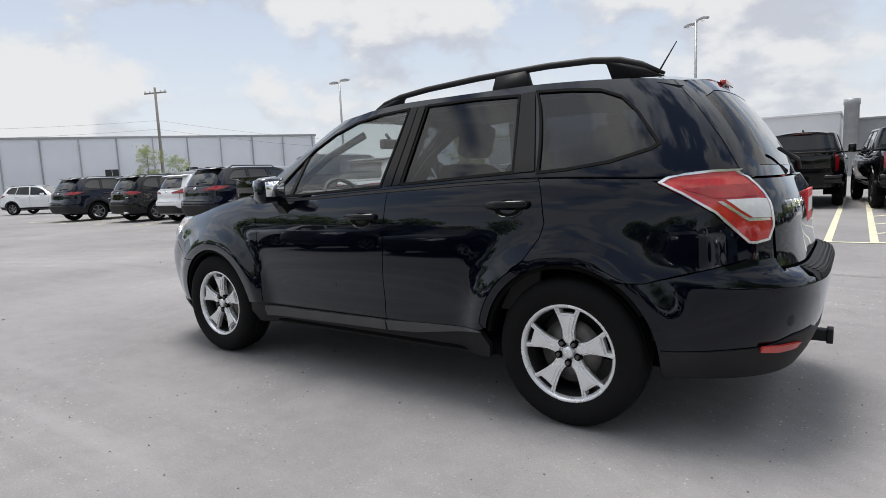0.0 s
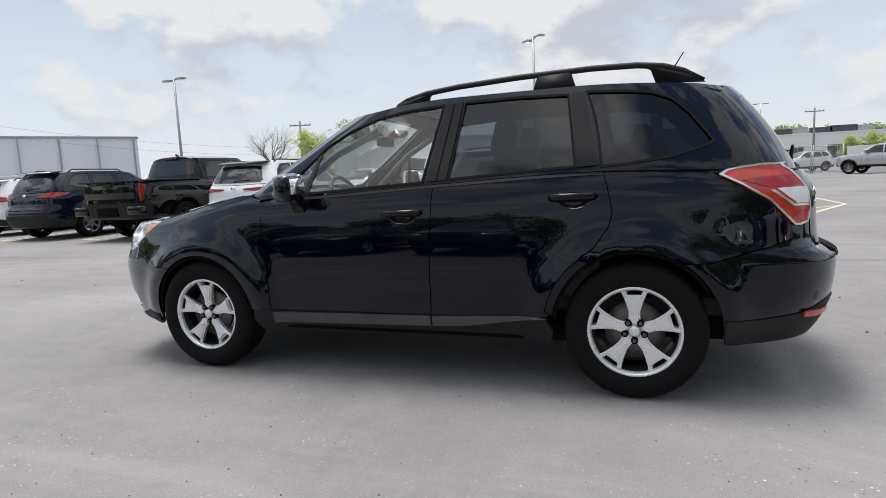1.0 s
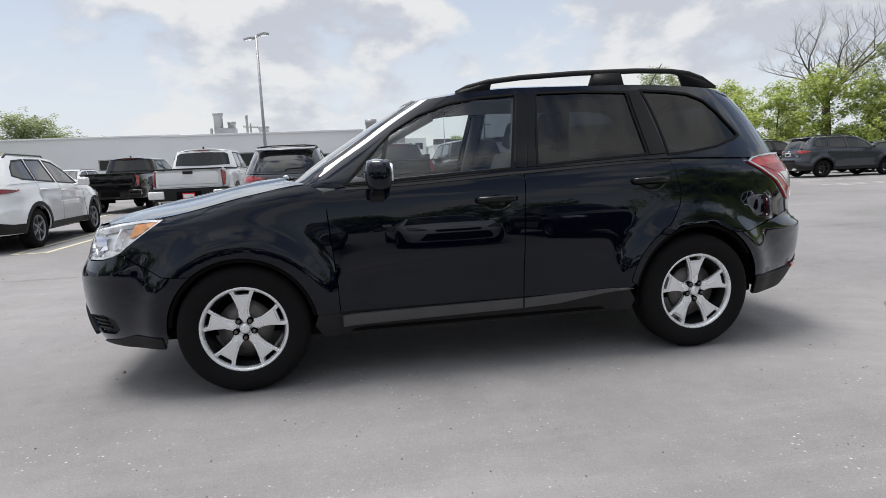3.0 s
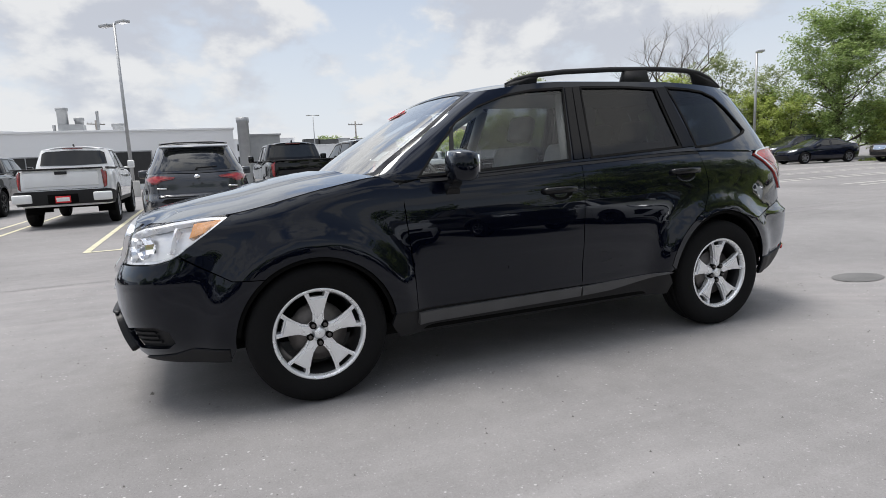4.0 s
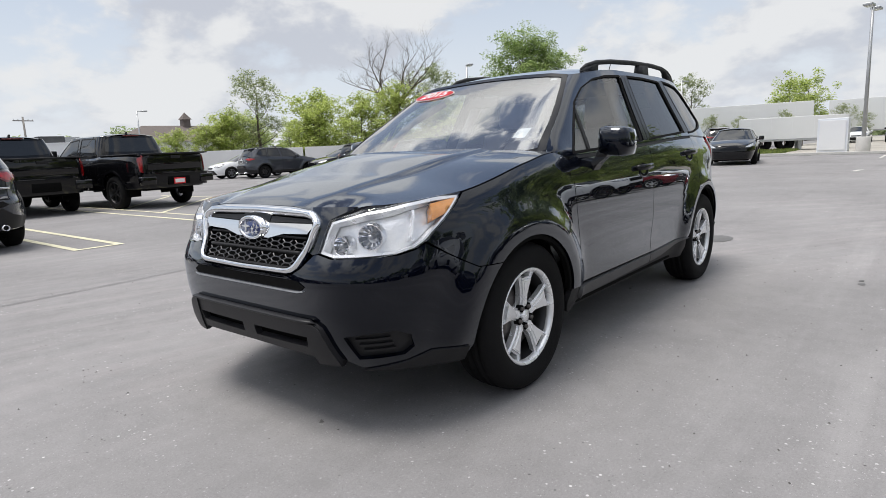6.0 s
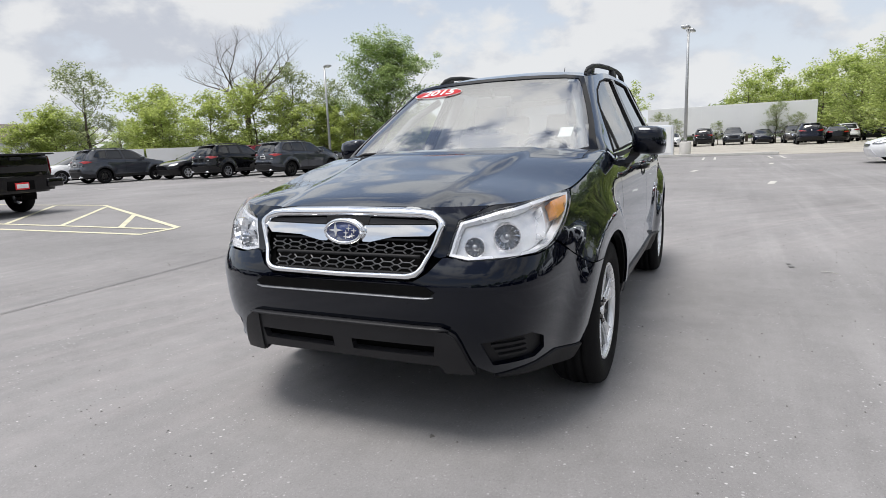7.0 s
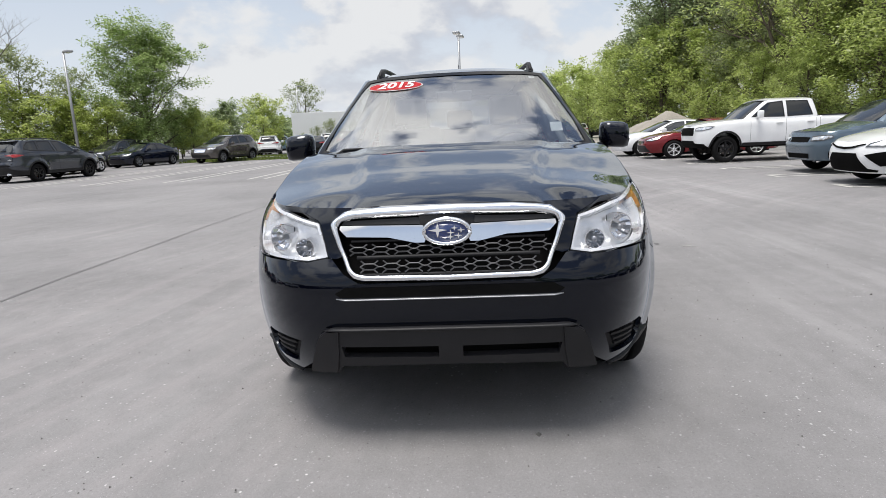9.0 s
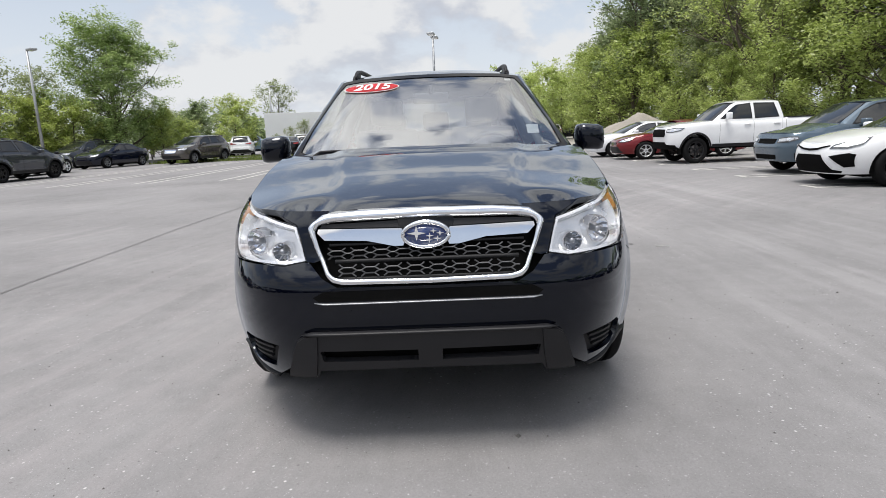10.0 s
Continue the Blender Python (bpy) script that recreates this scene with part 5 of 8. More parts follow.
def year_sticker(car_words="2015"):
    p, r, u = screen_frame(-0.37, 1.497, 0.004)
    n = r.cross(u).normalized()
    tilt = Matrix((r, u, n)).transposed()

    def place(a, b, c):
        ang = radians(4)
        a, b = a * math.cos(ang) - b * math.sin(ang), a * math.sin(ang) + b * math.cos(ang)
        return p + r * a + u * b + n * (c - 0.10 * a * a)

    def disc(name, ra, rb, c, material, parent=None):
        pts = [place(0, 0, c)] + [place(ra * math.cos(2 * math.pi * k / 48), rb * math.sin(2 * math.pi * k / 48), c) for k in range(48)]
        bm = from_lists(pts, [(0, 1 + k, 1 + (k + 1) % 48) for k in range(48)])
        bmesh.ops.solidify(bm, geom=bm.faces[:], thickness=0.0012)
        return part(name, bm, material, parent, smooth=False)

    back = disc("year_sticker", 0.178, 0.062, 0.0, WHITE)
    tagged(back, "red and white oval sticker with the year on the windscreen", "sticker")
    disc("red_field", 0.168, 0.054, 0.0022, RED, back)
    data = bpy.data.curves.new("year", "FONT")
    data.body, data.size, data.align_x, data.align_y, data.extrude, data.shear = car_words, 0.105, "CENTER", "CENTER", 0.0005, 0.25
    data.offset = 0.0022
    tmp = new("year", data)
    me = bpy.data.meshes.new_from_object(tmp)
    bpy.data.objects.remove(tmp)
    for v in me.vertices:
        v.co = place(v.co.x * 1.12, v.co.y, 0.005 + v.co.z)
    whole = bmesh.new()
    whole.from_mesh(me)
    bmesh.ops.remove_doubles(whole, verts=whole.verts, dist=0.00001)
    left = set(whole.verts)
    while left:
        first = left.pop()
        island, todo = {first}, [first]
        while todo:
            for e in todo.pop().link_edges:
                for v in e.verts:
                    if v not in island:
                        island.add(v)
                        todo.append(v)
        left -= island
        order = [v for v in whole.verts if v in island]
        number = {v: k for k, v in enumerate(order)}
        part("digit", from_lists([v.co.copy() for v in order], [tuple(number[v] for v in f.verts) for f in whole.faces if f.verts[0] in island]), WHITE, back, smooth=False)
    whole.free()
    p, r, u = screen_frame(0.585, 1.215, -0.010)
    pts = [p + r * a + u * b for a, b in ((-0.035, -0.045), (0.035, -0.045), (0.035, 0.045), (-0.035, 0.045))]
    bm = from_lists(pts, [(0, 1, 2, 3)])
    bmesh.ops.solidify(bm, geom=bm.faces[:], thickness=0.001)
    tagged(part("service_label", bm, WHITE, smooth=False), "small white paper label inside the windscreen corner", "label")
    p, r, u = screen_frame(0.50, 1.535, -0.010)
    pts = [p + r * a + u * b for a, b in ((-0.02, -0.02), (0.02, -0.02), (0.02, 0.02), (-0.02, 0.02))]
    bm = from_lists(pts, [(0, 1, 2, 3)])
    bmesh.ops.solidify(bm, geom=bm.faces[:], thickness=0.001)
    tagged(part("toll_tag", bm, WHITE, smooth=False), "small pale square tag at the windscreen top", "label")


# ---- other vehicles ----
class Form:
    """Numbers and bands of one kind of vehicle."""


def suv_form():
    f = Form()
    f.zt, f.ze, f.lower, f.upper, f.crown, f.top = zt, ze, lower, upper, HOODCROWN, ROOFTOP
    f.axles, f.arch, f.base, f.wheel, f.track = (1.32, -1.32), (0.36, 0.405), 0.30, 1.0, 0.775
    f.a_edge = [("f", 0.735, 1.085), ("f", 0.685, 1.25), ("f", 0.60, 1.47), ("f", 0.565, 1.548)]
    f.rear_edge = [("x", -1.70, 1.565), ("x", -1.80, 1.45), ("x", -1.92, 1.28), ("x", -2.0, 1.14)]
    f.roof = (0.10, -1.62)
    f.belt = (-1.95, 0.93)
    f.windows = [
        [("x", 0.72, 1.10), ("x", 0.454, 1.375), ("x", 0.12, 1.518), ("x", -0.285, 1.56), ("x", -0.22, 1.145)],
        [("x", -0.33, 1.15), ("x", -0.39, 1.565), ("x", -0.985, 1.56), ("x", -1.06, 1.19)],
        [("x", -1.12, 1.195), ("x", -1.06, 1.56), ("x", -1.42, 1.535), ("x", -1.58, 1.42), ("x", -1.68, 1.28), ("x", -1.5, 1.22)],
    ]
    f.screen = [("f", 0.0, 1.09), ("f", 0.60, 1.085), ("f", 0.72, 1.10), ("f", 0.675, 1.25), ("f", 0.59, 1.47), ("f", 0.55, 1.54), ("f", 0.0, 1.57)]
    f.back = [("r", 0.0, 1.53), ("r", 0.46, 1.51), ("r", 0.57, 1.22), ("r", 0.54, 1.17), ("r", 0.0, 1.165)]
    f.back_top = 1.575
    f.hood = (0.93, 2.13)
    f.deck = None
    f.head = [("f", 0.46, 0.80), ("f", 0.50, 0.89), ("x", 1.95, 0.925), ("x", 1.74, 0.945), ("x", 1.85, 0.84), ("x", 2.0, 0.78)]
    f.tail = [("x", -1.72, 1.10), ("x", -2.05, 1.12), ("r", 0.56, 1.09), ("r", 0.30, 1.035), ("r", 0.32, 1.0), ("r", 0.58, 1.0), ("x", -2.05, 0.99), ("x", -1.88, 1.03)]
    f.grille = [("f", 0.0, 0.86), ("f", 0.40, 0.85), ("f", 0.36, 0.66), ("f", 0.0, 0.64)]
    f.low_front = [("f", 0.0, 0.52), ("f", 0.55, 0.52), ("f", 0.66, 0.36), ("f", 0.0, 0.34)]
    f.low_rear = [("r", 0.0, 0.60), ("r", 0.52, 0.60), ("r", 0.62, 0.52), ("x", -1.98, 0.47), ("x", -1.78, 0.47), ("x", -1.78, 0.31), ("r", 0.5, 0.33), ("r", 0.0, 0.33)]
    f.sill = [("x", 0.88, 0.42), ("x", -0.86, 0.42), ("x", -0.86, 0.31), ("x", 0.88, 0.31)]
    f.plate = (-2.235, 0.93)
    f.doors = ((0.83, 0.42, 1.05), (-0.25, 0.42, 1.11), (-1.1, 0.72, 1.14))
    f.handles = ((-0.10, 0.98), (-0.98, 1.02))
    f.mirror = (0.56, 0.86, 1.13)
    f.gate = (0.62, 0.72, 1.11)
    f.kind = "suv"
    return f


def sedan_form():
    f = Form()
    f.zt = curve([(-2.36, 0.98), (-1.9, 1.035), (-1.2, 1.0), (0.0, 0.955), (0.9, 0.945), (1.2, 0.94), (1.8, 0.845), (2.25, 0.74)])
    f.ze = curve([(-1.6, 1.24), (-1.2, 1.30), (-0.6, 1.355), (0.0, 1.36), (0.3, 1.33), (1.0, 1.33)])
    base = curve([(0.18, 0.82), (0.35, 0.885), (0.6, 0.91), (0.85, 0.90), (1.1, 0.88)])
    f.lower = Shell(0.0, curve([(0.18, 2.18), (0.5, 2.30), (0.68, 2.27), (0.85, 2.12), (1.0, 2.0)]), curve([(0.2, -2.26), (0.5, -2.36), (0.85, -2.34), (1.04, -2.26)]), curve([(0.2, 4.4), (1.0, 4.0)]), curve([(0.2, 4.5), (1.0, 4.8)]), lambda x, z: base(z) - 0.06 * math.exp(-max(0.0, f.zt(x) - z) / 0.06), 0.6)
    f.upper = Shell(-0.4, curve([(0.88, 1.32), (1.0, 1.10), (1.33, 0.38), (1.42, 0.16)]), curve([(0.95, -1.98), (1.02, -1.86), (1.2, -1.48), (1.33, -1.08), (1.42, -0.75)]), curve([(0.9, 6.0), (1.4, 6.0)]), curve([(0.9, 5.5), (1.4, 6.0)]), lambda x, z: 0.83 - 0.235 * min(1.1, max(0.0, (z - f.zt(x)) / (f.ze(x) - f.zt(x)))) ** 1.1, 1.2, 0.12, 0.08)
    f.crown = curve([(0.9, 0.03), (1.4, 0.05), (1.9, 0.04), (2.2, 0.01)])
    f.top = curve([(-1.4, 1.32), (-1.0, 1.37), (-0.5, 1.43), (0.0, 1.435), (0.4, 1.36)])
    f.axles, f.arch, f.base, f.wheel, f.track = (1.38, -1.38), (0.335, 0.375), 0.22, 0.95, 0.79
    f.a_edge = [("f", 0.74, 0.95), ("f", 0.66, 1.12), ("f", 0.57, 1.325)]
    f.rear_edge = [("r", 0.545, 1.30), ("r", 0.60, 1.18), ("r", 0.68, 1.04)]
    f.roof = (0.10, -0.90)
    f.belt = (-1.80, 1.0)
    f.windows = [[("x", 0.70, 0.985), ("x", 0.36, 1.205), ("x", 0.08, 1.30), ("x", -0.25, 1.325), ("x", -0.22, 0.985)], [("x", -0.31, 0.99), ("x", -0.34, 1.325), ("x", -0.75, 1.29), ("x", -1.1, 1.19), ("x", -1.36, 1.07), ("x", -1.28, 1.03)]]
    f.screen = [("f", 0.0, 0.955), ("f", 0.6, 0.955), ("f", 0.72, 0.965), ("f", 0.64, 1.13), ("f", 0.555, 1.315), ("f", 0.0, 1.35)]
    f.back = [("r", 0.0, 1.35), ("r", 0.45, 1.315), ("r", 0.53, 1.28), ("r", 0.64, 1.06), ("r", 0.0, 1.045)]
    f.back_top = 1.37
    f.hood = (0.98, 2.20)
    f.deck = (-1.86, -2.28)
    f.head = [("f", 0.48, 0.66), ("f", 0.52, 0.72), ("x", 1.95, 0.80), ("x", 1.72, 0.845), ("x", 1.88, 0.72), ("x", 2.08, 0.66)]
    f.tail = [("x", -2.0, 0.98), ("x", -2.2, 0.975), ("r", 0.55, 0.965), ("r", 0.36, 0.94), ("r", 0.38, 0.86), ("r", 0.62, 0.85), ("x", -2.1, 0.87)]
    f.grille = [("f", 0.0, 0.66), ("f", 0.38, 0.66), ("f", 0.34, 0.58), ("f", 0.0, 0.57)]
    f.low_front = [("f", 0.0, 0.50), ("f", 0.50, 0.50), ("f", 0.60, 0.27), ("f", 0.0, 0.25)]
    f.low_rear = [("r", 0.0, 0.36), ("r", 0.55, 0.36), ("r", 0.6, 0.26), ("r", 0.0, 0.25)]
    f.sill = [("x", 0.92, 0.27), ("x", -0.92, 0.27), ("x", -0.92, 0.22), ("x", 0.92, 0.22)]
    f.plate = (-2.375, 0.70)
    f.doors = ((0.88, 0.30, 0.93), (-0.26, 0.30, 0.94), (-1.02, 0.62, 0.99))
    f.handles = ((-0.12, 0.84), (-1.0, 0.87))
    f.mirror = (0.62, 0.86, 1.0)
    f.gate = (0.56, 0.55, 0.98)
    f.kind = "sedan"
    return f


def pickup_form():
    f = Form()
    f.zt = curve([(-3.15, 1.35), (-1.3, 1.34), (-1.15, 1.31), (0.8, 1.28), (1.2, 1.31), (1.6, 1.29), (2.4, 1.23), (2.85, 1.15)])
    f.ze = curve([(-1.4, 1.85), (0.4, 1.86), (0.65, 1.82), (1.5, 1.82)])
    base = curve([(0.42, 0.90), (0.6, 0.97), (0.9, 1.0), (1.2, 0.99), (1.4, 0.97)])
    f.lower = Shell(0.0, curve([(0.42, 2.62), (0.6, 2.78), (0.95, 2.80), (1.15, 2.74), (1.3, 2.6)]), curve([(0.45, -3.05), (0.8, -3.09), (1.4, -3.07)]), curve([(0.4, 7.0), (1.3, 6.0)]), curve([(0.4, 9.0), (1.4, 9.0)]), lambda x, z: base(z) - 0.05 * math.exp(-max(0.0, f.zt(x) - z) / 0.05), 0.9)
    f.upper = Shell(-0.2, curve([(1.2, 1.58), (1.3, 1.42), (1.84, 0.62), (1.95, 0.42)]), curve([(1.25, -1.36), (1.9, -1.16)]), curve([(1.2, 8.0), (1.9, 8.0)]), curve([(1.2, 8.0), (1.9, 8.0)]), lambda x, z: 0.92 - 0.17 * min(1.1, max(0.0, (z - f.zt(x)) / (f.ze(x) - f.zt(x)))) ** 1.3, 1.5, 0.10, 0.04)
    f.crown = curve([(1.0, 0.03), (1.8, 0.05), (2.5, 0.03), (2.8, 0.0)])
    f.top = curve([(-1.3, 1.90), (-0.9, 1.93), (0.2, 1.94), (0.7, 1.84)])
    f.axles, f.arch, f.base, f.wheel, f.track = (1.85, -1.85), (0.43, 0.50), 0.50, 1.19, 0.86
    f.a_edge = [("f", 0.84, 1.30), ("f", 0.78, 1.55), ("f", 0.70, 1.815)]
    f.rear_edge = [("r", 0.71, 1.84), ("r", 0.78, 1.6), ("r", 0.86, 1.33)]
    f.roof = (0.40, -1.05)
    f.belt = (-1.28, 1.2)
    f.windows = [[("x", 0.98, 1.375), ("x", 0.70, 1.60), ("x", 0.45, 1.77), ("x", -0.05, 1.815), ("x", -0.08, 1.355)], [("x", -0.20, 1.36), ("x", -0.18, 1.815), ("x", -0.88, 1.80), ("x", -1.02, 1.38)]]
    f.screen = [("f", 0.0, 1.32), ("f", 0.7, 1.315), ("f", 0.82, 1.33), ("f", 0.765, 1.55), ("f", 0.69, 1.80), ("f", 0.0, 1.845)]
    f.back = [("r", 0.0, 1.82), ("r", 0.60, 1.80), ("r", 0.69, 1.75), ("r", 0.74, 1.46), ("r", 0.0, 1.44)]
    f.back_top = 1.875
    f.hood = (1.22, 2.66)
    f.deck = (-1.36, -3.05)
    f.head = [("f", 0.66, 0.98), ("f", 0.68, 1.10), ("x", 2.56, 1.14), ("x", 2.40, 1.15), ("x", 2.48, 1.02), ("x", 2.64, 0.97)]
    f.tail = [("x", -2.90, 1.26), ("x", -3.02, 1.29), ("r", 0.80, 1.29), ("r", 0.82, 0.90), ("x", -3.03, 0.89), ("x", -2.97, 0.92)]
    f.grille = [("f", 0.0, 1.10), ("f", 0.60, 1.09), ("f", 0.56, 0.80), ("f", 0.0, 0.78)]
    f.low_front = [("f", 0.0, 0.72), ("f", 0.80, 0.72), ("f", 0.84, 0.50), ("f", 0.0, 0.48)]
    f.low_rear = [("r", 0.0, 0.86), ("r", 0.93, 0.86), ("x", -2.98, 0.86), ("x", -2.75, 0.80), ("x", -2.75, 0.60), ("r", 0.9, 0.56), ("r", 0.0, 0.56)]
    f.sill = [("x", 1.3, 0.60), ("x", -1.3, 0.60), ("x", -1.3, 0.50), ("x", 1.3, 0.50)]
    f.plate = (-3.20, 0.66)
    f.doors = ((1.05, 0.62, 1.27), (-0.13, 0.62, 1.28), (-1.12, 0.62, 1.30), (-1.24, 0.62, 1.33))
    f.handles = ((0.10, 1.17), (-0.92, 1.18))
    f.mirror = (0.80, 0.97, 1.42)
    f.gate = (0.83, 0.88, 1.34)
    f.kind = "pickup"
    return f


def weld(xyz, fs, lip, outward):
    n = len(xyz)
    bm = from_lists(xyz + flipped(xyz), fs + [tuple(i + n for i in f)[::-1] for f in fs])
    bmesh.ops.remove_doubles(bm, verts=bm.verts, dist=0.001)
    bm.verts.index_update()
    pts, faces = [v.co.copy() for v in bm.verts], [tuple(v.index for v in f.verts) for f in bm.faces]
    bm.free()
    return build_sheet(pts, faces, lip, outward)


def vehicle(f, body_paint, label, category="car", step=0.09, alloy=None, spokes=6, style="plain", tail=None, lowers=None, plate=None, rails=True, white_plate=False, tail_mat=None, grille_mat=None, grille=None, low_front=None, head=None, low_mat=None, vents=None, spoiler_mat=None, rear=""):
    """One parked vehicle of a form, at the origin, pointing along +x."""
    lo, hi = f.lower, f.upper
    L, U = lo.plan, hi.plan
    lowers = lowers or PLASTIC
    car = tagged(new({"suv": "parked_suv", "sedan": "parked_sedan", "pickup": "pickup_truck"}[f.kind]), label, category)
    mid = (0, 0, f.zt(0) - 0.4)
    ax, (cz, r) = f.axles, f.arch
    x_nose, x_tail = lo.front(f.zt(9)) - 0.02, lo.rear(f.zt(-9)) + 0.02
    up = [("f", 0.0, f.zt(9) - 0.002)] + along(lambda x: f.zt(x) - 0.002, x_nose - 0.10, x_tail + 0.06, 26) + [("r", 0.0, f.zt(-9) - 0.002)]
    a = math.degrees(math.asin(max(-1, min(1, (f.base - cz) / r))))
    down = [("r", 0.0, f.base)] + arc(ax[1], cz, r, 180 - a, a, 14) + arc(ax[0], cz, r, 180 - a, a, 14) + [("f", 0.0, f.base)]
    MIDS[:] = [0.0, lo.length]
    skin("body", lo, [L(up) + L(down)], body_paint, car, step, 0.03, "W", 0, outward=mid)
    side = U(f.a_edge) + U(along(lambda x: f.ze(x) + 0.002, f.roof[0], f.roof[1], 12)) + U(f.rear_edge) + U(along(f.zt, f.belt[0], f.belt[1], 14))
    skin("body_side", hi, [side] + [U(w) for w in f.windows], body_paint, car, step, 0.02, "LR", 0, outward=(0, 0, f.zt(0)))
    for w in f.windows:
        skin("side_window", hi.off(-0.004), [inset(U(w), -0.004)], DARKGLASS, car, step * 1.5, 0, "LR", 0, outward=(0, 0, f.zt(0)))
        skin("window_trim", hi.off(0.004), [inset(U(w), -0.014), inset(U(w), 0.012)], PLASTIC, car, step, 0.006, "LR", 0, outward=(0, 0, f.zt(0)))
    MIDS[:] = [0.0, hi.length]
    skin("windscreen", hi.off(0.004), [U(f.screen)], DARKGLASS, car, step * 1.4, 0.01, "W", 0, outward=(0, 0, f.zt(0)))
    gate = U([("r", 0.0, f.back_top)]) + U(f.rear_edge) + U([("r", 0.0, f.rear_edge[-1][2] - 0.02)])
    skin("rear_panel", hi, [gate], body_paint, car, step, 0.0, "W", 0, outward=(0, 0, f.zt(0)))
    skin("rear_glass", hi.off(0.007), [U(f.back)], DARKGLASS, car, step * 1.4, 0.01, "W", 0, outward=(0, 0, f.zt(0)))

    def top_z(x, y):
        ye = hi(hi.s_x(x, f.ze(x)), f.ze(x))[1]
        return f.ze(x) + (f.top(x) - f.ze(x)) * (1 - min(1.0, abs(y) / ye) ** 2.6)

    xs = np.linspace(f.roof[1] - 0.10, f.roof[0] + 0.04, 12)
    rim = [(float(x), hi(hi.s_x(x, f.ze(x)), f.ze(x))[1] - 0.001) for x in xs]
    x1 = hi.front(f.ze(f.roof[0]) + 0.03)
    x2 = hi.rear(f.back_top) - 0.01
    rim += [(x1 - 0.03, rim[-1][1] * 0.75), (x1, 0.0), (x2, 0.0), (x2 + 0.03, rim[0][1] * 0.8)]
    xyz, fs = sheet([rim], step, lambda x, y: (x, y, top_z(x, y)))
    part("roof", weld(xyz, fs, 0.02, (-0.3, 0, f.zt(0))), body_paint, car)
    for x0, x1_, name in ((f.hood[0], f.hood[1], "bonnet"),) + (((f.deck[0] - 0.04, f.deck[1], "tonneau" if f.kind == "pickup" else "boot_lid"),) if f.deck else ()):
        xs = np.linspace(x0, x1_, 14)
        rim = [(float(x), max(0.0, lo(lo.s_x(x, f.zt(x) - 0.003), f.zt(x) - 0.003)[1] - 0.002)) for x in xs]
        rim += [(float(x1_) + (0.01 if x1_ > x0 else -0.01), 0.0), (float(x0), 0.0)]
        drop = 0.06 if name == "tonneau" else 0.0

        def lid(x, y):
            ye = max(0.2, lo(lo.s_x(x, f.zt(x) - 0.003), f.zt(x) - 0.003)[1])
            c = f.crown(x) if x > 0 else 0.02
            return (x, y, f.zt(x) - drop + (c if not drop else 0) * (1 - min(1.0, abs(y) / ye) ** 2.4))

        xyz, fs = sheet([rim], step, lid)
        part(name, weld(xyz, fs, 0.03, ((x0 + x1_) / 2, 0, 0.2)), BLACKHOLE if drop else body_paint, car)
    part("underbody", boxes((lo.rear(f.base) + 0.35, lo.front(f.base) - 0.45, -0.62, 0.62, f.base - 0.06, f.base + 0.25), (ax[1] + r + 0.05, ax[0] - r - 0.05, -0.80, 0.80, f.base, f.base + 0.3), bevel=0.02), BLACKHOLE, car, smooth=False)
    for cx in ax:
        for sy in (1, -1):
            pts = []
            for k in range(15):
                g = radians(-15 + 210 * k / 14)
                pts += [(cx + (r + 0.006) * math.cos(g), sy * y, cz + (r + 0.006) * math.sin(g)) for y in (f.track + 0.06, f.track - 0.3)]
            part("wheel_housing", from_lists(pts, [(2 * k, 2 * k + 1, 2 * k + 3, 2 * k + 2) for k in range(14)]), BLACKHOLE, car)
            wheel(car, cx, sy * f.track, 0.35 * f.wheel, f.wheel, spokes, style, alloy or ALLOYGREY, 1.1 if f.kind == "pickup" else 1.0)
        if f.kind != "sedan":
            ring = L(arc(cx, cz, r + 0.055, 180 - a, a, 14) + arc(cx, cz, r - 0.004, a, 180 - a, 14))
            skin("arch_trim", lo.off(0.010), [ring], lowers, car, step, 0.012, "LR", 0, outward=mid)
    MIDS[:] = [0.0, lo.length]
    skin("front_apron", lo.off(0.010), [L(low_front or f.low_front)], low_mat or lowers, car, step, 0.012, "W", 0, outward=mid)
    skin("rear_apron", lo.off(0.012 if f.kind != "pickup" else 0.09), [L(f.low_rear)], lowers, car, step, 0.012 if f.kind != "pickup" else 0.09, "W", 0, outward=mid)
    skin("sill_strip", lo.off(0.010), [L(f.sill)], lowers, car, step * 1.5, 0.012, "LR", 0, outward=mid)
    skin("grille", lo.off(0.012), [L(grille or f.grille)], grille_mat or GLOSS, car, step * 0.6, 0.012, "W", 0, outward=mid)
    if vents:
        skin("side_vent", lo.off(0.012), [L(vents)], BLACKHOLE, car, step * 0.6, 0.012, "LR", 0, outward=mid)
    lamp_ = head or f.head
    for d, sgn in zip(skin("headlamp", lo.off(0.012), [L(lamp_)], LAMPDARK, car, step * 0.6, 0.02, "LR", 0, outward=mid), (1, -1)):
        xyz, fs = sheet([inset(L(lamp_), 0.024)], step * 0.6, lo.off(0.014))
        part("lamp_bowl", build_sheet(xyz if sgn > 0 else flipped(xyz), fs, 0.002, mid), REFLECT, d)
    for d, sgn in zip(skin("tail_lamp", lo.off(0.014), [L(tail or f.tail)], tail_mat or TAILRED, car, step * 0.6, 0.02, "LR", 0, outward=mid), (1, -1)):
        xyz, fs = sheet([inset(L(tail or f.tail), 0.022)], step * 0.6, lo.off(0.017))
        part("lamp_segment", build_sheet(xyz if sgn > 0 else flipped(xyz), fs, 0.003, mid), REDDEEP, d)
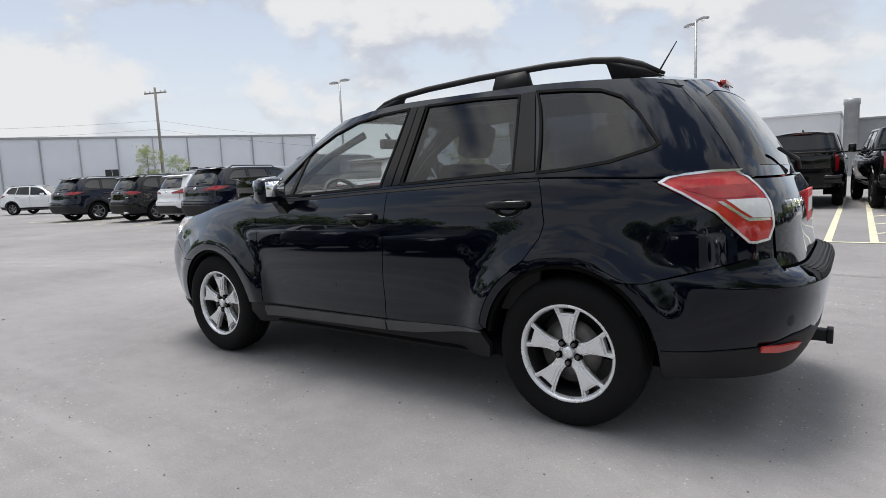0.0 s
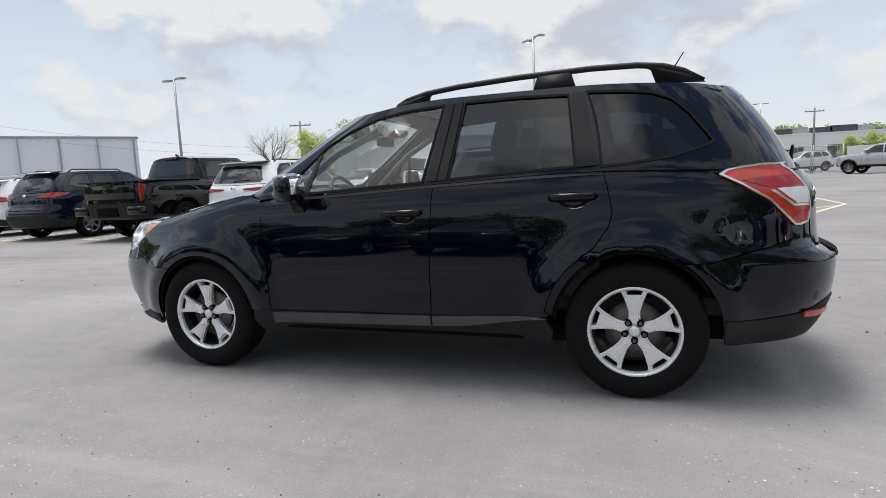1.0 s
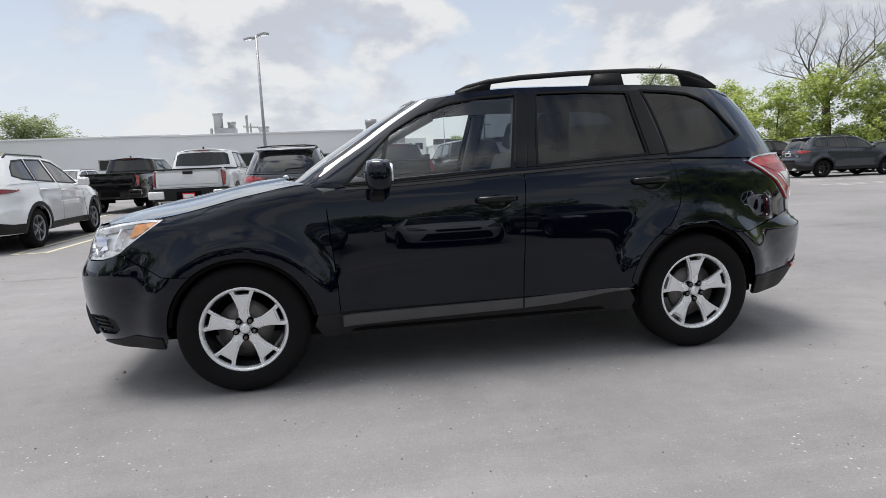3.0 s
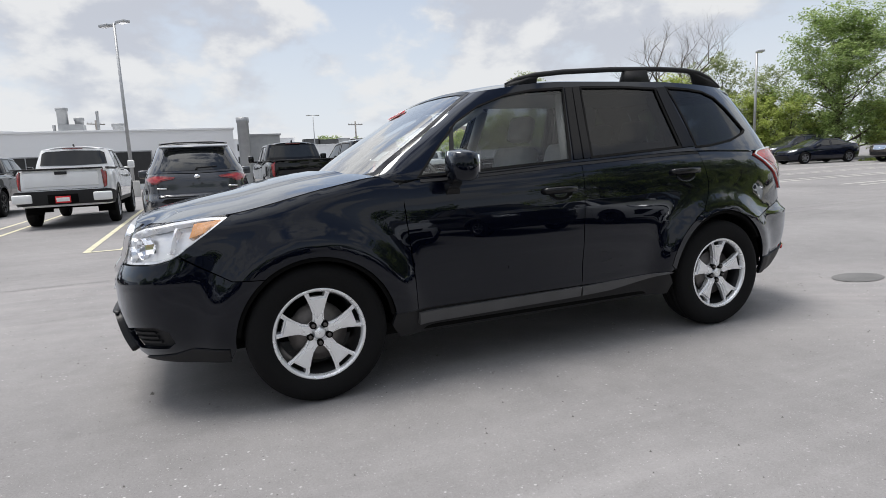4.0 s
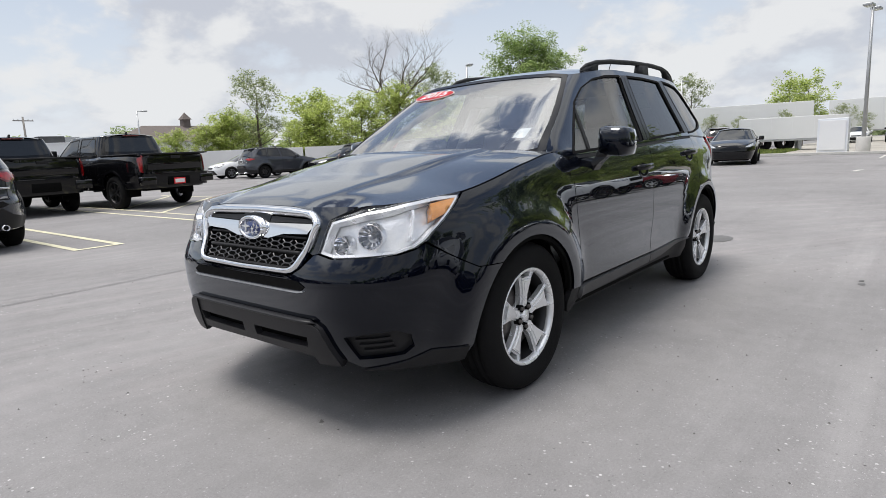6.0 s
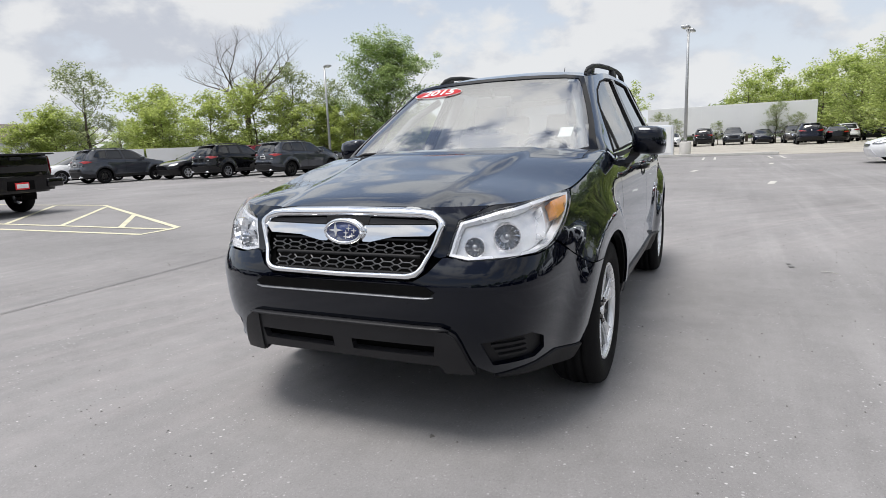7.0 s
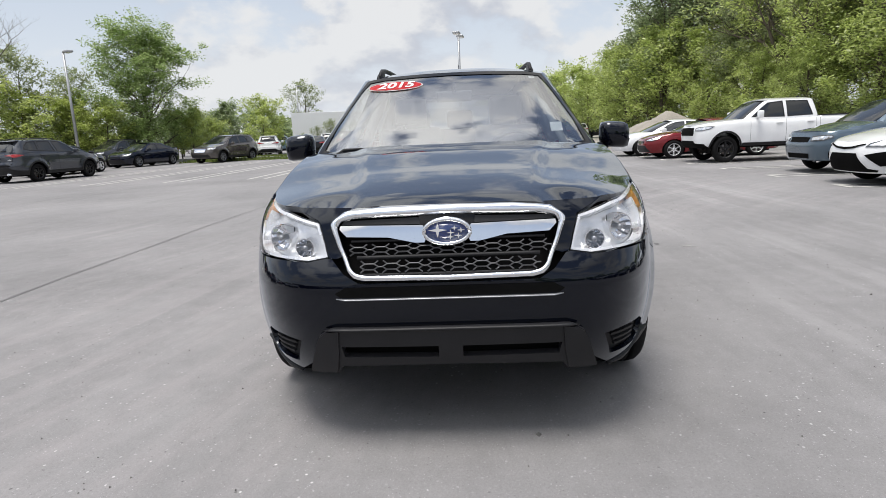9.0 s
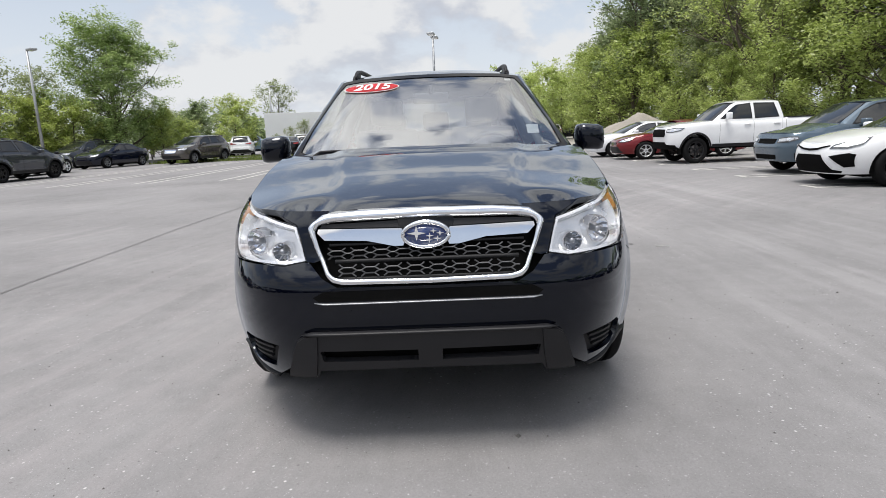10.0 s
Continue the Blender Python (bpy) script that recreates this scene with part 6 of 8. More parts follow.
    for x, z0, z1 in f.doors:
        strip = L([("x", x + 0.004, z0), ("x", x + 0.004, z1), ("x", x - 0.004, z1), ("x", x - 0.004, z0)])
        skin("door_seam", lo.off(0.0015), [strip], BLACKHOLE, car, 0.2, 0, "LR", 0, outward=mid)
    gy, gz0, gz1 = f.gate
    strip = L([("r", gy, gz0), ("r", gy, gz1), ("r", gy - 0.008, gz1), ("r", gy - 0.008, gz0 + 0.008), ("r", 0.0, gz0 + 0.008), ("r", 0.0, gz0)])
    skin("gate_seam", lo.off(0.002), [strip], BLACKHOLE, car, 0.2, 0, "W", 0, outward=mid)
    for x, z in f.handles:
        for sgn in (1, -1):
            y = lo(lo.s_x(x, z), z)[1]
            part("door_handle", boxes((x - 0.11, x + 0.11, sgn * (y + 0.018) - 0.014, sgn * (y + 0.018) + 0.014, z - 0.016, z + 0.016), bevel=0.01), body_paint, car)
    mx, my, mz = f.mirror
    for sgn in (1, -1):
        bm = boxes((mx - 0.07, mx + 0.09, my + 0.05, my + 0.23, mz - 0.08, mz + 0.08 + (0.06 if f.kind == "pickup" else 0)), bevel=0.035)
        box(bm, mx - 0.03, mx + 0.05, my - 0.06, my + 0.09, mz - 0.08, mz - 0.03, bevel=0.015)
        for v in bm.verts:
            v.co.y *= sgn
        if sgn < 0:
            bmesh.ops.reverse_faces(bm, faces=bm.faces)
        part("door_mirror", bm, body_paint, car)
    px, pz = f.plate
    if plate is not None:
        part("licence_plate", boxes((px - 0.012, px + 0.02, -0.15, 0.15, pz - 0.075, pz + 0.075), bevel=0.004), plate, car)
        part("plate_print", boxes((px - 0.0145, px, -0.13, 0.13, pz - 0.045, pz + 0.045), bevel=0.001), WHITE if plate is RED else PLASTIC, car)
    if f.kind == "suv":
        part("spoiler", prism([(-1.62, 1.60), (-1.66, 1.625), (-1.93, 1.585), (-1.95, 1.565), (-1.80, 1.565)], -0.55, 0.55, 0.01), spoiler_mat or body_paint, car)
        part("rear_wiper", tube(bmesh.new(), [(-2.13, 0.0, 1.18), (-2.10, 0.0, 1.21), (-2.09, -0.33, 1.225)], [0.02, 0.015, 0.01]), PLASTIC, car)
        part("badge", prism([(0.05 * math.cos(k * math.pi / 8), 1.06 + 0.035 * math.sin(k * math.pi / 8)) for k in range(16)], -2.21, -2.19, 0, "yz"), CHROME, car)
        if rails:
            for sgn in (1, -1):
                part("roof_rail", tube(bmesh.new(), [(0.0, sgn * 0.55, 1.585), (-0.1, sgn * 0.55, 1.65), (-1.4, sgn * 0.55, 1.655), (-1.52, sgn * 0.55, 1.59)], 0.017, 6), ALLOYBLACK, car)
    if rear == "hex":
        recess = [("r", 0.0, 0.99), ("r", 0.27, 0.99), ("r", 0.34, 0.95), ("r", 0.42, 0.84), ("r", 0.385, 0.79), ("r", 0.0, 0.785)]
        skin("plate_recess", lo.off(0.004), [L(recess)], body_paint, car, step, 0.010, "W", 0, outward=mid)
        skin("bumper_ledge", lo.off(0.006), [L([("r", 0.0, 0.765), ("r", 0.60, 0.765), ("r", 0.64, 0.735), ("r", 0.0, 0.730)])], body_paint, car, step, 0.008, "W", 0, outward=mid)
        skin("bumper_insert", lo.off(0.016), [L([("r", 0.0, 0.70), ("r", 0.52, 0.70), ("r", 0.58, 0.655), ("r", 0.50, 0.62), ("r", 0.0, 0.62)])], GLOSS, car, step, 0.01, "W", 0, outward=mid)
        for sgn in (1, -1):
            part("exhaust_tip", lathe([(0.030, -2.20), (0.034, -2.33), (0.040, -2.335), (0.040, -2.20)], 18, "x"), CHROME, car).location = (0, sgn * 0.50, 0.345)
            part("lettering_bar", boxes((-2.226, -2.205, sgn * 0.56 - 0.075, sgn * 0.56 + 0.075, 0.865, 0.89), bevel=0.003), CHROME, car)
        for x in (-0.35, -1.15):
            part("cross_bar", tube(bmesh.new(), [(x, -0.55, 1.66), (x, -0.3, 1.685), (x, 0.3, 1.685), (x, 0.55, 1.66)], 0.016, 6), ALLOYBLACK, car)
        for dy in (-0.07, 0.07):
            part("plate_bolt", boxes((-2.225, -2.20, dy - 0.012, dy + 0.012, 0.93, 0.955), bevel=0.004), ALLOYBLACK, car)
    if f.kind == "pickup":
        for sgn in (1, -1):
            part("bumper_end", boxes((-3.205, -3.02, min(sgn * 0.60, sgn * 0.985), max(sgn * 0.60, sgn * 0.985), 0.60, 0.80), bevel=0.035), body_paint, car)
        part("tailgate_panel", boxes((-3.098, -3.06, -0.74, 0.74, 0.95, 1.27), bevel=0.012), body_paint, car)
        part("number_board", boxes((-3.19, -3.10, -0.30, 0.30, 0.57, 0.78), bevel=0.015), BLACKHOLE, car)
        part("high_brake_light", boxes((-1.235, -1.205, -0.22, 0.22, 1.855, 1.88), bevel=0.004), TAILRED, car)
        part("roof_aerial", prism([(-1.02, 1.93), (-0.90, 1.93), (-1.0, 1.985), (-1.03, 1.985)], -0.018, 0.018), ALLOYBLACK, car)
        part("tailgate_cap", boxes((-3.13, -3.03, -0.84, 0.84, 1.325, 1.365), bevel=0.012), PLASTIC, car)
        part("tailgate_handle", boxes((-3.13, -3.09, -0.12, 0.12, 1.22, 1.29), bevel=0.008), PLASTIC, car)
        for sgn in (1, -1):
            part("bed_rail", boxes((-3.05, -1.3, sgn * 0.93 - 0.04, sgn * 0.93 + 0.04, 1.335, 1.365), bevel=0.012), PLASTIC, car)
    return car


WHITEPAINT = paint("paint_white", (0.80, 0.81, 0.82), 0.25)
GREYPAINT = paint("paint_dark_grey", (0.055, 0.06, 0.072), 0.25, 0.4)
NAVY = paint("paint_navy", (0.005, 0.0075, 0.018), 0.2, 0.1)
BLACKPAINT = paint("paint_black", (0.004, 0.004, 0.005), 0.15)
MIDGREY = paint("paint_warm_grey", (0.10, 0.09, 0.085), 0.25, 0.5)
SLATE = paint("paint_slate_blue", (0.09, 0.125, 0.16), 0.25, 0.3)
MAROON = paint("paint_maroon", (0.16, 0.012, 0.016), 0.2, 0.2)
BLUEPAINT = paint("paint_blue", (0.02, 0.035, 0.15), 0.2, 0.2)
PALEBLUE = paint("paint_pale_blue", (0.28, 0.40, 0.52), 0.3)
SILVER = paint("paint_silver", (0.45, 0.46, 0.47), 0.25, 0.6)


# ---- build: the black car and its stickers ----
hero()
year_sticker()

# ---- ground ----
def asphalt():
    m = bpy.data.materials.new("sun_bleached_asphalt")
    m.use_nodes = True
    nt = m.node_tree
    b = nt.nodes["Principled BSDF"]
    tc = nt.nodes.new("ShaderNodeTexCoord")

    def noise_(scale, detail=4.0, rough=0.55, vec=None):
        n = nt.nodes.new("ShaderNodeTexNoise")
        n.inputs["Scale"].default_value, n.inputs["Detail"].default_value, n.inputs["Roughness"].default_value = scale, detail, rough
        nt.links.new(vec or tc.outputs["Object"], n.inputs["Vector"])
        return n.outputs["Fac"]

    def calc(op, a_, b_, clamp=False):
        n = nt.nodes.new("ShaderNodeMath")
        n.operation, n.use_clamp = op, clamp
        for k, v in enumerate((a_, b_)):
            if isinstance(v, (int, float)):
                n.inputs[k].default_value = v
            else:
                nt.links.new(v, n.inputs[k])
        return n.outputs[0]

    def span(v, lo_, hi_):
        n = nt.nodes.new("ShaderNodeMapRange")
        n.interpolation_type = "SMOOTHSTEP"
        n.inputs["From Min"].default_value, n.inputs["From Max"].default_value = lo_, hi_
        nt.links.new(v, n.inputs["Value"])
        return n.outputs[0]

    # dust swept along the curves that tyres take round the car park
    shift = nt.nodes.new("ShaderNodeVectorMath")
    shift.operation = "SUBTRACT"
    shift.inputs[1].default_value = (5.0, 17.0, 0.0)
    nt.links.new(tc.outputs["Object"], shift.inputs[0])
    length = nt.nodes.new("ShaderNodeVectorMath")
    length.operation = "LENGTH"
    nt.links.new(shift.outputs[0], length.inputs[0])
    wob = calc("MULTIPLY", noise_(0.07, 2.0), 5.0)
    radius = calc("ADD", length.outputs["Value"], wob)
    ring = nt.nodes.new("ShaderNodeCombineXYZ")
    nt.links.new(radius, ring.inputs[0])
    tracks = noise_(3.4, 6.0, 0.65, ring.outputs[0])
    tracks = calc("ADD", calc("MULTIPLY", tracks, 0.75), calc("MULTIPLY", noise_(4.0, 6.0, 0.7), 0.25))
    patch = span(noise_(0.16, 3.0), 0.42, 0.62)
    streak = calc("MULTIPLY", span(tracks, 0.44, 0.62), patch)
    # straight sweeps along the lane beside the car
    lane = nt.nodes.new("ShaderNodeMapping")
    lane.inputs["Scale"].default_value = (0.13, 2.2, 1.0)
    lane.inputs["Rotation"].default_value = (0.0, 0.0, radians(5))
    nt.links.new(tc.outputs["Object"], lane.inputs["Vector"])
    sweeps = span(noise_(1.0, 7.0, 0.68, lane.outputs[0]), 0.44, 0.70)
    apart = nt.nodes.new("ShaderNodeSeparateXYZ")
    nt.links.new(tc.outputs["Object"], apart.inputs[0])
    side = calc("ADD", apart.outputs[1], calc("MULTIPLY", calc("SUBTRACT", noise_(0.3, 3.0), 0.5), 3.0))
    where = calc("MULTIPLY", span(side, 0.9, 2.4), calc("SUBTRACT", 1.0, span(side, 4.2, 6.0)))
    broad = noise_(0.35, 5.0, 0.6)
    grain = noise_(95.0, 5.0, 0.72)
    grit = noise_(240.0, 3.0, 0.7)
    v = calc("ADD", calc("MULTIPLY", broad, 0.19), 0.12)
    v = calc("ADD", v, calc("MULTIPLY", streak, 0.035))
    v = calc("ADD", v, calc("MULTIPLY", calc("MULTIPLY", sweeps, where), 0.048))
    # darker damp-looking bands where wheels have rubbed the dust off
    rubbed = span(noise_(0.9, 5.0, 0.6, lane.outputs[0]), 0.52, 0.66)
    v = calc("SUBTRACT", v, calc("MULTIPLY", rubbed, 0.014))
    mottle = noise_(6.0, 7.0, 0.74)
    v = calc("ADD", v, calc("MULTIPLY", calc("SUBTRACT", mottle, 0.5), 0.085))
    v = calc("ADD", v, calc("MULTIPLY", calc("SUBTRACT", grain, 0.5), 0.13))
    v = calc("ADD", v, calc("MULTIPLY", calc("SUBTRACT", grit, 0.5), 0.10))

    def cells(scale, lo_, hi_):
        """Grains of one size, a few of them picked out at random."""
        n = nt.nodes.new("ShaderNodeTexVoronoi")
        n.inputs["Scale"].default_value = scale
        nt.links.new(tc.outputs["Object"], n.inputs["Vector"])
        pick = nt.nodes.new("ShaderNodeSeparateColor")
        nt.links.new(n.outputs["Color"], pick.inputs[0])
        near_ = calc("SUBTRACT", 1.0, span(n.outputs["Distance"], 0.18, 0.42))
        return calc("MULTIPLY", near_, span(pick.outputs[0], lo_, hi_)), pick.outputs[1]

    where_chips = span(noise_(1.1, 4.0, 0.65), 0.46, 0.62)
    chips, kind_ = cells(58.0, 0.88, 0.92)
    v = calc("ADD", v, calc("MULTIPLY", calc("MULTIPLY", chips, calc("SUBTRACT", kind_, 0.28)), calc("ADD", calc("MULTIPLY", where_chips, 0.42), 0.12)))
    fine_, kind2 = cells(170.0, 0.86, 0.90)
    v = calc("ADD", v, calc("MULTIPLY", calc("MULTIPLY", fine_, calc("SUBTRACT", kind2, 0.35)), 0.34))
    spots = span(noise_(9.0, 2.0), 0.74, 0.80)
    v = calc("MAXIMUM", calc("SUBTRACT", v, calc("MULTIPLY", spots, 0.05)), 0.035)
    col = nt.nodes.new("ShaderNodeCombineColor")
    nt.links.new(calc("MULTIPLY", v, calc("ADD", calc("MULTIPLY", streak, 0.03), 1.025)), col.inputs[0])
    nt.links.new(v, col.inputs[1])
    nt.links.new(calc("MULTIPLY", v, 1.01), col.inputs[2])
    nt.links.new(col.outputs[0], b.inputs["Base Color"])
    b.inputs["Roughness"].default_value = 0.85
    b.inputs["Specular IOR Level"].default_value = 0.3
    bp = nt.nodes.new("ShaderNodeBump")
    bp.inputs["Strength"].default_value, bp.inputs["Distance"].default_value = 0.4, 0.004
    nt.links.new(calc("ADD", grain, calc("MULTIPLY", grit, 0.6)), bp.inputs["Height"])
    nt.links.new(bp.outputs[0], b.inputs["Normal"])
    return m


ASPHALT = asphalt()
PATCHED = mat("tar_seam", (0.12, 0.12, 0.12), 0.8, vary=0.35, scale=3, bump=0.3, detail=80)
YELLOW = mat("faded_yellow_paint", (0.58, 0.55, 0.38), 0.8, vary=0.25, scale=4, bump=0.2, detail=60, dark=(0.42, 0.405, 0.32))
WHITELINE = mat("faded_white_paint", (0.5, 0.49, 0.45), 0.8, vary=0.25, scale=4, bump=0.2, detail=60, dark=(0.33, 0.33, 0.32))
CONCRETE = mat("pale_concrete", (0.5, 0.49, 0.47), 0.85, vary=0.18, scale=2, bump=0.2, detail=40)
GRAVEL = mat("sandy_gravel", (0.35, 0.33, 0.295), 0.95, vary=0.3, scale=0.6, bump=0.8, detail=20)
SAND = mat("heaped_sand", (0.29, 0.265, 0.23), 0.95, vary=0.25, scale=1.2, bump=0.8, detail=14)
LITTER = mat("small_stones", (0.12, 0.115, 0.11), 0.9, vary=0.5, scale=30)
bm = from_lists([(-700, -700, 0), (700, -700, 0), (700, 700, 0), (-700, 700, 0)], [(0, 1, 2, 3)])
tagged(part("ground", bm, ASPHALT, smooth=False), "sun-bleached grey asphalt with dusty tyre sweeps", "ground", kind="structure")
bm = boxes((-110, -30.5, -7.5, 90, -0.05, 0.012))
tagged(part("gravel_lot", bm, GRAVEL, smooth=False), "sandy gravel ground beyond the kerb", "gravel", kind="structure")


def strip(points, width, z=0.005):
    bm = bmesh.new()
    for (x0, y0), (x1, y1) in zip(points, points[1:]):
        d = Vector((x1 - x0, y1 - y0)).normalized() * width / 2
        n = Vector((-d.y, d.x))
        a, b = Vector((x0, y0)) - d * 0.98, Vector((x1, y1)) + d * 0.98
        z += 0.0004
        q = [bm.verts.new((*p, z)) for p in (a - n, b - n, b + n, a + n)]
        bm.faces.new(q)
    return bm


def marking(points, material, label, width=0.10):
    tagged(part("bay_marking", strip(points, width), material, smooth=False), label, "road marking", kind="structure")


# hairpin bay lines of both rows
for k, (a, b) in enumerate(((3.47, 2.96), (0.69, 0.13), (-2.05, -2.6), (6.2, 5.68), (8.9, 8.4), (11.6, 11.1), (14.4, 13.9), (17.1, 16.6), (19.8, 19.3), (22.5, 22.0), (25.2, 24.7))):
    marking([(a, -17.5), (a, -6.68), (b, -6.68), (b, -17.5)], YELLOW, "faded yellow hairpin bay line")
marking([(-2.62, -6.70), (-2.82, -6.78), (-5.85, -12.8), (-5.85, -18.0)], YELLOW, "faded yellow border of a hatched corner")
for y0, x1, y1 in ((-7.9, -4.2, -9.6), (-9.5, -5.5, -12.3), (-11.2, -5.7, -14.6), (-13.4, -5.7, -17.2)):
    marking([(-2.62, y0), (x1, y1)], YELLOW, "faded yellow hatching bar")
for k in range(8):
    x = -6.0 - 2.45 * k
    marking([(x, 15.0), (x, 6.5), (x - 0.45, 6.5), (x - 0.45, 15.0)], WHITELINE, "faded pale hairpin bay line")
for y in (-6.6, -9.4, -12.2, -15.0):
    marking([(-32.0, y), (-14.6, y)], WHITELINE, "faded pale bay line", 0.12)
    marking([(-32.0, y - 0.55), (-14.6, y - 0.55)], WHITELINE, "faded pale bay line", 0.12)
for y in (0.6, 3.4):
    marking([(-25.6, y), (-28.5, y)], WHITELINE, "faded pale bay line")
    marking([(-25.6, y + 0.5), (-28.5, y + 0.5)], WHITELINE, "faded pale bay line")
for x, y in ((-11.2, -20.6), (-16.5, 0.55), (-11.1, 2.4), (-11.4, -21.5), (-20.5, 3.0)):
    marking([(x, y), (x - 0.7, y + 0.1)], WHITELINE, "short worn paint mark", 0.14)
rng = random.Random(4)
seam = [(20 - 1.5 * k, -3.75 + 0.10 * math.sin(k * 0.7) + 0.04 * rng.uniform(-1, 1)) for k in range(40)]
tagged(part("asphalt_joint", strip(seam, 0.014, 0.003), PATCHED, smooth=False), "dark tar joint between two asphalt lanes", "joint", kind="structure")
bm = bmesh.new()
bmesh.ops.create_circle(bm, cap_ends=True, radius=0.2, segments=28)
ob = tagged(part("oil_stain", bm, PATCHED, smooth=False), "dark round oil stain on the asphalt", "stain", kind="structure")
ob.location = (-3.40, 0.46, 0.004)
ob.scale = (1.25, 0.8, 1)
for x, y, r, sx in ((-1.67, 1.94, 0.024, 1.6), (-1.79, 1.93, 0.018, 1.8)):
    bm = bmesh.new()
    bmesh.ops.create_circle(bm, cap_ends=True, radius=r, segments=14)
    for v in bm.verts:
        v.co *= 1 + 0.3 * noise.noise(v.co * 40)
    ob = tagged(part("oil_stain", bm, PATCHED, smooth=False), "small dark oil stain on the asphalt", "stain", kind="structure")
    ob.location, ob.scale = (x, y, 0.004), (sx, 1, 1)
twig = tagged(part("twig", tube(bmesh.new(), [(-1.46, 2.13, 0.012), (-1.45, 2.19, 0.016), (-1.42, 2.25, 0.01)], [0.003, 0.004, 0.002], 6), WHITELINE), "small pale dry twig lying on the asphalt", "twig")
# loose grit
verts, faces = [], []
for _ in range(1500):
    r = 6.5 * math.sqrt(rng.random())
    a = rng.uniform(0, 2 * math.pi)
    x, y = 1.2 + r * math.cos(a), 1.2 + r * math.sin(a)
    s = rng.uniform(0.002, 0.006) * (2.4 if rng.random() < 0.03 else 1)
    n = len(verts)
    verts += [(x + s, y, 0), (x - s * 0.6, y + s, 0), (x - s * 0.7, y - s * 0.9, 0), (x, y, s * 1.1)]
    faces += [(n, n + 1, n + 3), (n + 1, n + 2, n + 3), (n + 2, n, n + 3)]
me = bpy.data.meshes.new("loose_grit")
me.from_pydata(verts, [], faces)
me.materials.append(LITTER)
tagged(new("loose_grit", me), "scattered small stones on the asphalt", "grit", kind="stuff")

# kerbs and perimeter wall
def kerb(x0, y0, x1, y1):
    d = math.hypot(x1 - x0, y1 - y0)
    ob = part("kerb", boxes((0, d, -0.09, 0.09, 0, 0.14), bevel=0.02), CONCRETE, smooth=False)
    ob.matrix_world = pose(x0, y0, 0, 0, 0, math.degrees(math.atan2(y1 - y0, x1 - x0)))
    tagged(ob, "pale concrete kerb", "kerb", kind="structure")


kerb(-30.4, -7.4, -30.4, 4.0)
kerb(-42.0, -26.0, -33.4, -7.4)
WALLPAINT = mat("white_wall_paint", (0.72, 0.72, 0.72), 0.8, vary=0.06, scale=0.6, bump=0.05)
for x0, y0, x1, y1 in ((-13.8, -42.5, -24.5, -34.5), (-24.6, -34.4, -32.0, -29.0)):
    d = math.hypot(x1 - x0, y1 - y0)
    ob = part("wall_perimeter", boxes((0, d, -0.12, 0.12, 0, 1.75), bevel=0.01), WALLPAINT, smooth=False)
    ob.matrix_world = pose(x0, y0, 0, 0, 0, math.degrees(math.atan2(y1 - y0, x1 - x0)))
    tagged(ob, "low white painted perimeter wall", "wall", kind="structure")

# ---- buildings ----
CLAD = mat("pale_metal_cladding", (0.72, 0.745, 0.79), 0.6, vary=0.06, scale=0.4, bump=0.05)
OFFWHITE = mat("off_white_render", (0.76, 0.77, 0.785), 0.85, vary=0.05, scale=0.3, bump=0.05)
BROWNROOF = mat("brown_shingle", (0.13, 0.11, 0.10), 0.9, vary=0.2, scale=3, bump=0.3)
DARKDOOR = mat("dark_opening", (0.02, 0.02, 0.022), 0.3, vary=0.2, scale=3)
DARKMETAL = mat("dark_painted_metal", (0.06, 0.062, 0.066), 0.55, 0.2, vary=0.2, scale=2)
ROOFMETAL = mat("roof_metal", (0.34, 0.35, 0.36), 0.5, 0.5, vary=0.15, scale=2)


def slab_house(name, label, x0, x1, y0, y1, h, material, windows=(), face=None, cap=True):
    """A flat-roofed block with parapet, doors and windows on its face towards +y."""
    b = tagged(new(name), label, "building")
    part("wall", boxes((x0, x1, y0, y1, 0, h)), material, b, smooth=False)
    if cap:
        part("parapet", boxes((x0 - 0.1, x1 + 0.1, y0 - 0.1, y1 + 0.1, h, h + 0.14), bevel=0.02), material, b, smooth=False)
    for xa, xb, za, zb in windows:
        w = part("window", boxes((xa, xb, y1 - 0.05, y1 + 0.03, za, zb)), DARKDOOR, b, smooth=False)
        part("window_frame", boxes((xa - 0.08, xa, y1, y1 + 0.06, za, zb), (xb, xb + 0.08, y1, y1 + 0.06, za, zb), (xa - 0.08, xb + 0.08, y1, y1 + 0.06, zb, zb + 0.08), ((xa + xb) / 2 - 0.03, (xa + xb) / 2 + 0.03, y1 + 0.031, y1 + 0.06, za, zb)), ROOFMETAL, w, smooth=False)
    return b


show = slab_house("service_building", "long white flat-roofed service building with dark door openings", -1.2, 14.0, -70, -44.8, 4.15, OFFWHITE, ((4.6, 9.2, 0.4, 2.7), (0.9, 2.4, 1.4, 2.4), (11.5, 13.2, 0.2, 2.5)))
slab_house("workshop_wing", "long white single-storey workshop wing", 14.0, 29.0, -72, -50.0, 4.55, OFFWHITE, ((16.5, 20.5, 1.9, 2.7),))
for x, y, r, h in ((10.3, -47.6, 0.36, 6.1), (9.3, -47.8, 0.30, 5.4), (8.1, -47.9, 0.10, 5.9), (10.9, -47.6, 0.1, 4.9), (6.8, -48.0, 0.40, 4.95)):
    bm = lathe([(r, 4.33), (r, h - 0.25), (r * 1.15, h - 0.2), (r * 1.15, h), (r * 0.2, h + 0.03)], 18, "z")
    ob = tagged(part("roof_flue", bm, ROOFMETAL), "grey metal ventilation stack on the flat roof", "chimney")
    ob.location = (x, y, 0)
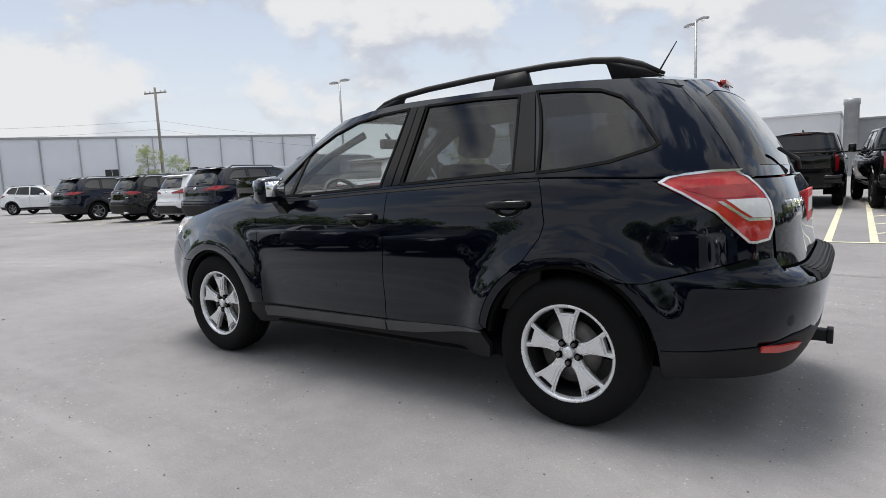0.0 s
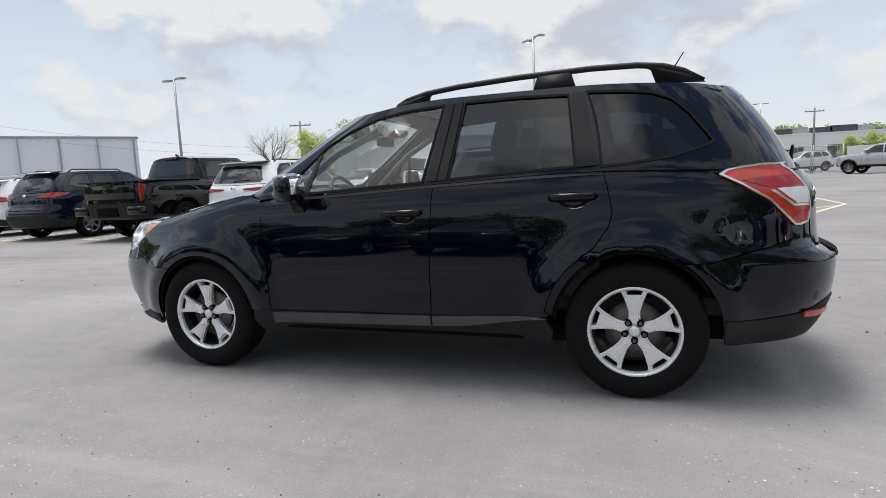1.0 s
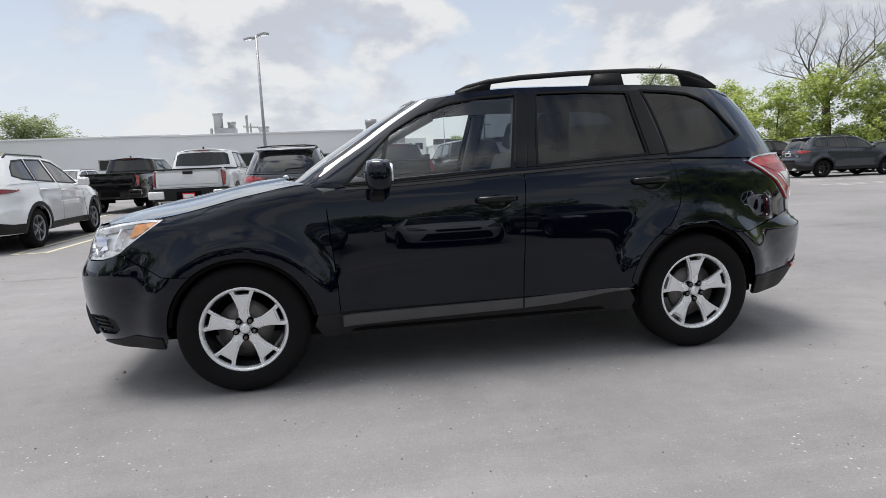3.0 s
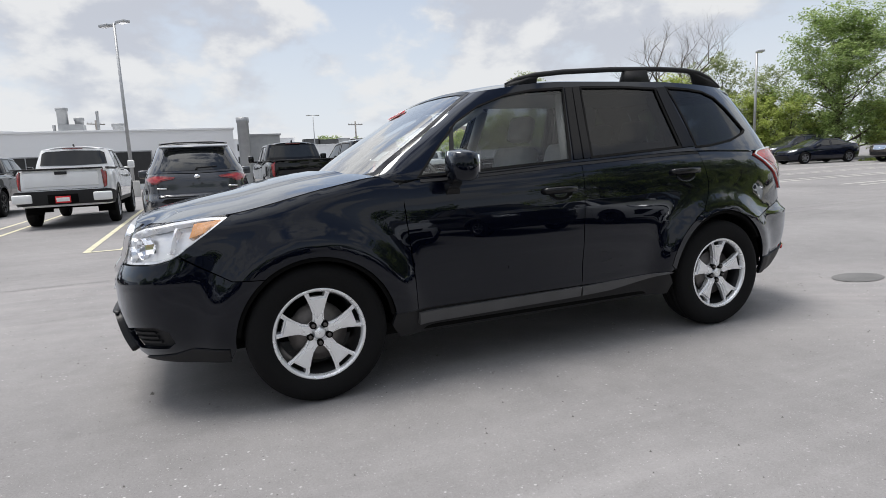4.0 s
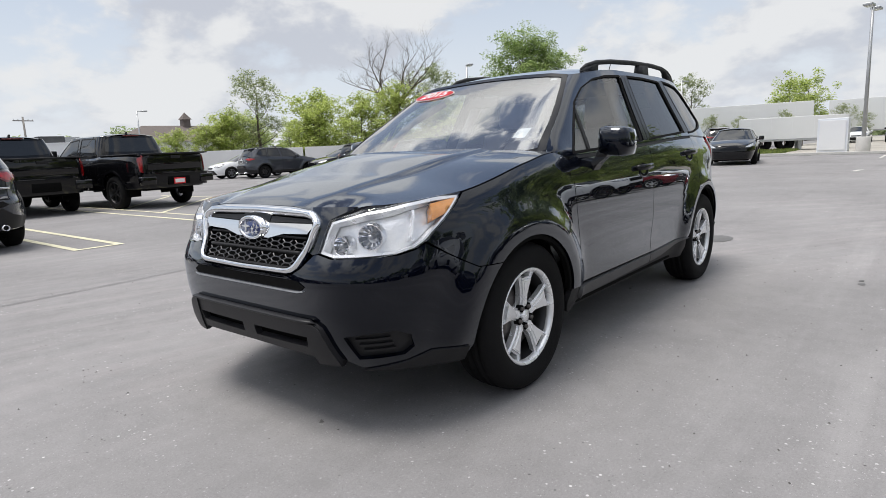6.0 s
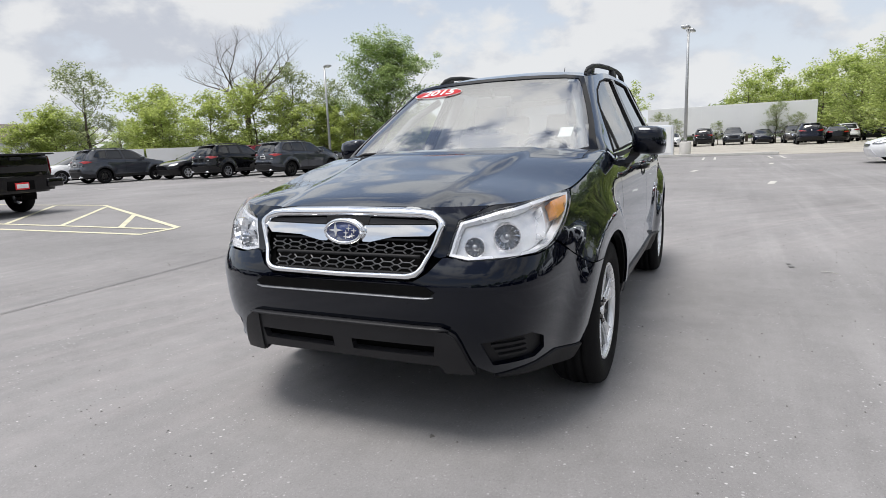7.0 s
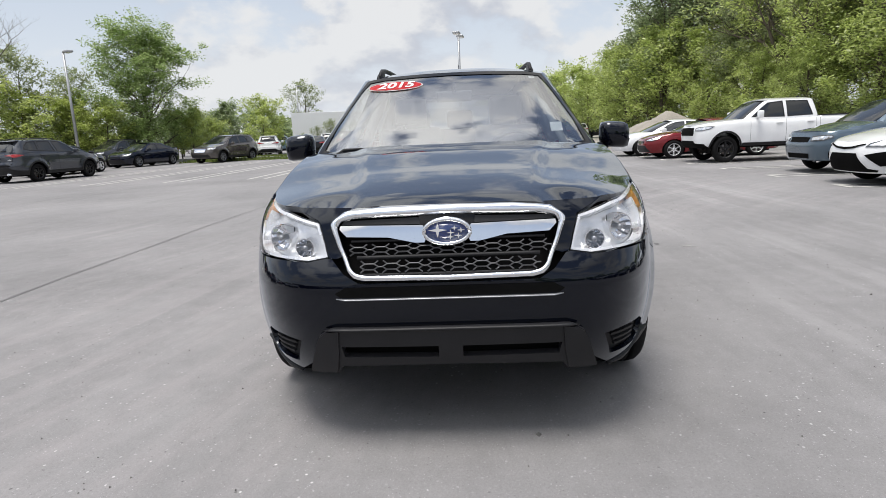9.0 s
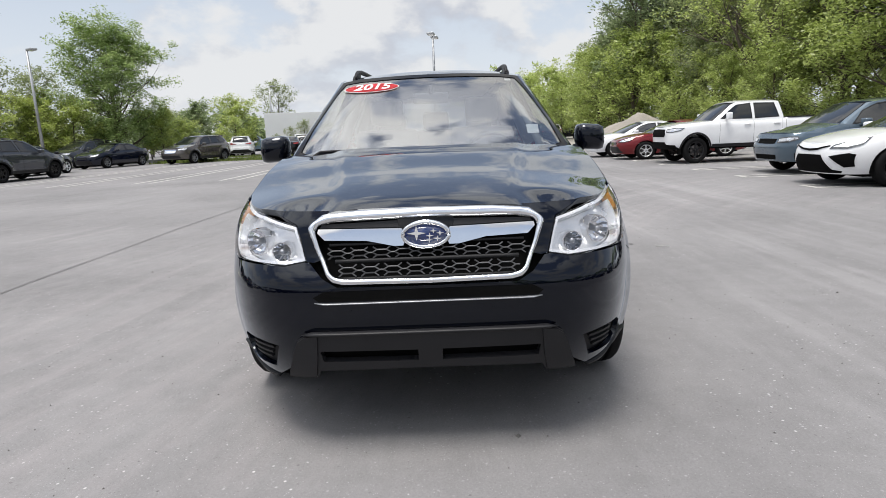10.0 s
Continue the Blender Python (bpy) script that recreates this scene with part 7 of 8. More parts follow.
ob = tagged(part("roof_unit", boxes((9.0, 10.6, -48.6, -47.2, 4.3, 4.9), bevel=0.03), ROOFMETAL, smooth=False), "pale box-shaped ventilation unit on the roof", "roof unit")
duct = tagged(part("exhaust_duct", lathe([(0.42, 0.0), (0.42, 4.5), (0.46, 4.55), (0.46, 4.9), (0.1, 4.95)], 20, "z"), ROOFMETAL), "tall round grey duct at the building corner", "duct")
duct.location = (-1.85, -43.4, 0)
slab_house("annex", "grey metal annex beside the duct", -4.6, -2.2, -50, -44.5, 3.6, ROOFMETAL)
OFFICEWIN = [(x, x + 1.3, z, z + 1.1) for z in (2.0, 4.1) for x in np.arange(-14.3, -5, 1.9).tolist()]
slab_house("office_block", "pale two-storey office block with rows of windows", -15.0, -4.0, -125, -104.0, 6.0, OFFWHITE, OFFICEWIN)
slab_house("flat_store", "low pale store with wide dark openings and roof units", -33.0, -15.2, -114, -96.0, 4.4, OFFWHITE, ((-31.5, -28.6, 0.9, 2.7), (-28.0, -25.6, 0.9, 2.7), (-22.5, -21.0, 1.6, 2.6)))
for k in range(6):
    w = 1.0 + 0.35 * ((k * 5) % 3)
    ob = part("roof_unit", boxes((-w, w, -0.8, 0.8, 0.0, 0.85 + 0.15 * (k % 2)), bevel=0.03), DARKMETAL if k % 3 else ROOFMETAL, smooth=False)
    tagged(ob, "dark box-shaped ventilation unit on the flat roof", "roof unit", "roof units").location = (-30.6 + 2.75 * k, -98.2, 4.53)
# far house with hipped roof and cupola
far = tagged(new("far_house"), "far brown-roofed house with a small cupola", "house")
part("wall", boxes((-58.0, -37.0, -100, -90.5, 0, 4.2)), OFFWHITE, far, smooth=False)
bm = from_lists([(-59, -101, 4.2), (-36, -101, 4.2), (-36, -89.5, 4.2), (-59, -89.5, 4.2), (-55, -95.2, 6.9), (-40, -95.2, 6.9)], [(0, 1, 5, 4), (1, 2, 5), (2, 3, 4, 5), (3, 0, 4), (3, 2, 1, 0)])
roof = part("roof", bm, BROWNROOF, far, smooth=False)
part("cupola", boxes((-47.8, -46.6, -95.8, -94.6, 6.6, 7.9)), BROWNROOF, roof, smooth=False)
bm = from_lists([(-48, -96, 7.9), (-46.4, -96, 7.9), (-46.4, -94.4, 7.9), (-48, -94.4, 7.9), (-47.2, -95.2, 9.1)], [(0, 1, 4), (1, 2, 4), (2, 3, 4), (3, 0, 4), (3, 2, 1, 0)])
part("cupola_cap", bm, BROWNROOF, roof, smooth=False)
# warehouse
ware = tagged(new("warehouse"), "long pale blue-grey metal warehouse with downpipes", "building")
p0, p1 = Vector((82.0, -8.0)), Vector((56.0, -51.5))
d = p1 - p0
m = pose(p0.x, p0.y, 0, 0, 0, math.degrees(math.atan2(d.y, d.x)))
wlen = d.length
bm = boxes((-20, wlen, 0, 30, 0, 7.0), m=m)
part("wall", bm, CLAD, ware, smooth=False)
part("parapet", boxes((-20.1, wlen + 0.1, -0.12, 30, 7.0, 7.25), m=m), ROOFMETAL, ware, smooth=False)
for k in range(14):
    x = 1.5 + 3.75 * k
    part("downpipe", boxes((x - 0.07, x + 0.07, -0.14, -0.01, 0.2, 7.0), m=m), ROOFMETAL if k % 2 else STEEL, ware, smooth=False)
for k in range(13):
    x = 0.6 + 3.8 * k
    part("cladding_joint", boxes((x - 0.02, x + 0.02, -0.03, 0.0, 0.2, 7.0), m=m), CLAD, ware, smooth=False)
for x in (9.5, 27.0, 35.5, 43.0):
    w = part("window", boxes((x - 0.7, x + 0.7, -0.05, 0.0, 2.5, 3.5), m=m), DARKDOOR, ware, smooth=False)
    part("window_frame", boxes((x - 0.75, x - 0.7, -0.08, 0, 2.5, 3.5), (x + 0.7, x + 0.75, -0.08, 0, 2.5, 3.5), (x - 0.02, x + 0.02, -0.08, -0.051, 2.5, 3.5), (x - 0.75, x + 0.75, -0.08, 0, 3.5, 3.56), m=m), OFFWHITE, w, smooth=False)
low_ = slab_house("low_shed", "low pale flat-roofed shed before the warehouse", 38.0, 62.0, -33.0, -27.5, 2.4, CLAD)

# wire gate beside the white wall
WIRE = mat("galvanised_wire", (0.45, 0.46, 0.47), 0.5, 0.5, vary=0.1, scale=6)


def wire_gate(x0, y0, x1, y1, h=1.85):
    g_ = tagged(new("wire_gate"), "galvanised chain-link gate beside the white wall", "gate", "wire gates")
    n = math.hypot(x1 - x0, y1 - y0)
    for x in (0.0, n):
        part("post", tube(bmesh.new(), [(x, 0, 0), (x, 0, h + 0.1)], 0.035, 8), WIRE, g_)
    for z in (0.12, h):
        part("rail", tube(bmesh.new(), [(0, 0, z), (n, 0, z)], 0.022, 6), WIRE, g_)
    bm = bmesh.new()
    for k in range(int((n + h) / 0.12)):
        for way in (1, -1):
            a = -h + 0.12 * k
            lo_, hi_ = max(0.0, a), min(n, a + h)
            if hi_ - lo_ > 0.05:
                p, q = (lo_, lo_ - a), (hi_, hi_ - a)
                if way < 0:
                    p, q = (n - p[0], p[1]), (n - q[0], q[1])
                tube(bm, [(p[0], 0, p[1]), (q[0], 0, q[1])], 0.006, 3, caps=False)
    tagged(part("wire_mesh", bm, WIRE, g_, smooth=False), kind="stuff")
    g_.matrix_world = pose(x0, y0, 0, 0, 0, math.degrees(math.atan2(y1 - y0, x1 - x0)))


wire_gate(-13.6, -42.7, -12.0, -43.4)
wire_gate(-11.9, -43.5, -9.6, -44.4)

# trailers behind the trees
TRAILERWHITE = mat("white_trailer_skin", (0.74, 0.75, 0.76), 0.4, vary=0.05, scale=0.6)


def trailer(x0, y0, x1, y1, base, h, label):
    d = Vector((x1 - x0, y1 - y0))
    t_ = tagged(new("box_trailer"), label, "trailer")
    n = d.length
    part("box_body", boxes((0, n, -1.25, 1.25, base, h), bevel=0.03), TRAILERWHITE, t_, smooth=False)
    part("lower_rail", boxes((0, n, -1.27, 1.27, base - 0.12, base)), STEEL, t_, smooth=False)
    for k in range(int(n / 1.2)):
        part("panel_joint", boxes((0.6 + 1.2 * k, 0.63 + 1.2 * k, -1.262, 1.262, base + 0.05, h - 0.05)), OFFWHITE, t_, smooth=False)
    for x in (1.4, 2.7):
        for sy in (-1, 1):
            part("wheel", lathe([(0.2, -0.14), (0.5, -0.14), (0.5, 0.14), (0.2, 0.14)], 20), RUBBER, t_).location = (x, sy * 0.95, 0.5)
    part("landing_leg", boxes((n - 2.6, n - 2.4, -0.9, -0.7, 0, base), (n - 2.6, n - 2.4, 0.7, 0.9, 0, base)), STEEL, t_, smooth=False)
    t_.matrix_world = pose(x0, y0, 0, 0, 0, math.degrees(math.atan2(d.y, d.x)))
    return t_


trailer(-67.0, -6.0, -66.0, 9.8, 1.1, 4.05, "long white box trailer parked beyond the gravel lot")
trailer(-55.1, -17.6, -57.6, -6.3, 1.1, 3.75, "white box trailer standing behind parked cars")
tr = trailer(-41.0, -8.2, -42.6, -2.4, 0.75, 2.15, "pale grey box body with lettering bars")
GREYPRINT = mat("grey_print", (0.3, 0.31, 0.33), 0.5, vary=0.1, scale=3)
for k in range(4):
    part("lettering_bar", boxes((0.35 + 0.85 * k, 0.95 + 0.85 * k, 1.252, 1.262, 1.45, 1.95)), WHITE, tr, smooth=False)
part("lettering_bar", boxes((0.35, 2.1, 1.252, 1.262, 0.95, 1.15)), NAVY, tr, smooth=False)
part("lettering_bar", boxes((2.3, 3.1, 1.252, 1.262, 0.9, 1.2)), BLUEPAINT, tr, smooth=False)
part("panel_field", boxes((0.2, 5.6, 1.2505, 1.256, 1.35, 2.1)), GREYPRINT, tr, smooth=False)

# ---- lamp posts, poles and wires ----
def lamp_post(x, y, h, arms, turn, label="tall grey steel car-park lamp post on a concrete foot"):
    post = tagged(new("street_lamp"), label, "street lamp", "car park lamps")
    part("foot", lathe([(0.30, 0.0), (0.30, 0.75), (0.27, 0.8), (0.05, 0.8)], 20, "z"), CONCRETE, post)
    part("pole", tube(bmesh.new(), [(0, 0, 0.8), (0, 0, h)], [0.095, 0.06], 10), STEEL, post)
    for k in range(arms):
        g = turn + 180 * k
        m_ = pose(0, 0, h, 0, 0, g)
        part("arm", boxes((0.0, 0.45, -0.03, 0.03, -0.08, -0.02), m=m_), STEEL, post, smooth=False)
        part("lamp_head", boxes((0.35, 0.98, -0.19, 0.19, -0.10, 0.02), bevel=0.03, m=m_), STEEL, post)
        part("lamp_glass", boxes((0.42, 0.92, -0.14, 0.14, -0.115, -0.098), m=m_), WHITEPL, post, smooth=False)
    post.location = (x, y, 0)


lamp_post(4.7, -29.9, 8.4, 2, -51)
lamp_post(25.7, -25.5, 7.6, 2, -14)
lamp_post(-31.1, -23.8, 6.85, 1, 55)
lamp_post(-31.4, -0.45, 6.75, 2, 172)
lamp_post(-15.9, -90.0, 8.8, 2, 0)
lamp_post(-24.5, -61.3, 6.4, 1, 160)
lamp_post(-63.0, -19.2, 7.1, 1, 160)
WOODPOLE = mat("weathered_pole", (0.24, 0.225, 0.21), 0.9, vary=0.25, scale=3, bump=0.3)


def pole(x, y, h, turn):
    p = tagged(new("utility_pole"), "weathered wooden utility pole with a crossarm", "utility pole", "utility poles")
    part("shaft", tube(bmesh.new(), [(0, 0, 0), (0, 0, h)], [0.17, 0.11], 8), WOODPOLE, p)
    m_ = pose(0, 0, h - 0.5, 0, 0, turn)
    part("crossarm", boxes((-1.2, 1.2, -0.06, 0.06, -0.06, 0.06), m=m_), WOODPOLE, p, smooth=False)
    for dx in (-1.1, -0.6, 0.6, 1.1):
        part("insulator", boxes((dx - 0.05, dx + 0.05, -0.05, 0.05, 0.06, 0.22), m=m_), WHITEPL, p, smooth=False)
    p.location = (x, y, 0)
    return Vector((x, y, h - 0.4))


CABLE = mat("black_cable", (0.02, 0.02, 0.02), 0.6, vary=0.2, scale=5)
tops = [pole(75.0, 2.0, 10.6, 20), pole(51.3, -27.6, 10.4, 20), pole(36.2, -55.6, 7.9, 20), pole(13.0, -86.0, 8.2, 40), pole(-22.0, -88.0, 7.6, 10)]
for a, b in zip(tops, tops[1:3]):
    for dx, dz in ((0, -2.6), (0, -3.4)):
        pts = []
        for k in range(13):
            t_ = k / 12
            q = a.lerp(b, t_) + Vector((dx * 0.4, dx * 0.8, dz - 1.1 * 4 * t_ * (1 - t_) * 0.6))
            pts.append(q)
        tagged(part("overhead_cable", tube(bmesh.new(), pts, 0.008, 5), CABLE), "thin black overhead cable between poles", "cable", "overhead cables")

# grey utility cabinet beside the lamp
cab = tagged(new("utility_cabinet"), "pale grey metal utility cabinet by the kerb", "cabinet")
part("cabinet_body", boxes((-32.5, -31.7, -2.4, -1.1, 0.05, 1.75), bevel=0.03), CLAD, cab, smooth=False)
part("cabinet_door", boxes((-31.69, -31.66, -2.3, -1.2, 0.2, 1.65), bevel=0.01), OFFWHITE, cab, smooth=False)
# sand heap
bm = bmesh.new()
bmesh.ops.create_grid(bm, x_segments=48, y_segments=48, size=1)
for v in bm.verts:
    r = v.co.length
    hgt = max(0.0, 1 - r) ** 0.66
    v.co = Vector((v.co.x * 3.2, v.co.y * 3.0, 1.85 * hgt * (1 + 0.25 * noise.noise(v.co * 2.2)) + 0.06 * noise.noise(v.co * 14) * hgt - 0.02))
ob = tagged(part("sand_heap", bm, SAND), "heap of pale sand and gravel", "heap")
ob.location = (-29.0, 10.6, 0)


# ---- trees ----
def foliage(name, a, b, c):
    """Leaf colour that varies from leaf to leaf, partly letting light through."""
    m = bpy.data.materials.new(name)
    m.use_nodes = True
    nt = m.node_tree
    nt.nodes.remove(nt.nodes["Principled BSDF"])
    geo, ramp = nt.nodes.new("ShaderNodeNewGeometry"), nt.nodes.new("ShaderNodeValToRGB")
    ramp.color_ramp.elements[0].color, ramp.color_ramp.elements[1].color = (*a, 1), (*c, 1)
    e = ramp.color_ramp.elements.new(0.55)
    e.color = (*b, 1)
    nt.links.new(geo.outputs["Random Per Island"], ramp.inputs["Fac"])
    dif, tra, mix = (nt.nodes.new(k) for k in ("ShaderNodeBsdfDiffuse", "ShaderNodeBsdfTranslucent", "ShaderNodeMixShader"))
    nt.links.new(ramp.outputs[0], dif.inputs[0])
    nt.links.new(ramp.outputs[0], tra.inputs[0])
    mix.inputs[0].default_value = 0.60
    nt.links.new(dif.outputs[0], mix.inputs[1])
    nt.links.new(tra.outputs[0], mix.inputs[2])
    sheen, coat_ = nt.nodes.new("ShaderNodeBsdfGlossy"), nt.nodes.new("ShaderNodeMixShader")
    sheen.inputs["Roughness"].default_value = 0.42
    coat_.inputs[0].default_value = 0.055
    nt.links.new(mix.outputs[0], coat_.inputs[1])
    nt.links.new(sheen.outputs[0], coat_.inputs[2])
    nt.links.new(coat_.outputs[0], nt.nodes["Material Output"].inputs[0])
    return m


LEAF = foliage("fresh_leaves", (0.15, 0.22, 0.06), (0.31, 0.42, 0.14), (0.46, 0.56, 0.22))
LEAFDARK = foliage("deep_leaves", (0.14, 0.19, 0.08), (0.32, 0.40, 0.19), (0.49, 0.56, 0.31))
LEAFLIME = foliage("yellow_green_leaves", (0.23, 0.29, 0.075), (0.45, 0.54, 0.155), (0.62, 0.69, 0.26))
LEAFPALE = foliage("pale_leaves", (0.17, 0.22, 0.09), (0.31, 0.36, 0.17), (0.46, 0.50, 0.27))
LEAFYOUNG = foliage("young_shrub_leaves", (0.245, 0.30, 0.075), (0.47, 0.55, 0.15), (0.64, 0.71, 0.25))
BARK = mat("grey_brown_bark", (0.11, 0.09, 0.07), 0.9, vary=0.35, scale=4, bump=0.5, detail=30)


def limbs(bm, rnd, start, way, length, radius, depth, tips, spread=0.6, rise=0.12, sides=6):
    pts, rads = [start], [radius]
    p, d = Vector(start), Vector(way).normalized()
    n = 4 if depth else 2
    for k in range(n):
        d = (d + Vector((rnd.uniform(-1, 1), rnd.uniform(-1, 1), rnd.uniform(-0.6, 1) + rise)) * 0.22).normalized()
        p = p + d * length / n
        pts.append(p.copy())
        rads.append(radius * (1 - 0.55 * (k + 1) / n))
        if depth and k >= 1:
            side = Vector((rnd.uniform(-1, 1), rnd.uniform(-1, 1), rnd.uniform(-0.2, 0.7))).normalized()
            limbs(bm, rnd, p.copy(), d * (1 - spread) + side * spread, length * rnd.uniform(0.5, 0.72), rads[-1] * 0.62, depth - 1, tips, spread, rise, 4 if depth > 1 else 3)
    tube(bm, pts, rads, sides, caps=False)
    tips.append(p.copy())


def leaves(rnd_np, centres, radii, count, size, flat=0.75):
    """Many small bent leaves in clumps, as one mesh."""
    verts, faces = [], []
    c = np.repeat(np.array(centres), count, 0)
    r = np.repeat(np.array(radii), count)
    n = len(c)
    u = rnd_np.normal(size=(n, 3))
    u /= np.linalg.norm(u, axis=1, keepdims=True)
    rad = r * rnd_np.random(n) ** 0.45
    p = c + u * rad[:, None] * (1, 1, flat)
    a = rnd_np.normal(size=(n, 3)) * (1, 1, 0.45)
    a /= np.linalg.norm(a, axis=1, keepdims=True)
    b = np.cross(a, rnd_np.normal(size=(n, 3)) * 0.55 + (0, 0, 1))
    b /= np.linalg.norm(b, axis=1, keepdims=True) + 1e-9
    s = size * rnd_np.uniform(0.6, 1.3, n)[:, None]
    q = np.stack([p - a * s, p + b * s * 0.45, p + a * s, p - b * s * 0.45], 1).reshape(-1, 3)
    me = bpy.data.meshes.new("crown")
    me.vertices.add(len(q))
    me.vertices.foreach_set("co", q.ravel())
    me.loops.add(4 * n)
    me.loops.foreach_set("vertex_index", np.arange(4 * n))
    me.polygons.add(n)
    me.polygons.foreach_set("loop_start", np.arange(0, 4 * n, 4))
    me.polygons.foreach_set("loop_total", np.full(n, 4))
    me.update(calc_edges=True)
    return me


def tree(seed, height, crown_r, label, leaf, limbs_=24, count=45, size=0.13, clump_r=0.55, lean=(0, 0), name="tree", low=0.2, upright=0.7, depth=2):
    """Leader with limbs on all sides, each forking; leaves hang in clumps round the tips."""
    rnd, rnp = random.Random(seed), np.random.default_rng(seed)
    t_ = tagged(new(name), label, "tree" if name == "tree" else "bush")
    bm, tips = bmesh.new(), []
    axis = [Vector((lean[0] * v + 0.02 * height * rnd.uniform(-1, 1) * v, lean[1] * v + 0.02 * height * rnd.uniform(-1, 1) * v, height * v - 0.05)) for v in (0, 0.15, 0.3, 0.45, 0.6, 0.75, 0.88)]
    thick = [height * k for k in (0.022, 0.018, 0.015, 0.012, 0.009, 0.006, 0.003)]
    tube(bm, axis, thick, 9)
    for k in range(limbs_):
        v = low + (0.86 - low) * ((k + rnd.random()) / limbs_) ** 1.15
        spot = v / 0.15
        i_ = min(5, int(spot))
        p = axis[i_].lerp(axis[i_ + 1], min(1.0, spot - i_))
        g = 2.4 * k + rnd.uniform(-0.5, 0.5)
        reach = crown_r * (0.45 + 0.55 * math.sin(math.pi * min(1.0, max(0.0, (v - low) / (1.0 - low) * 0.85 + 0.18)))) * rnd.uniform(0.6, 1.1)
        limbs(bm, rnd, p, (math.cos(g), math.sin(g), upright * (0.25 + 1.1 * v) * rnd.uniform(0.5, 1.4)), reach * 0.85, max(0.015, height * 0.0075 * (1.1 - v)), depth, tips)
    tips += axis[4:]
    part("trunk", bm, BARK, t_)
    cents = [tuple(p) for p in tips if p.z > 0.1]
    rads = [clump_r * rnd.uniform(0.55, 1.3) for _ in cents]
    me = leaves(rnp, cents, rads, count, size)
    me.materials.append(leaf)
    ob = new("crown", me)
    ob.parent = t_
    return t_


def twigs(bm, rnd, p, d, length, radius, depth):
    """A limb that forks into ever finer twigs."""
    pts, rads, q = [p], [radius], Vector(p)
    for k in range(3):
        d = (d + Vector((rnd.uniform(-1, 1), rnd.uniform(-1, 1), rnd.uniform(-0.5, 0.8))) * 0.20).normalized()
        q = q + d * length / 3
        pts.append(q.copy())
        rads.append(radius * (1 - 0.4 * (k + 1) / 3))
        if depth and k < 2 and rnd.random() < 0.75:
            side = Vector((rnd.uniform(-1, 1), rnd.uniform(-1, 1), rnd.uniform(-0.1, 0.6))).normalized()
            twigs(bm, rnd, q.copy(), (d * 0.6 + side * 0.7).normalized(), length * rnd.uniform(0.5, 0.7), rads[-1] * 0.55, depth - 1)
    tube(bm, pts, rads, 5 if depth > 1 else 3, caps=False)
    if depth:
        for _ in range(2):
            side = Vector((rnd.uniform(-1, 1), rnd.uniform(-1, 1), rnd.uniform(-0.2, 0.6))).normalized()
            twigs(bm, rnd, q.copy(), (d * 0.8 + side * 0.55).normalized(), length * rnd.uniform(0.6, 0.8), rads[-1] * 0.75, depth - 1)


def bare_tree(seed, height, label):
    rnd = random.Random(seed)
    t_ = tagged(new("bare_tree"), label, "tree")
    bm = bmesh.new()
    tube(bm, [(0, 0, -0.05), (0.1, 0, height * 0.2), (0, 0.1, height * 0.42)], [height * 0.03, height * 0.024, height * 0.02], 9)
    for g, out in ((0.2, 0.75), (1.5, 0.5), (2.9, 0.8), (4.3, 0.45), (5.4, 0.65)):
        twigs(bm, rnd, Vector((0, 0.1 if g > 3 else 0, height * 0.40)), Vector((math.cos(g) * out, math.sin(g) * out, 0.8)).normalized(), height * 0.24, height * 0.013, 5)
    part("trunk", bm, BARK, t_)
    return t_


oak = tree(3, 10.2, 4.1, "tall broadleaf tree with an open fresh green crown", LEAF, 46, 88, 0.10, 0.66, low=0.05, upright=0.9)
oak.matrix_world = pose(-37.2, -22.6, 0, 0, 0, 20) @ Matrix.Diagonal((0.89, 0.89, 0.83, 1))
deadwood = bare_tree(11, 10.6, "bare leafless tree with spreading grey limbs")
deadwood.matrix_world = pose(-31.6, -31.6, 0, 0, 0, 100) @ Matrix.Diagonal((1.0, 1.0, 0.96, 1))
shrub = tree(5, 5.4, 2.6, "dense yellow-green shrub along the wall", LEAFYOUNG, 20, 36, 0.115, 0.52, name="bush", low=0.03)
shrub.matrix_world = pose(-30.4, -29.8, 0, 0, 0, 0)
wispy = tree(8, 7.4, 2.6, "pale green thin-leaved tree behind the wall", LEAFPALE, 16, 26, 0.10, 0.45, low=0.25)
wispy.matrix_world = pose(-25.6, -41.6, 0, 0, 0, 0)
maple = tree(14, 5.0, 2.4, "round dark green tree", LEAFDARK, 18, 40, 0.13, 0.5, low=0.15)
maple.matrix_world = pose(-50.5, -22.8, 0, 0, 0, 0) @ Matrix.Diagonal((0.8, 0.8, 0.8, 1))


def again(ob, x, y, s=1.0, turn=0.0, sz=None, sx=None):
    return copy_thing(ob, pose(x, y, 0, 0, 0, turn) @ Matrix.Diagonal((s * (sx or 1), s * (sx or 1), s * (sz or 1), 1)))


for x, y, s, g in ((-23.3, -42.0, 0.8, 30), (-28.0, -37.4, 1.0, 80), (-26.9, -35.4, 0.85, 140), (-29.0, -32.8, 0.92, 200), (-32.4, -28.0, 0.85, 250), (-33.9, -25.9, 0.72, 310), (-35.6, -26.5, 0.8, 20), (-38.6, -20.2, 0.62, 60), (-20.0, -45.0, 0.58, 100), (-34.6, -24.0, 0.7, 170), (-40.6, -19.5, 0.5, 210), (-17.0, -48.0, 0.45, 300)):
    again(shrub, x, y, s, g)
for x, y, s, g in ((-33.8, -28.9, 0.95, 40), (-35.3, -26.6, 0.8, 130), (-68.0, -19.7, 1.0, 10)):
    again(wispy, x, y, s, g)
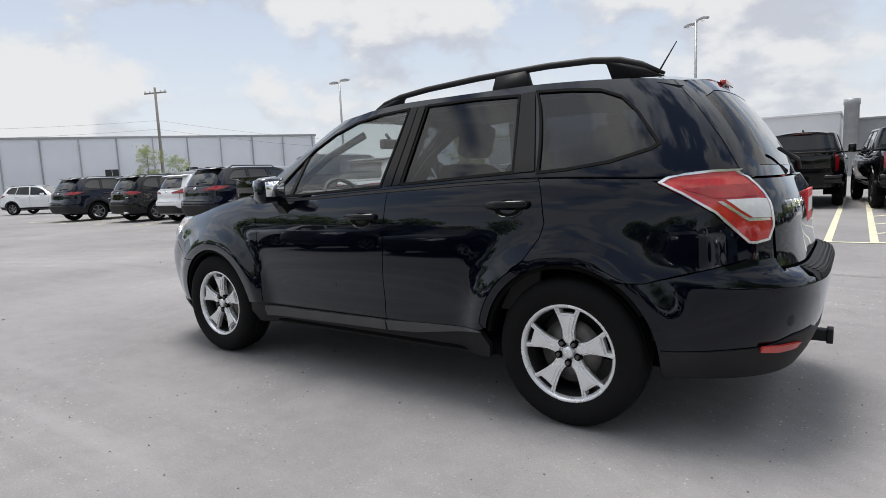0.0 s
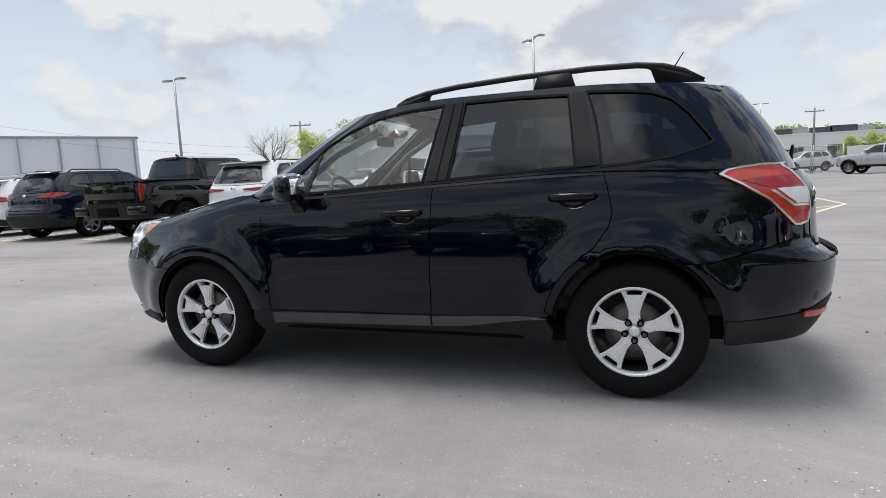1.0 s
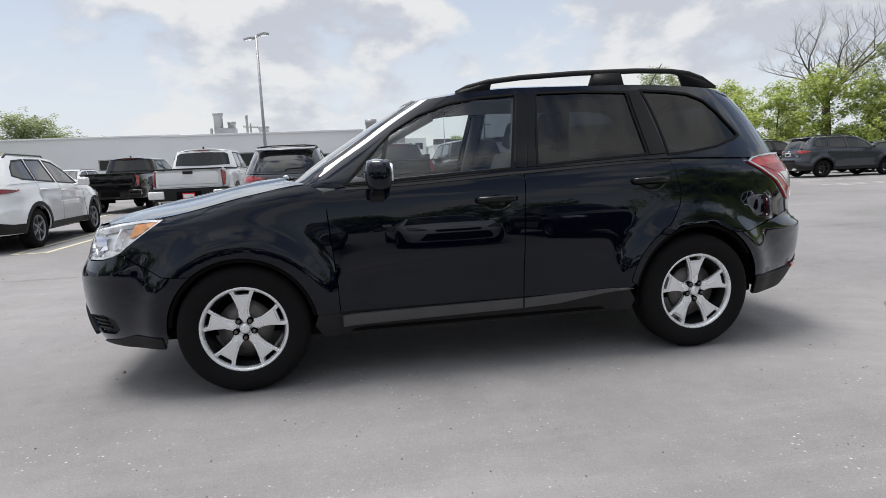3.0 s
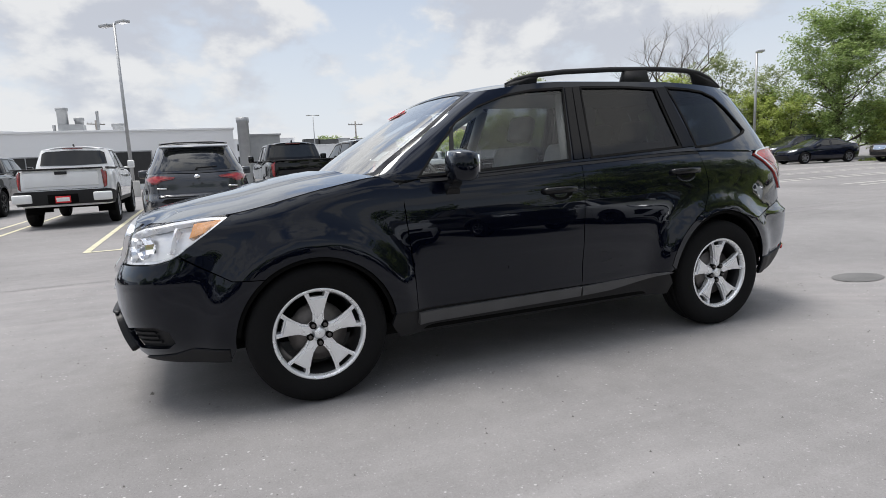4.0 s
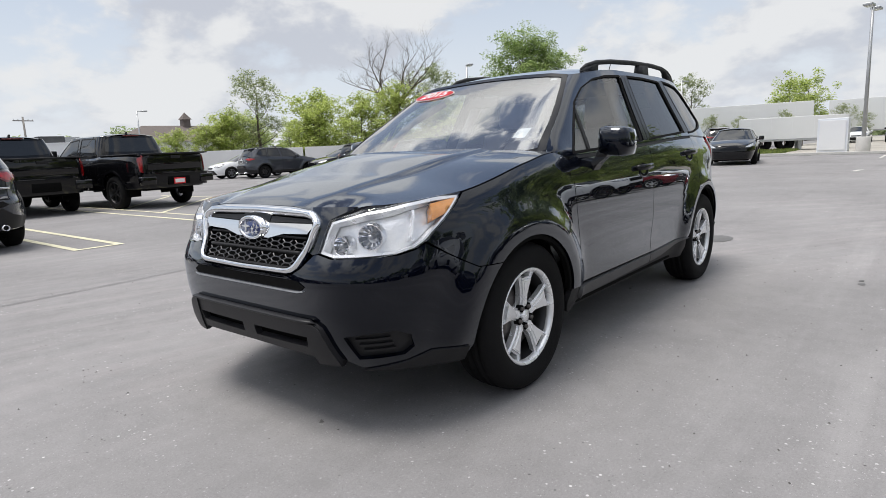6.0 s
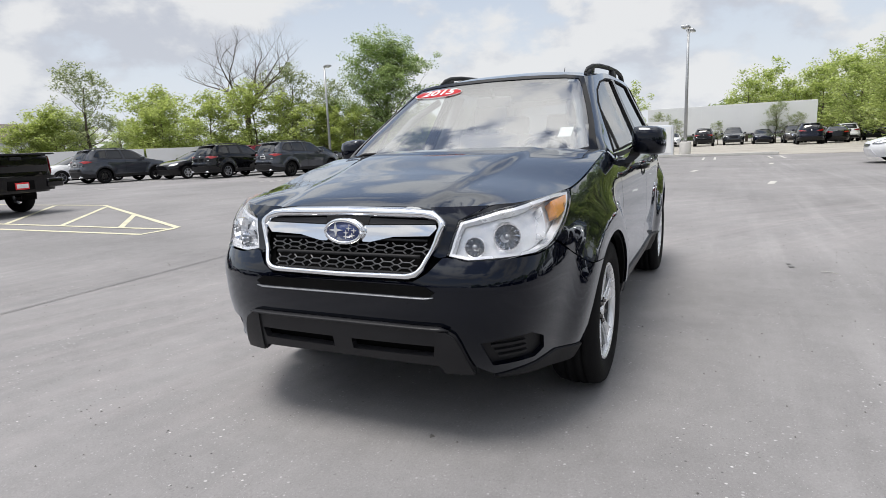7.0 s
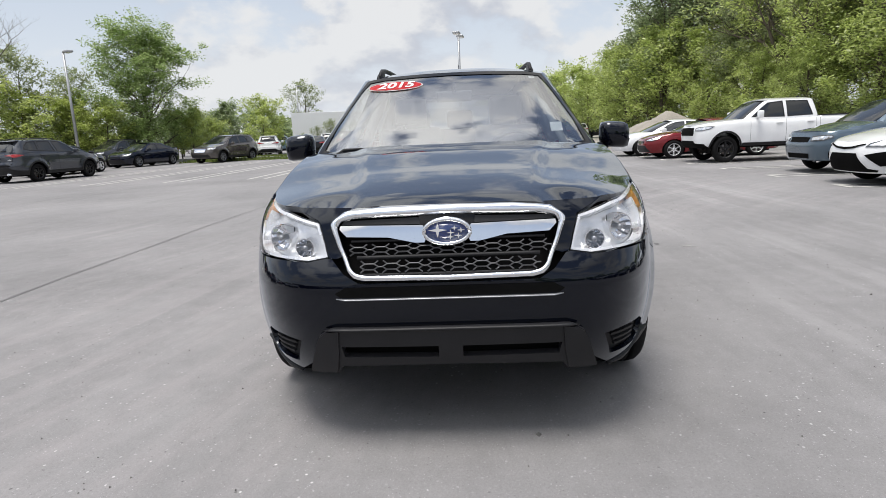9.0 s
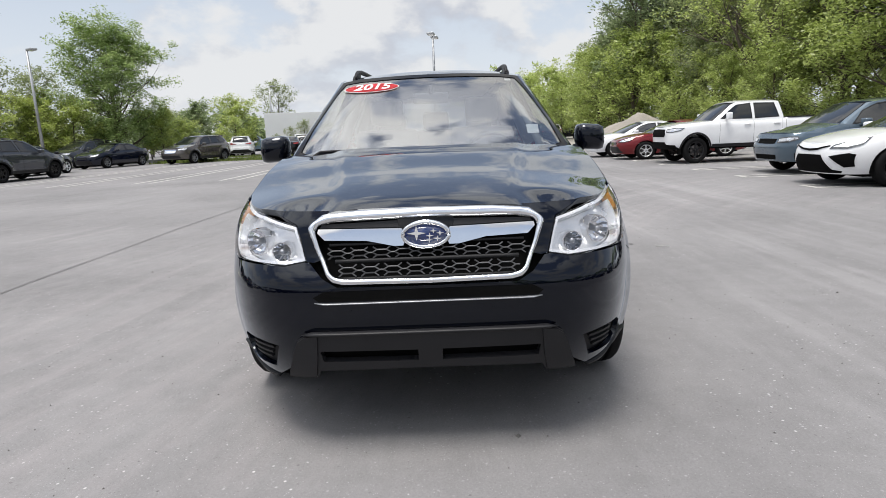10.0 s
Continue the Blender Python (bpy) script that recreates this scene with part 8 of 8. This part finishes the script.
again(shrub, -47.6, -18.0, 0.82, 200)
for x, y, s, g in ((-21.9, -43.6, 0.62, 20), (-18.6, -46.6, 0.5, 80), (-22.8, -42.8, 0.7, 140), (-16.0, -49.6, 0.42, 10)):
    again(shrub, x, y, s, g)
for x, y, s, g in ((-44.5, -24.0, 0.8, 150), (-43.0, -21.5, 0.62, 10), (-55.0, -29.0, 0.9, 30), (-51.5, -26.0, 0.85, 310)):
    again(maple, x, y, s, g)
for k in range(9):
    again(wispy, -53.0 - 0.5 * (k % 3), -16.0 + 1.2 * k, 0.20 + 0.035 * ((k * 7) % 5), 40 * k, 1.1)
for k, (x, y, s) in enumerate(((-64.3, -3.0, 0.35), (-64.3, 1.0, 0.3), (-64.0, 6.2, 0.5), (-64.2, 8.0, 0.36), (-64.4, -4.8, 0.45))):
    again(wispy, x, y, s, 50 * k)
# behind the service building
again(shrub, 28.6, -45.2, 0.92, 10, sx=1.0)
parasol = tree(61, 11.6, 4.8, "tall flat-crowned tree with bare stems below", LEAFPALE, 26, 34, 0.17, 0.85, low=0.52, upright=0.45)
parasol.matrix_world = pose(36.0, -72.5, 0, 0, 0, 0) @ Matrix.Diagonal((0.9, 0.9, 0.66, 1))
for x, y, s, g in ((31.4, -75.0, 0.97, 90), (40.2, -70.0, 1.0, 200), (34.0, -73.5, 0.9, 150), (38.2, -71.0, 0.92, 260)):
    again(parasol, x, y, s, g, 0.72)
again(wispy, 50.2, -25.6, 0.62, 20)
again(wispy, 49.0, -27.8, 0.5, 120)
small_bare = bare_tree(21, 6.8, "small bare tree behind the car park")
small_bare.matrix_world = pose(36.0, -49.3, 0, 0, 0, 0)
again(small_bare, 31.0, -52.0, 0.9, 140)

# woods beyond the right-hand row
big = tree(31, 16.0, 4.6, "tall dense woodland tree in full leaf", LEAFDARK, 32, 50, 0.15, 0.8, low=0.16, upright=0.8)
big.matrix_world = pose(-36.0, 19.5, 0, 0, 0, 0)
mid_ = tree(37, 9.5, 3.6, "broad mid-green woodland tree", LEAFLIME, 24, 40, 0.145, 0.75, low=0.04)
mid_.matrix_world = pose(-42.0, 14.4, 0, 0, 0, 0) @ Matrix.Diagonal((0.85, 0.85, 0.85, 1))
edge_tree = tree(39, 9.5, 3.6, "broad mid-green tree at the wood's edge", LEAFLIME, 24, 70, 0.096, 0.72, low=0.04)
edge_tree.matrix_world = pose(-32.0, 18.0, 0, 0, 0, 0)
fair = tree(43, 13.0, 3.4, "slim light green woodland tree with open crown", LEAFPALE, 22, 50, 0.12, 0.72, low=0.15, upright=1.1)
fair.matrix_world = pose(-42.0, 17.5, 0, 0, 0, 0)
for x, y, s, g in ((-34.0, 17.0, 0.85, 50), (-50.5, 15.0, 0.76, 120), (-29.5, 19.5, 0.8, 190), (-25.0, 20.0, 0.9, 260), (-56.5, 15.6, 0.66, 330), (-46.0, 14.8, 0.7, 20), (-18.5, 21.0, 0.9, 90)):
    again(fair, x, y, s, g)
rw = random.Random(9)
for x, y, s, g in ((-44.0, 15.6, 1.0, 40), (-40.0, 20.5, 1.08, 120), (-31.5, 23.5, 1.05, 200), (-27.0, 22.5, 1.0, 260), (-22.0, 23.0, 1.05, 20), (-48.5, 17.0, 0.80, 70), (-54.0, 17.8, 0.72, 150), (-60.0, 20.0, 0.70, 300), (-66.0, 17.0, 0.62, 45)):
    again(big, x, y, s, g)
for x, y, s, g in ((-38.5, 16.5, 0.9, 30), (-47.5, 13.2, 0.9, 170), (-52.5, 13.8, 0.95, 240), (-34.8, 15.6, 0.55, 60), (-58.0, 14.8, 0.9, 200), (-63.0, 13.0, 0.85, 20)):
    again(mid_, x, y, s, g)
for x, y, s, g in ((-28.0, 18.2, 0.85, 310), (-24.0, 18.4, 0.9, 80), (-20.0, 19.0, 0.95, 150), (-15.5, 20.5, 1.0, 10), (-30.0, 16.2, 0.5, 130), (-26.0, 16.4, 0.5, 180)):
    again(edge_tree, x, y, s, g)
again(deadwood, -29.4, 17.0, 0.92, 30)
# far wood behind the long trailer
distant = tree(51, 9.5, 3.8, "far mid-green woodland tree", LEAFLIME, 18, 64, 0.2, 1.0, low=0.05, depth=1)
distant.matrix_world = pose(-90.0, 14.0, 0, 0, 0, 0)
for k in range(13):
    x, y = -92.0 + 1.6 * (k % 4) + k * 0.9, -14.0 + 2.6 * k
    if -11 < y < 4:
        continue
    again(distant, x, y, 0.76 + 0.2 * rw.random(), 47 * k)
for k in range(4, 12):
    again(distant, -30.0 - 2.6 * k, -78.0 + 1.4 * ((k * 5) % 3) + 1.0 * k, 0.55 + 0.05 * ((k * 3) % 4), 37 * k)
# far woods all round, as one mass
rnp = np.random.default_rng(5)
cents, rads = [], []
for k in range(520):
    g = rnp.uniform(radians(95), radians(262))
    dist = rnp.uniform(125, 150) + (30 if g > radians(205) else 0)
    hgt = 6.0 + 2.2 * math.sin(g * 9) + 1.2 * math.sin(g * 31)
    for j in range(4):
        cents.append((dist * math.cos(g), dist * math.sin(g), 0.5 + (hgt - 0.5) * rnp.random()))
        rads.append(2.4)
me = leaves(rnp, cents, rads, 45, 0.6)
me.materials.append(LEAFDARK)
tagged(new("far_woods", me), "far belt of green woodland", "woods", kind="stuff")
# unseen tree belt behind the right-hand row, added to be mirrored in the car
cents, rads = [], []
for k in range(300):
    g = rnp.uniform(radians(8), radians(112))
    dist = rnp.uniform(58, 72)
    hgt = 8.0 + 2.0 * math.sin(g * 11) + 1.6 * math.sin(g * 29)
    for j in range(5):
        cents.append((dist * math.cos(g), dist * math.sin(g), 0.4 + (hgt - 0.4) * rnp.random()))
        rads.append(1.7)
me = leaves(rnp, cents, rads, 40, 0.45)
me.materials.append(LEAFDARK)
tagged(new("tree_belt", me), "unseen belt of green trees behind the parked cars, for reflections", "woods", kind="stuff")
# grass at the kerb
GRASS = foliage("lawn_grass", (0.10, 0.15, 0.03), (0.18, 0.24, 0.05), (0.30, 0.34, 0.10))
n = 9000
px = np.stack([rnp.uniform(-41.5, -33.6, n), rnp.uniform(-19.0, -4.5, n), np.zeros(n)], 1)
hh = rnp.uniform(0.05, 0.22, n)
dx = rnp.normal(size=(n, 3)) * (0.05, 0.05, 0)
q = np.stack([px + dx, px - dx, px + dx * 0.6 + np.stack([0 * hh, 0 * hh, hh], 1)], 1).reshape(-1, 3)
me = bpy.data.meshes.new("kerb_grass")
me.from_pydata(q.tolist(), [], np.arange(3 * n).reshape(-1, 3).tolist())
me.materials.append(GRASS)
tagged(new("kerb_grass", me), "ragged green grass strip beyond the kerb", "grass", kind="stuff")

# ---- parked vehicles ----
SUV, SEDAN, PICKUP = suv_form(), sedan_form(), pickup_form()


def park(ob, x, y, heading, size=(1, 1, 1)):
    ob.matrix_world = pose(x, y, 0, 0, 0, heading) @ Matrix.Diagonal((*size, 1))
    return ob


def repark(ob, x, y, heading):
    return copy_thing(ob, pose(x, y, 0, 0, 0, heading))


GH, RAV, HL = (1.10, 1.10, 1.05), (1.0, 1.03, 1.01), (1.075, 1.07, 1.02)
rav = park(vehicle(SUV, GREYPAINT, "dark grey SUV with black lower trim parked tail outward", step=0.05, alloy=ALLOYGREY, tail=[("x", -1.76, 1.05), ("x", -2.05, 1.10), ("r", 0.60, 1.095), ("r", 0.34, 1.06), ("r", 0.37, 1.03), ("r", 0.55, 1.005), ("r", 0.62, 0.955), ("x", -2.08, 0.955), ("x", -1.90, 1.00)], rear="hex"), 1.78, -9.72, -90, RAV)
hl = park(vehicle(SUV, WHITEPAINT, "white SUV with black lower trim parked tail outward", step=0.06, spoiler_mat=GLOSS, tail=[("x", -1.72, 1.03), ("x", -2.05, 1.06), ("r", 0.56, 1.06), ("r", 0.22, 1.04), ("r", 0.24, 1.01), ("r", 0.58, 0.985), ("x", -2.05, 0.98), ("x", -1.85, 1.0)]), 7.2, -9.05, -87, HL)
tun = park(vehicle(PICKUP, BLACKPAINT, "black crew-cab pickup truck parked tail outward", "pickup truck", step=0.08, alloy=ALLOYBLACK, lowers=GLOSS), 9.9, -9.2, -91)
tun_plate = park(vehicle(PICKUP, BLACKPAINT, "black crew-cab pickup truck with a red dealer plate", "pickup truck", step=0.08, alloy=ALLOYBLACK, lowers=GLOSS, plate=RED), -3.4, -15.6, -84)
tun_white = park(vehicle(PICKUP, WHITEPAINT, "white crew-cab pickup truck with a red dealer plate", "pickup truck", step=0.08, plate=RED), 4.62, -15.2, -90)
repark(tun, -1.1, -16.6, -90)
repark(tun, 8.3, -20.6, -92)
gh = park(vehicle(SUV, NAVY, "dark navy large SUV parked tail outward", step=0.07), 13.2, -8.9, -88, GH)
repark(gh, 23.6, -9.5, -84)
ws = park(vehicle(SUV, WHITEPAINT, "white SUV with a black spoiler parked tail outward", step=0.08), 16.4, -9.6, -88, (0.97, 1.02, 0.98))
rvb = park(vehicle(SUV, BLACKPAINT, "black SUV parked tail outward", step=0.08, tail=[("x", -1.76, 1.05), ("x", -2.05, 1.10), ("r", 0.60, 1.095), ("r", 0.34, 1.06), ("r", 0.37, 1.03), ("r", 0.55, 1.005), ("r", 0.62, 0.955), ("x", -2.08, 0.955), ("x", -1.90, 1.00)], rear="hex"), 19.4, -9.6, -88, RAV)
repark(ws, 36.0, -11.5, 215)
# second rows on the far side of the bays
repark(rvb, 14.5, -21.5, 90)
repark(ws, 11.6, -22.0, 90)
repark(tun, 18.0, -22.5, 90)
repark(ws, 21.5, -22.5, 90)
repark(gh, 25.0, -22.5, 90)
blue = park(vehicle(SUV, BLUEPAINT, "blue compact SUV by the white wall", step=0.1), -19.2, -43.0, -70, (0.97, 1.0, 1.02))
silver_truck = park(vehicle(PICKUP, SILVER, "silver pickup truck by the white wall", "pickup truck", step=0.1), -15.8, -44.0, -75, (0.92, 0.92, 0.92))
repark(ws, -13.0, -51.0, 20)
repark(silver_truck, -14.8, -38.6, -40)
# row along the trees
grey2 = park(vehicle(SUV, GREYPAINT, "dark grey SUV beside the tree row", step=0.08, plate=WHITE, alloy=ALLOYBLACK, tail=[("x", -1.76, 1.05), ("x", -2.05, 1.10), ("r", 0.60, 1.095), ("r", 0.34, 1.06), ("r", 0.37, 1.03), ("r", 0.55, 1.005), ("r", 0.62, 0.955), ("x", -2.08, 0.955), ("x", -1.90, 1.00)], rear="hex"), -19.85, -17.7, 172, RAV)
repark(rvb, -19.6, -21.6, 176)
repark(grey2, -16.6, -26.4, 172)
sed = park(vehicle(SEDAN, BLACKPAINT, "black saloon parked nose outward", step=0.08, alloy=ALLOY), -19.6, -24.1, -8)
repark(sed, -24.3, -20.0, 176)
white_sed = park(vehicle(SEDAN, WHITEPAINT, "white saloon parked nose outward", step=0.1, lowers=GLOSS), -16.4, -29.2, -10)
maroon_suv = park(vehicle(SUV, MAROON, "maroon SUV behind black cars", step=0.12), -25.5, -24.6, 174, RAV)
navy_sed = park(vehicle(SEDAN, NAVY, "dark blue saloon in front of the big tree", step=0.09), -31.4, -19.9, -14)
grey3 = park(vehicle(SUV, MIDGREY, "warm grey SUV with a chrome grille by the kerb", step=0.08, grille_mat=CHROME), -33.6, -15.7, -17, HL)
repark(grey2, -33.4, -22.9, -12)
civic = park(vehicle(SEDAN, BLACKPAINT, "black saloon with a wide dark grille, parked alone", step=0.07, alloy=ALLOYBLACK), -23.3, -4.2, 10)
for x, y, g, o in ((-41.5, -11.8, 190, sed), (-38.5, -9.0, 200, grey3), (-46.0, -11.8, 190, ws), (-47.5, -9.2, 200, grey2), (-43.5, -16.2, 196, ws)):
    repark(o, x, y, g)
park(vehicle(SUV, PALEBLUE, "pale blue older off-road car on the grass", step=0.1, rails=False), -50.0, -17.3, 110, (0.85, 0.95, 1.08))
# right-hand row, noses to the lane
camry = park(vehicle(SEDAN, WHITEPAINT, "white sports saloon with black lower bumper, nose outward", step=0.06, alloy=ALLOYBLACK, lowers=GLOSS, low_mat=BLACKHOLE, grille_mat=BLACKHOLE, grille=[("f", 0.0, 0.655), ("f", 0.20, 0.665), ("f", 0.46, 0.715), ("f", 0.46, 0.700), ("f", 0.22, 0.635), ("f", 0.0, 0.615)], low_front=[("f", 0.0, 0.555), ("f", 0.33, 0.555), ("f", 0.50, 0.30), ("f", 0.62, 0.275), ("f", 0.60, 0.245), ("f", 0.0, 0.24)], vents=[("f", 0.50, 0.53), ("f", 0.71, 0.585), ("f", 0.76, 0.56), ("f", 0.74, 0.36), ("f", 0.66, 0.345)]), -6.55, 9.05, -90, (1.05, 1.0, 1.0))
scion = park(vehicle(SUV, SLATE, "slate blue boxy hatchback, nose outward", step=0.06, lowers=SLATE, rails=False, low_mat=BLACKHOLE, grille_mat=BLACKHOLE, grille=[("f", 0.0, 0.815), ("f", 0.36, 0.81), ("f", 0.345, 0.705), ("f", 0.0, 0.70)], low_front=[("f", 0.0, 0.45), ("f", 0.42, 0.45), ("f", 0.40, 0.345), ("f", 0.0, 0.345)], head=[("f", 0.43, 0.72), ("f", 0.44, 0.83), ("f", 0.70, 0.86), ("x", 1.93, 0.86), ("x", 1.90, 0.80), ("f", 0.72, 0.735)]), -9.3, 9.38, -90, (0.93, 0.98, 0.95))
taco = park(vehicle(PICKUP, WHITEPAINT, "white crew-cab pickup on large black wheels, nose outward", "pickup truck", step=0.06, alloy=ALLOYBLACK, grille_mat=BLACKHOLE, grille=[("f", 0.0, 1.11), ("f", 0.50, 1.10), ("f", 0.56, 0.94), ("f", 0.50, 0.86), ("f", 0.0, 0.86)], low_mat=BLACKHOLE, low_front=[("f", 0.0, 0.70), ("f", 0.52, 0.70), ("f", 0.62, 0.62), ("f", 0.86, 0.60), ("f", 0.86, 0.47), ("f", 0.0, 0.47)], head=[("f", 0.62, 1.00), ("f", 0.62, 1.10), ("f", 0.80, 1.13), ("x", 2.42, 1.14), ("x", 2.24, 1.13), ("x", 2.38, 1.05), ("f", 0.84, 1.0)]), -14.3, 9.0, -90, (0.84, 0.92, 0.93))
red_sed = park(vehicle(SEDAN, MAROON, "maroon saloon with silver wheel covers, nose outward", step=0.09, alloy=ALLOY), -17.4, 8.4, -90, (1.0, 0.97, 0.93))
old_white = park(vehicle(SEDAN, WHITEPAINT, "white older saloon, nose outward", step=0.09, alloy=ALLOY, lowers=WHITEPAINT), -19.9, 8.0, -88, (1.0, 0.97, 0.94))
repark(rvb, -12.0, 16.5, 90)
repark(tun, -15.2, 17.5, 90)
# copies that carry the row on out of view, added only for reflections
for x, y, o in ((-3.75, 9.1, rvb), (-1.0, 9.0, white_sed), (1.7, 9.2, grey2), (4.4, 9.0, sed), (7.1, 9.2, gh), (9.9, 9.1, hl), (12.7, 9.2, rvb)):
    repark(o, x, y, -90)
# cars on the gravel lot
for x, y, g, o in ((-60.0, -0.2, 180, rvb), (-61.5, -3.2, 0, white_sed), (-62.5, 2.4, 0, grey2), (-62.5, 5.0, 0, navy_sed), (-62.0, 7.6, 0, grey3), (-54.0, 7.9, 178, gh), (-56.5, 10.2, 175, sed), (-61.0, 11.5, 180, ws), (-63.5, 14.0, 0, grey2), (-58.5, 15.0, 170, sed), (-65.0, 10.0, 0, white_sed)):
    repark(o, x, y, g)
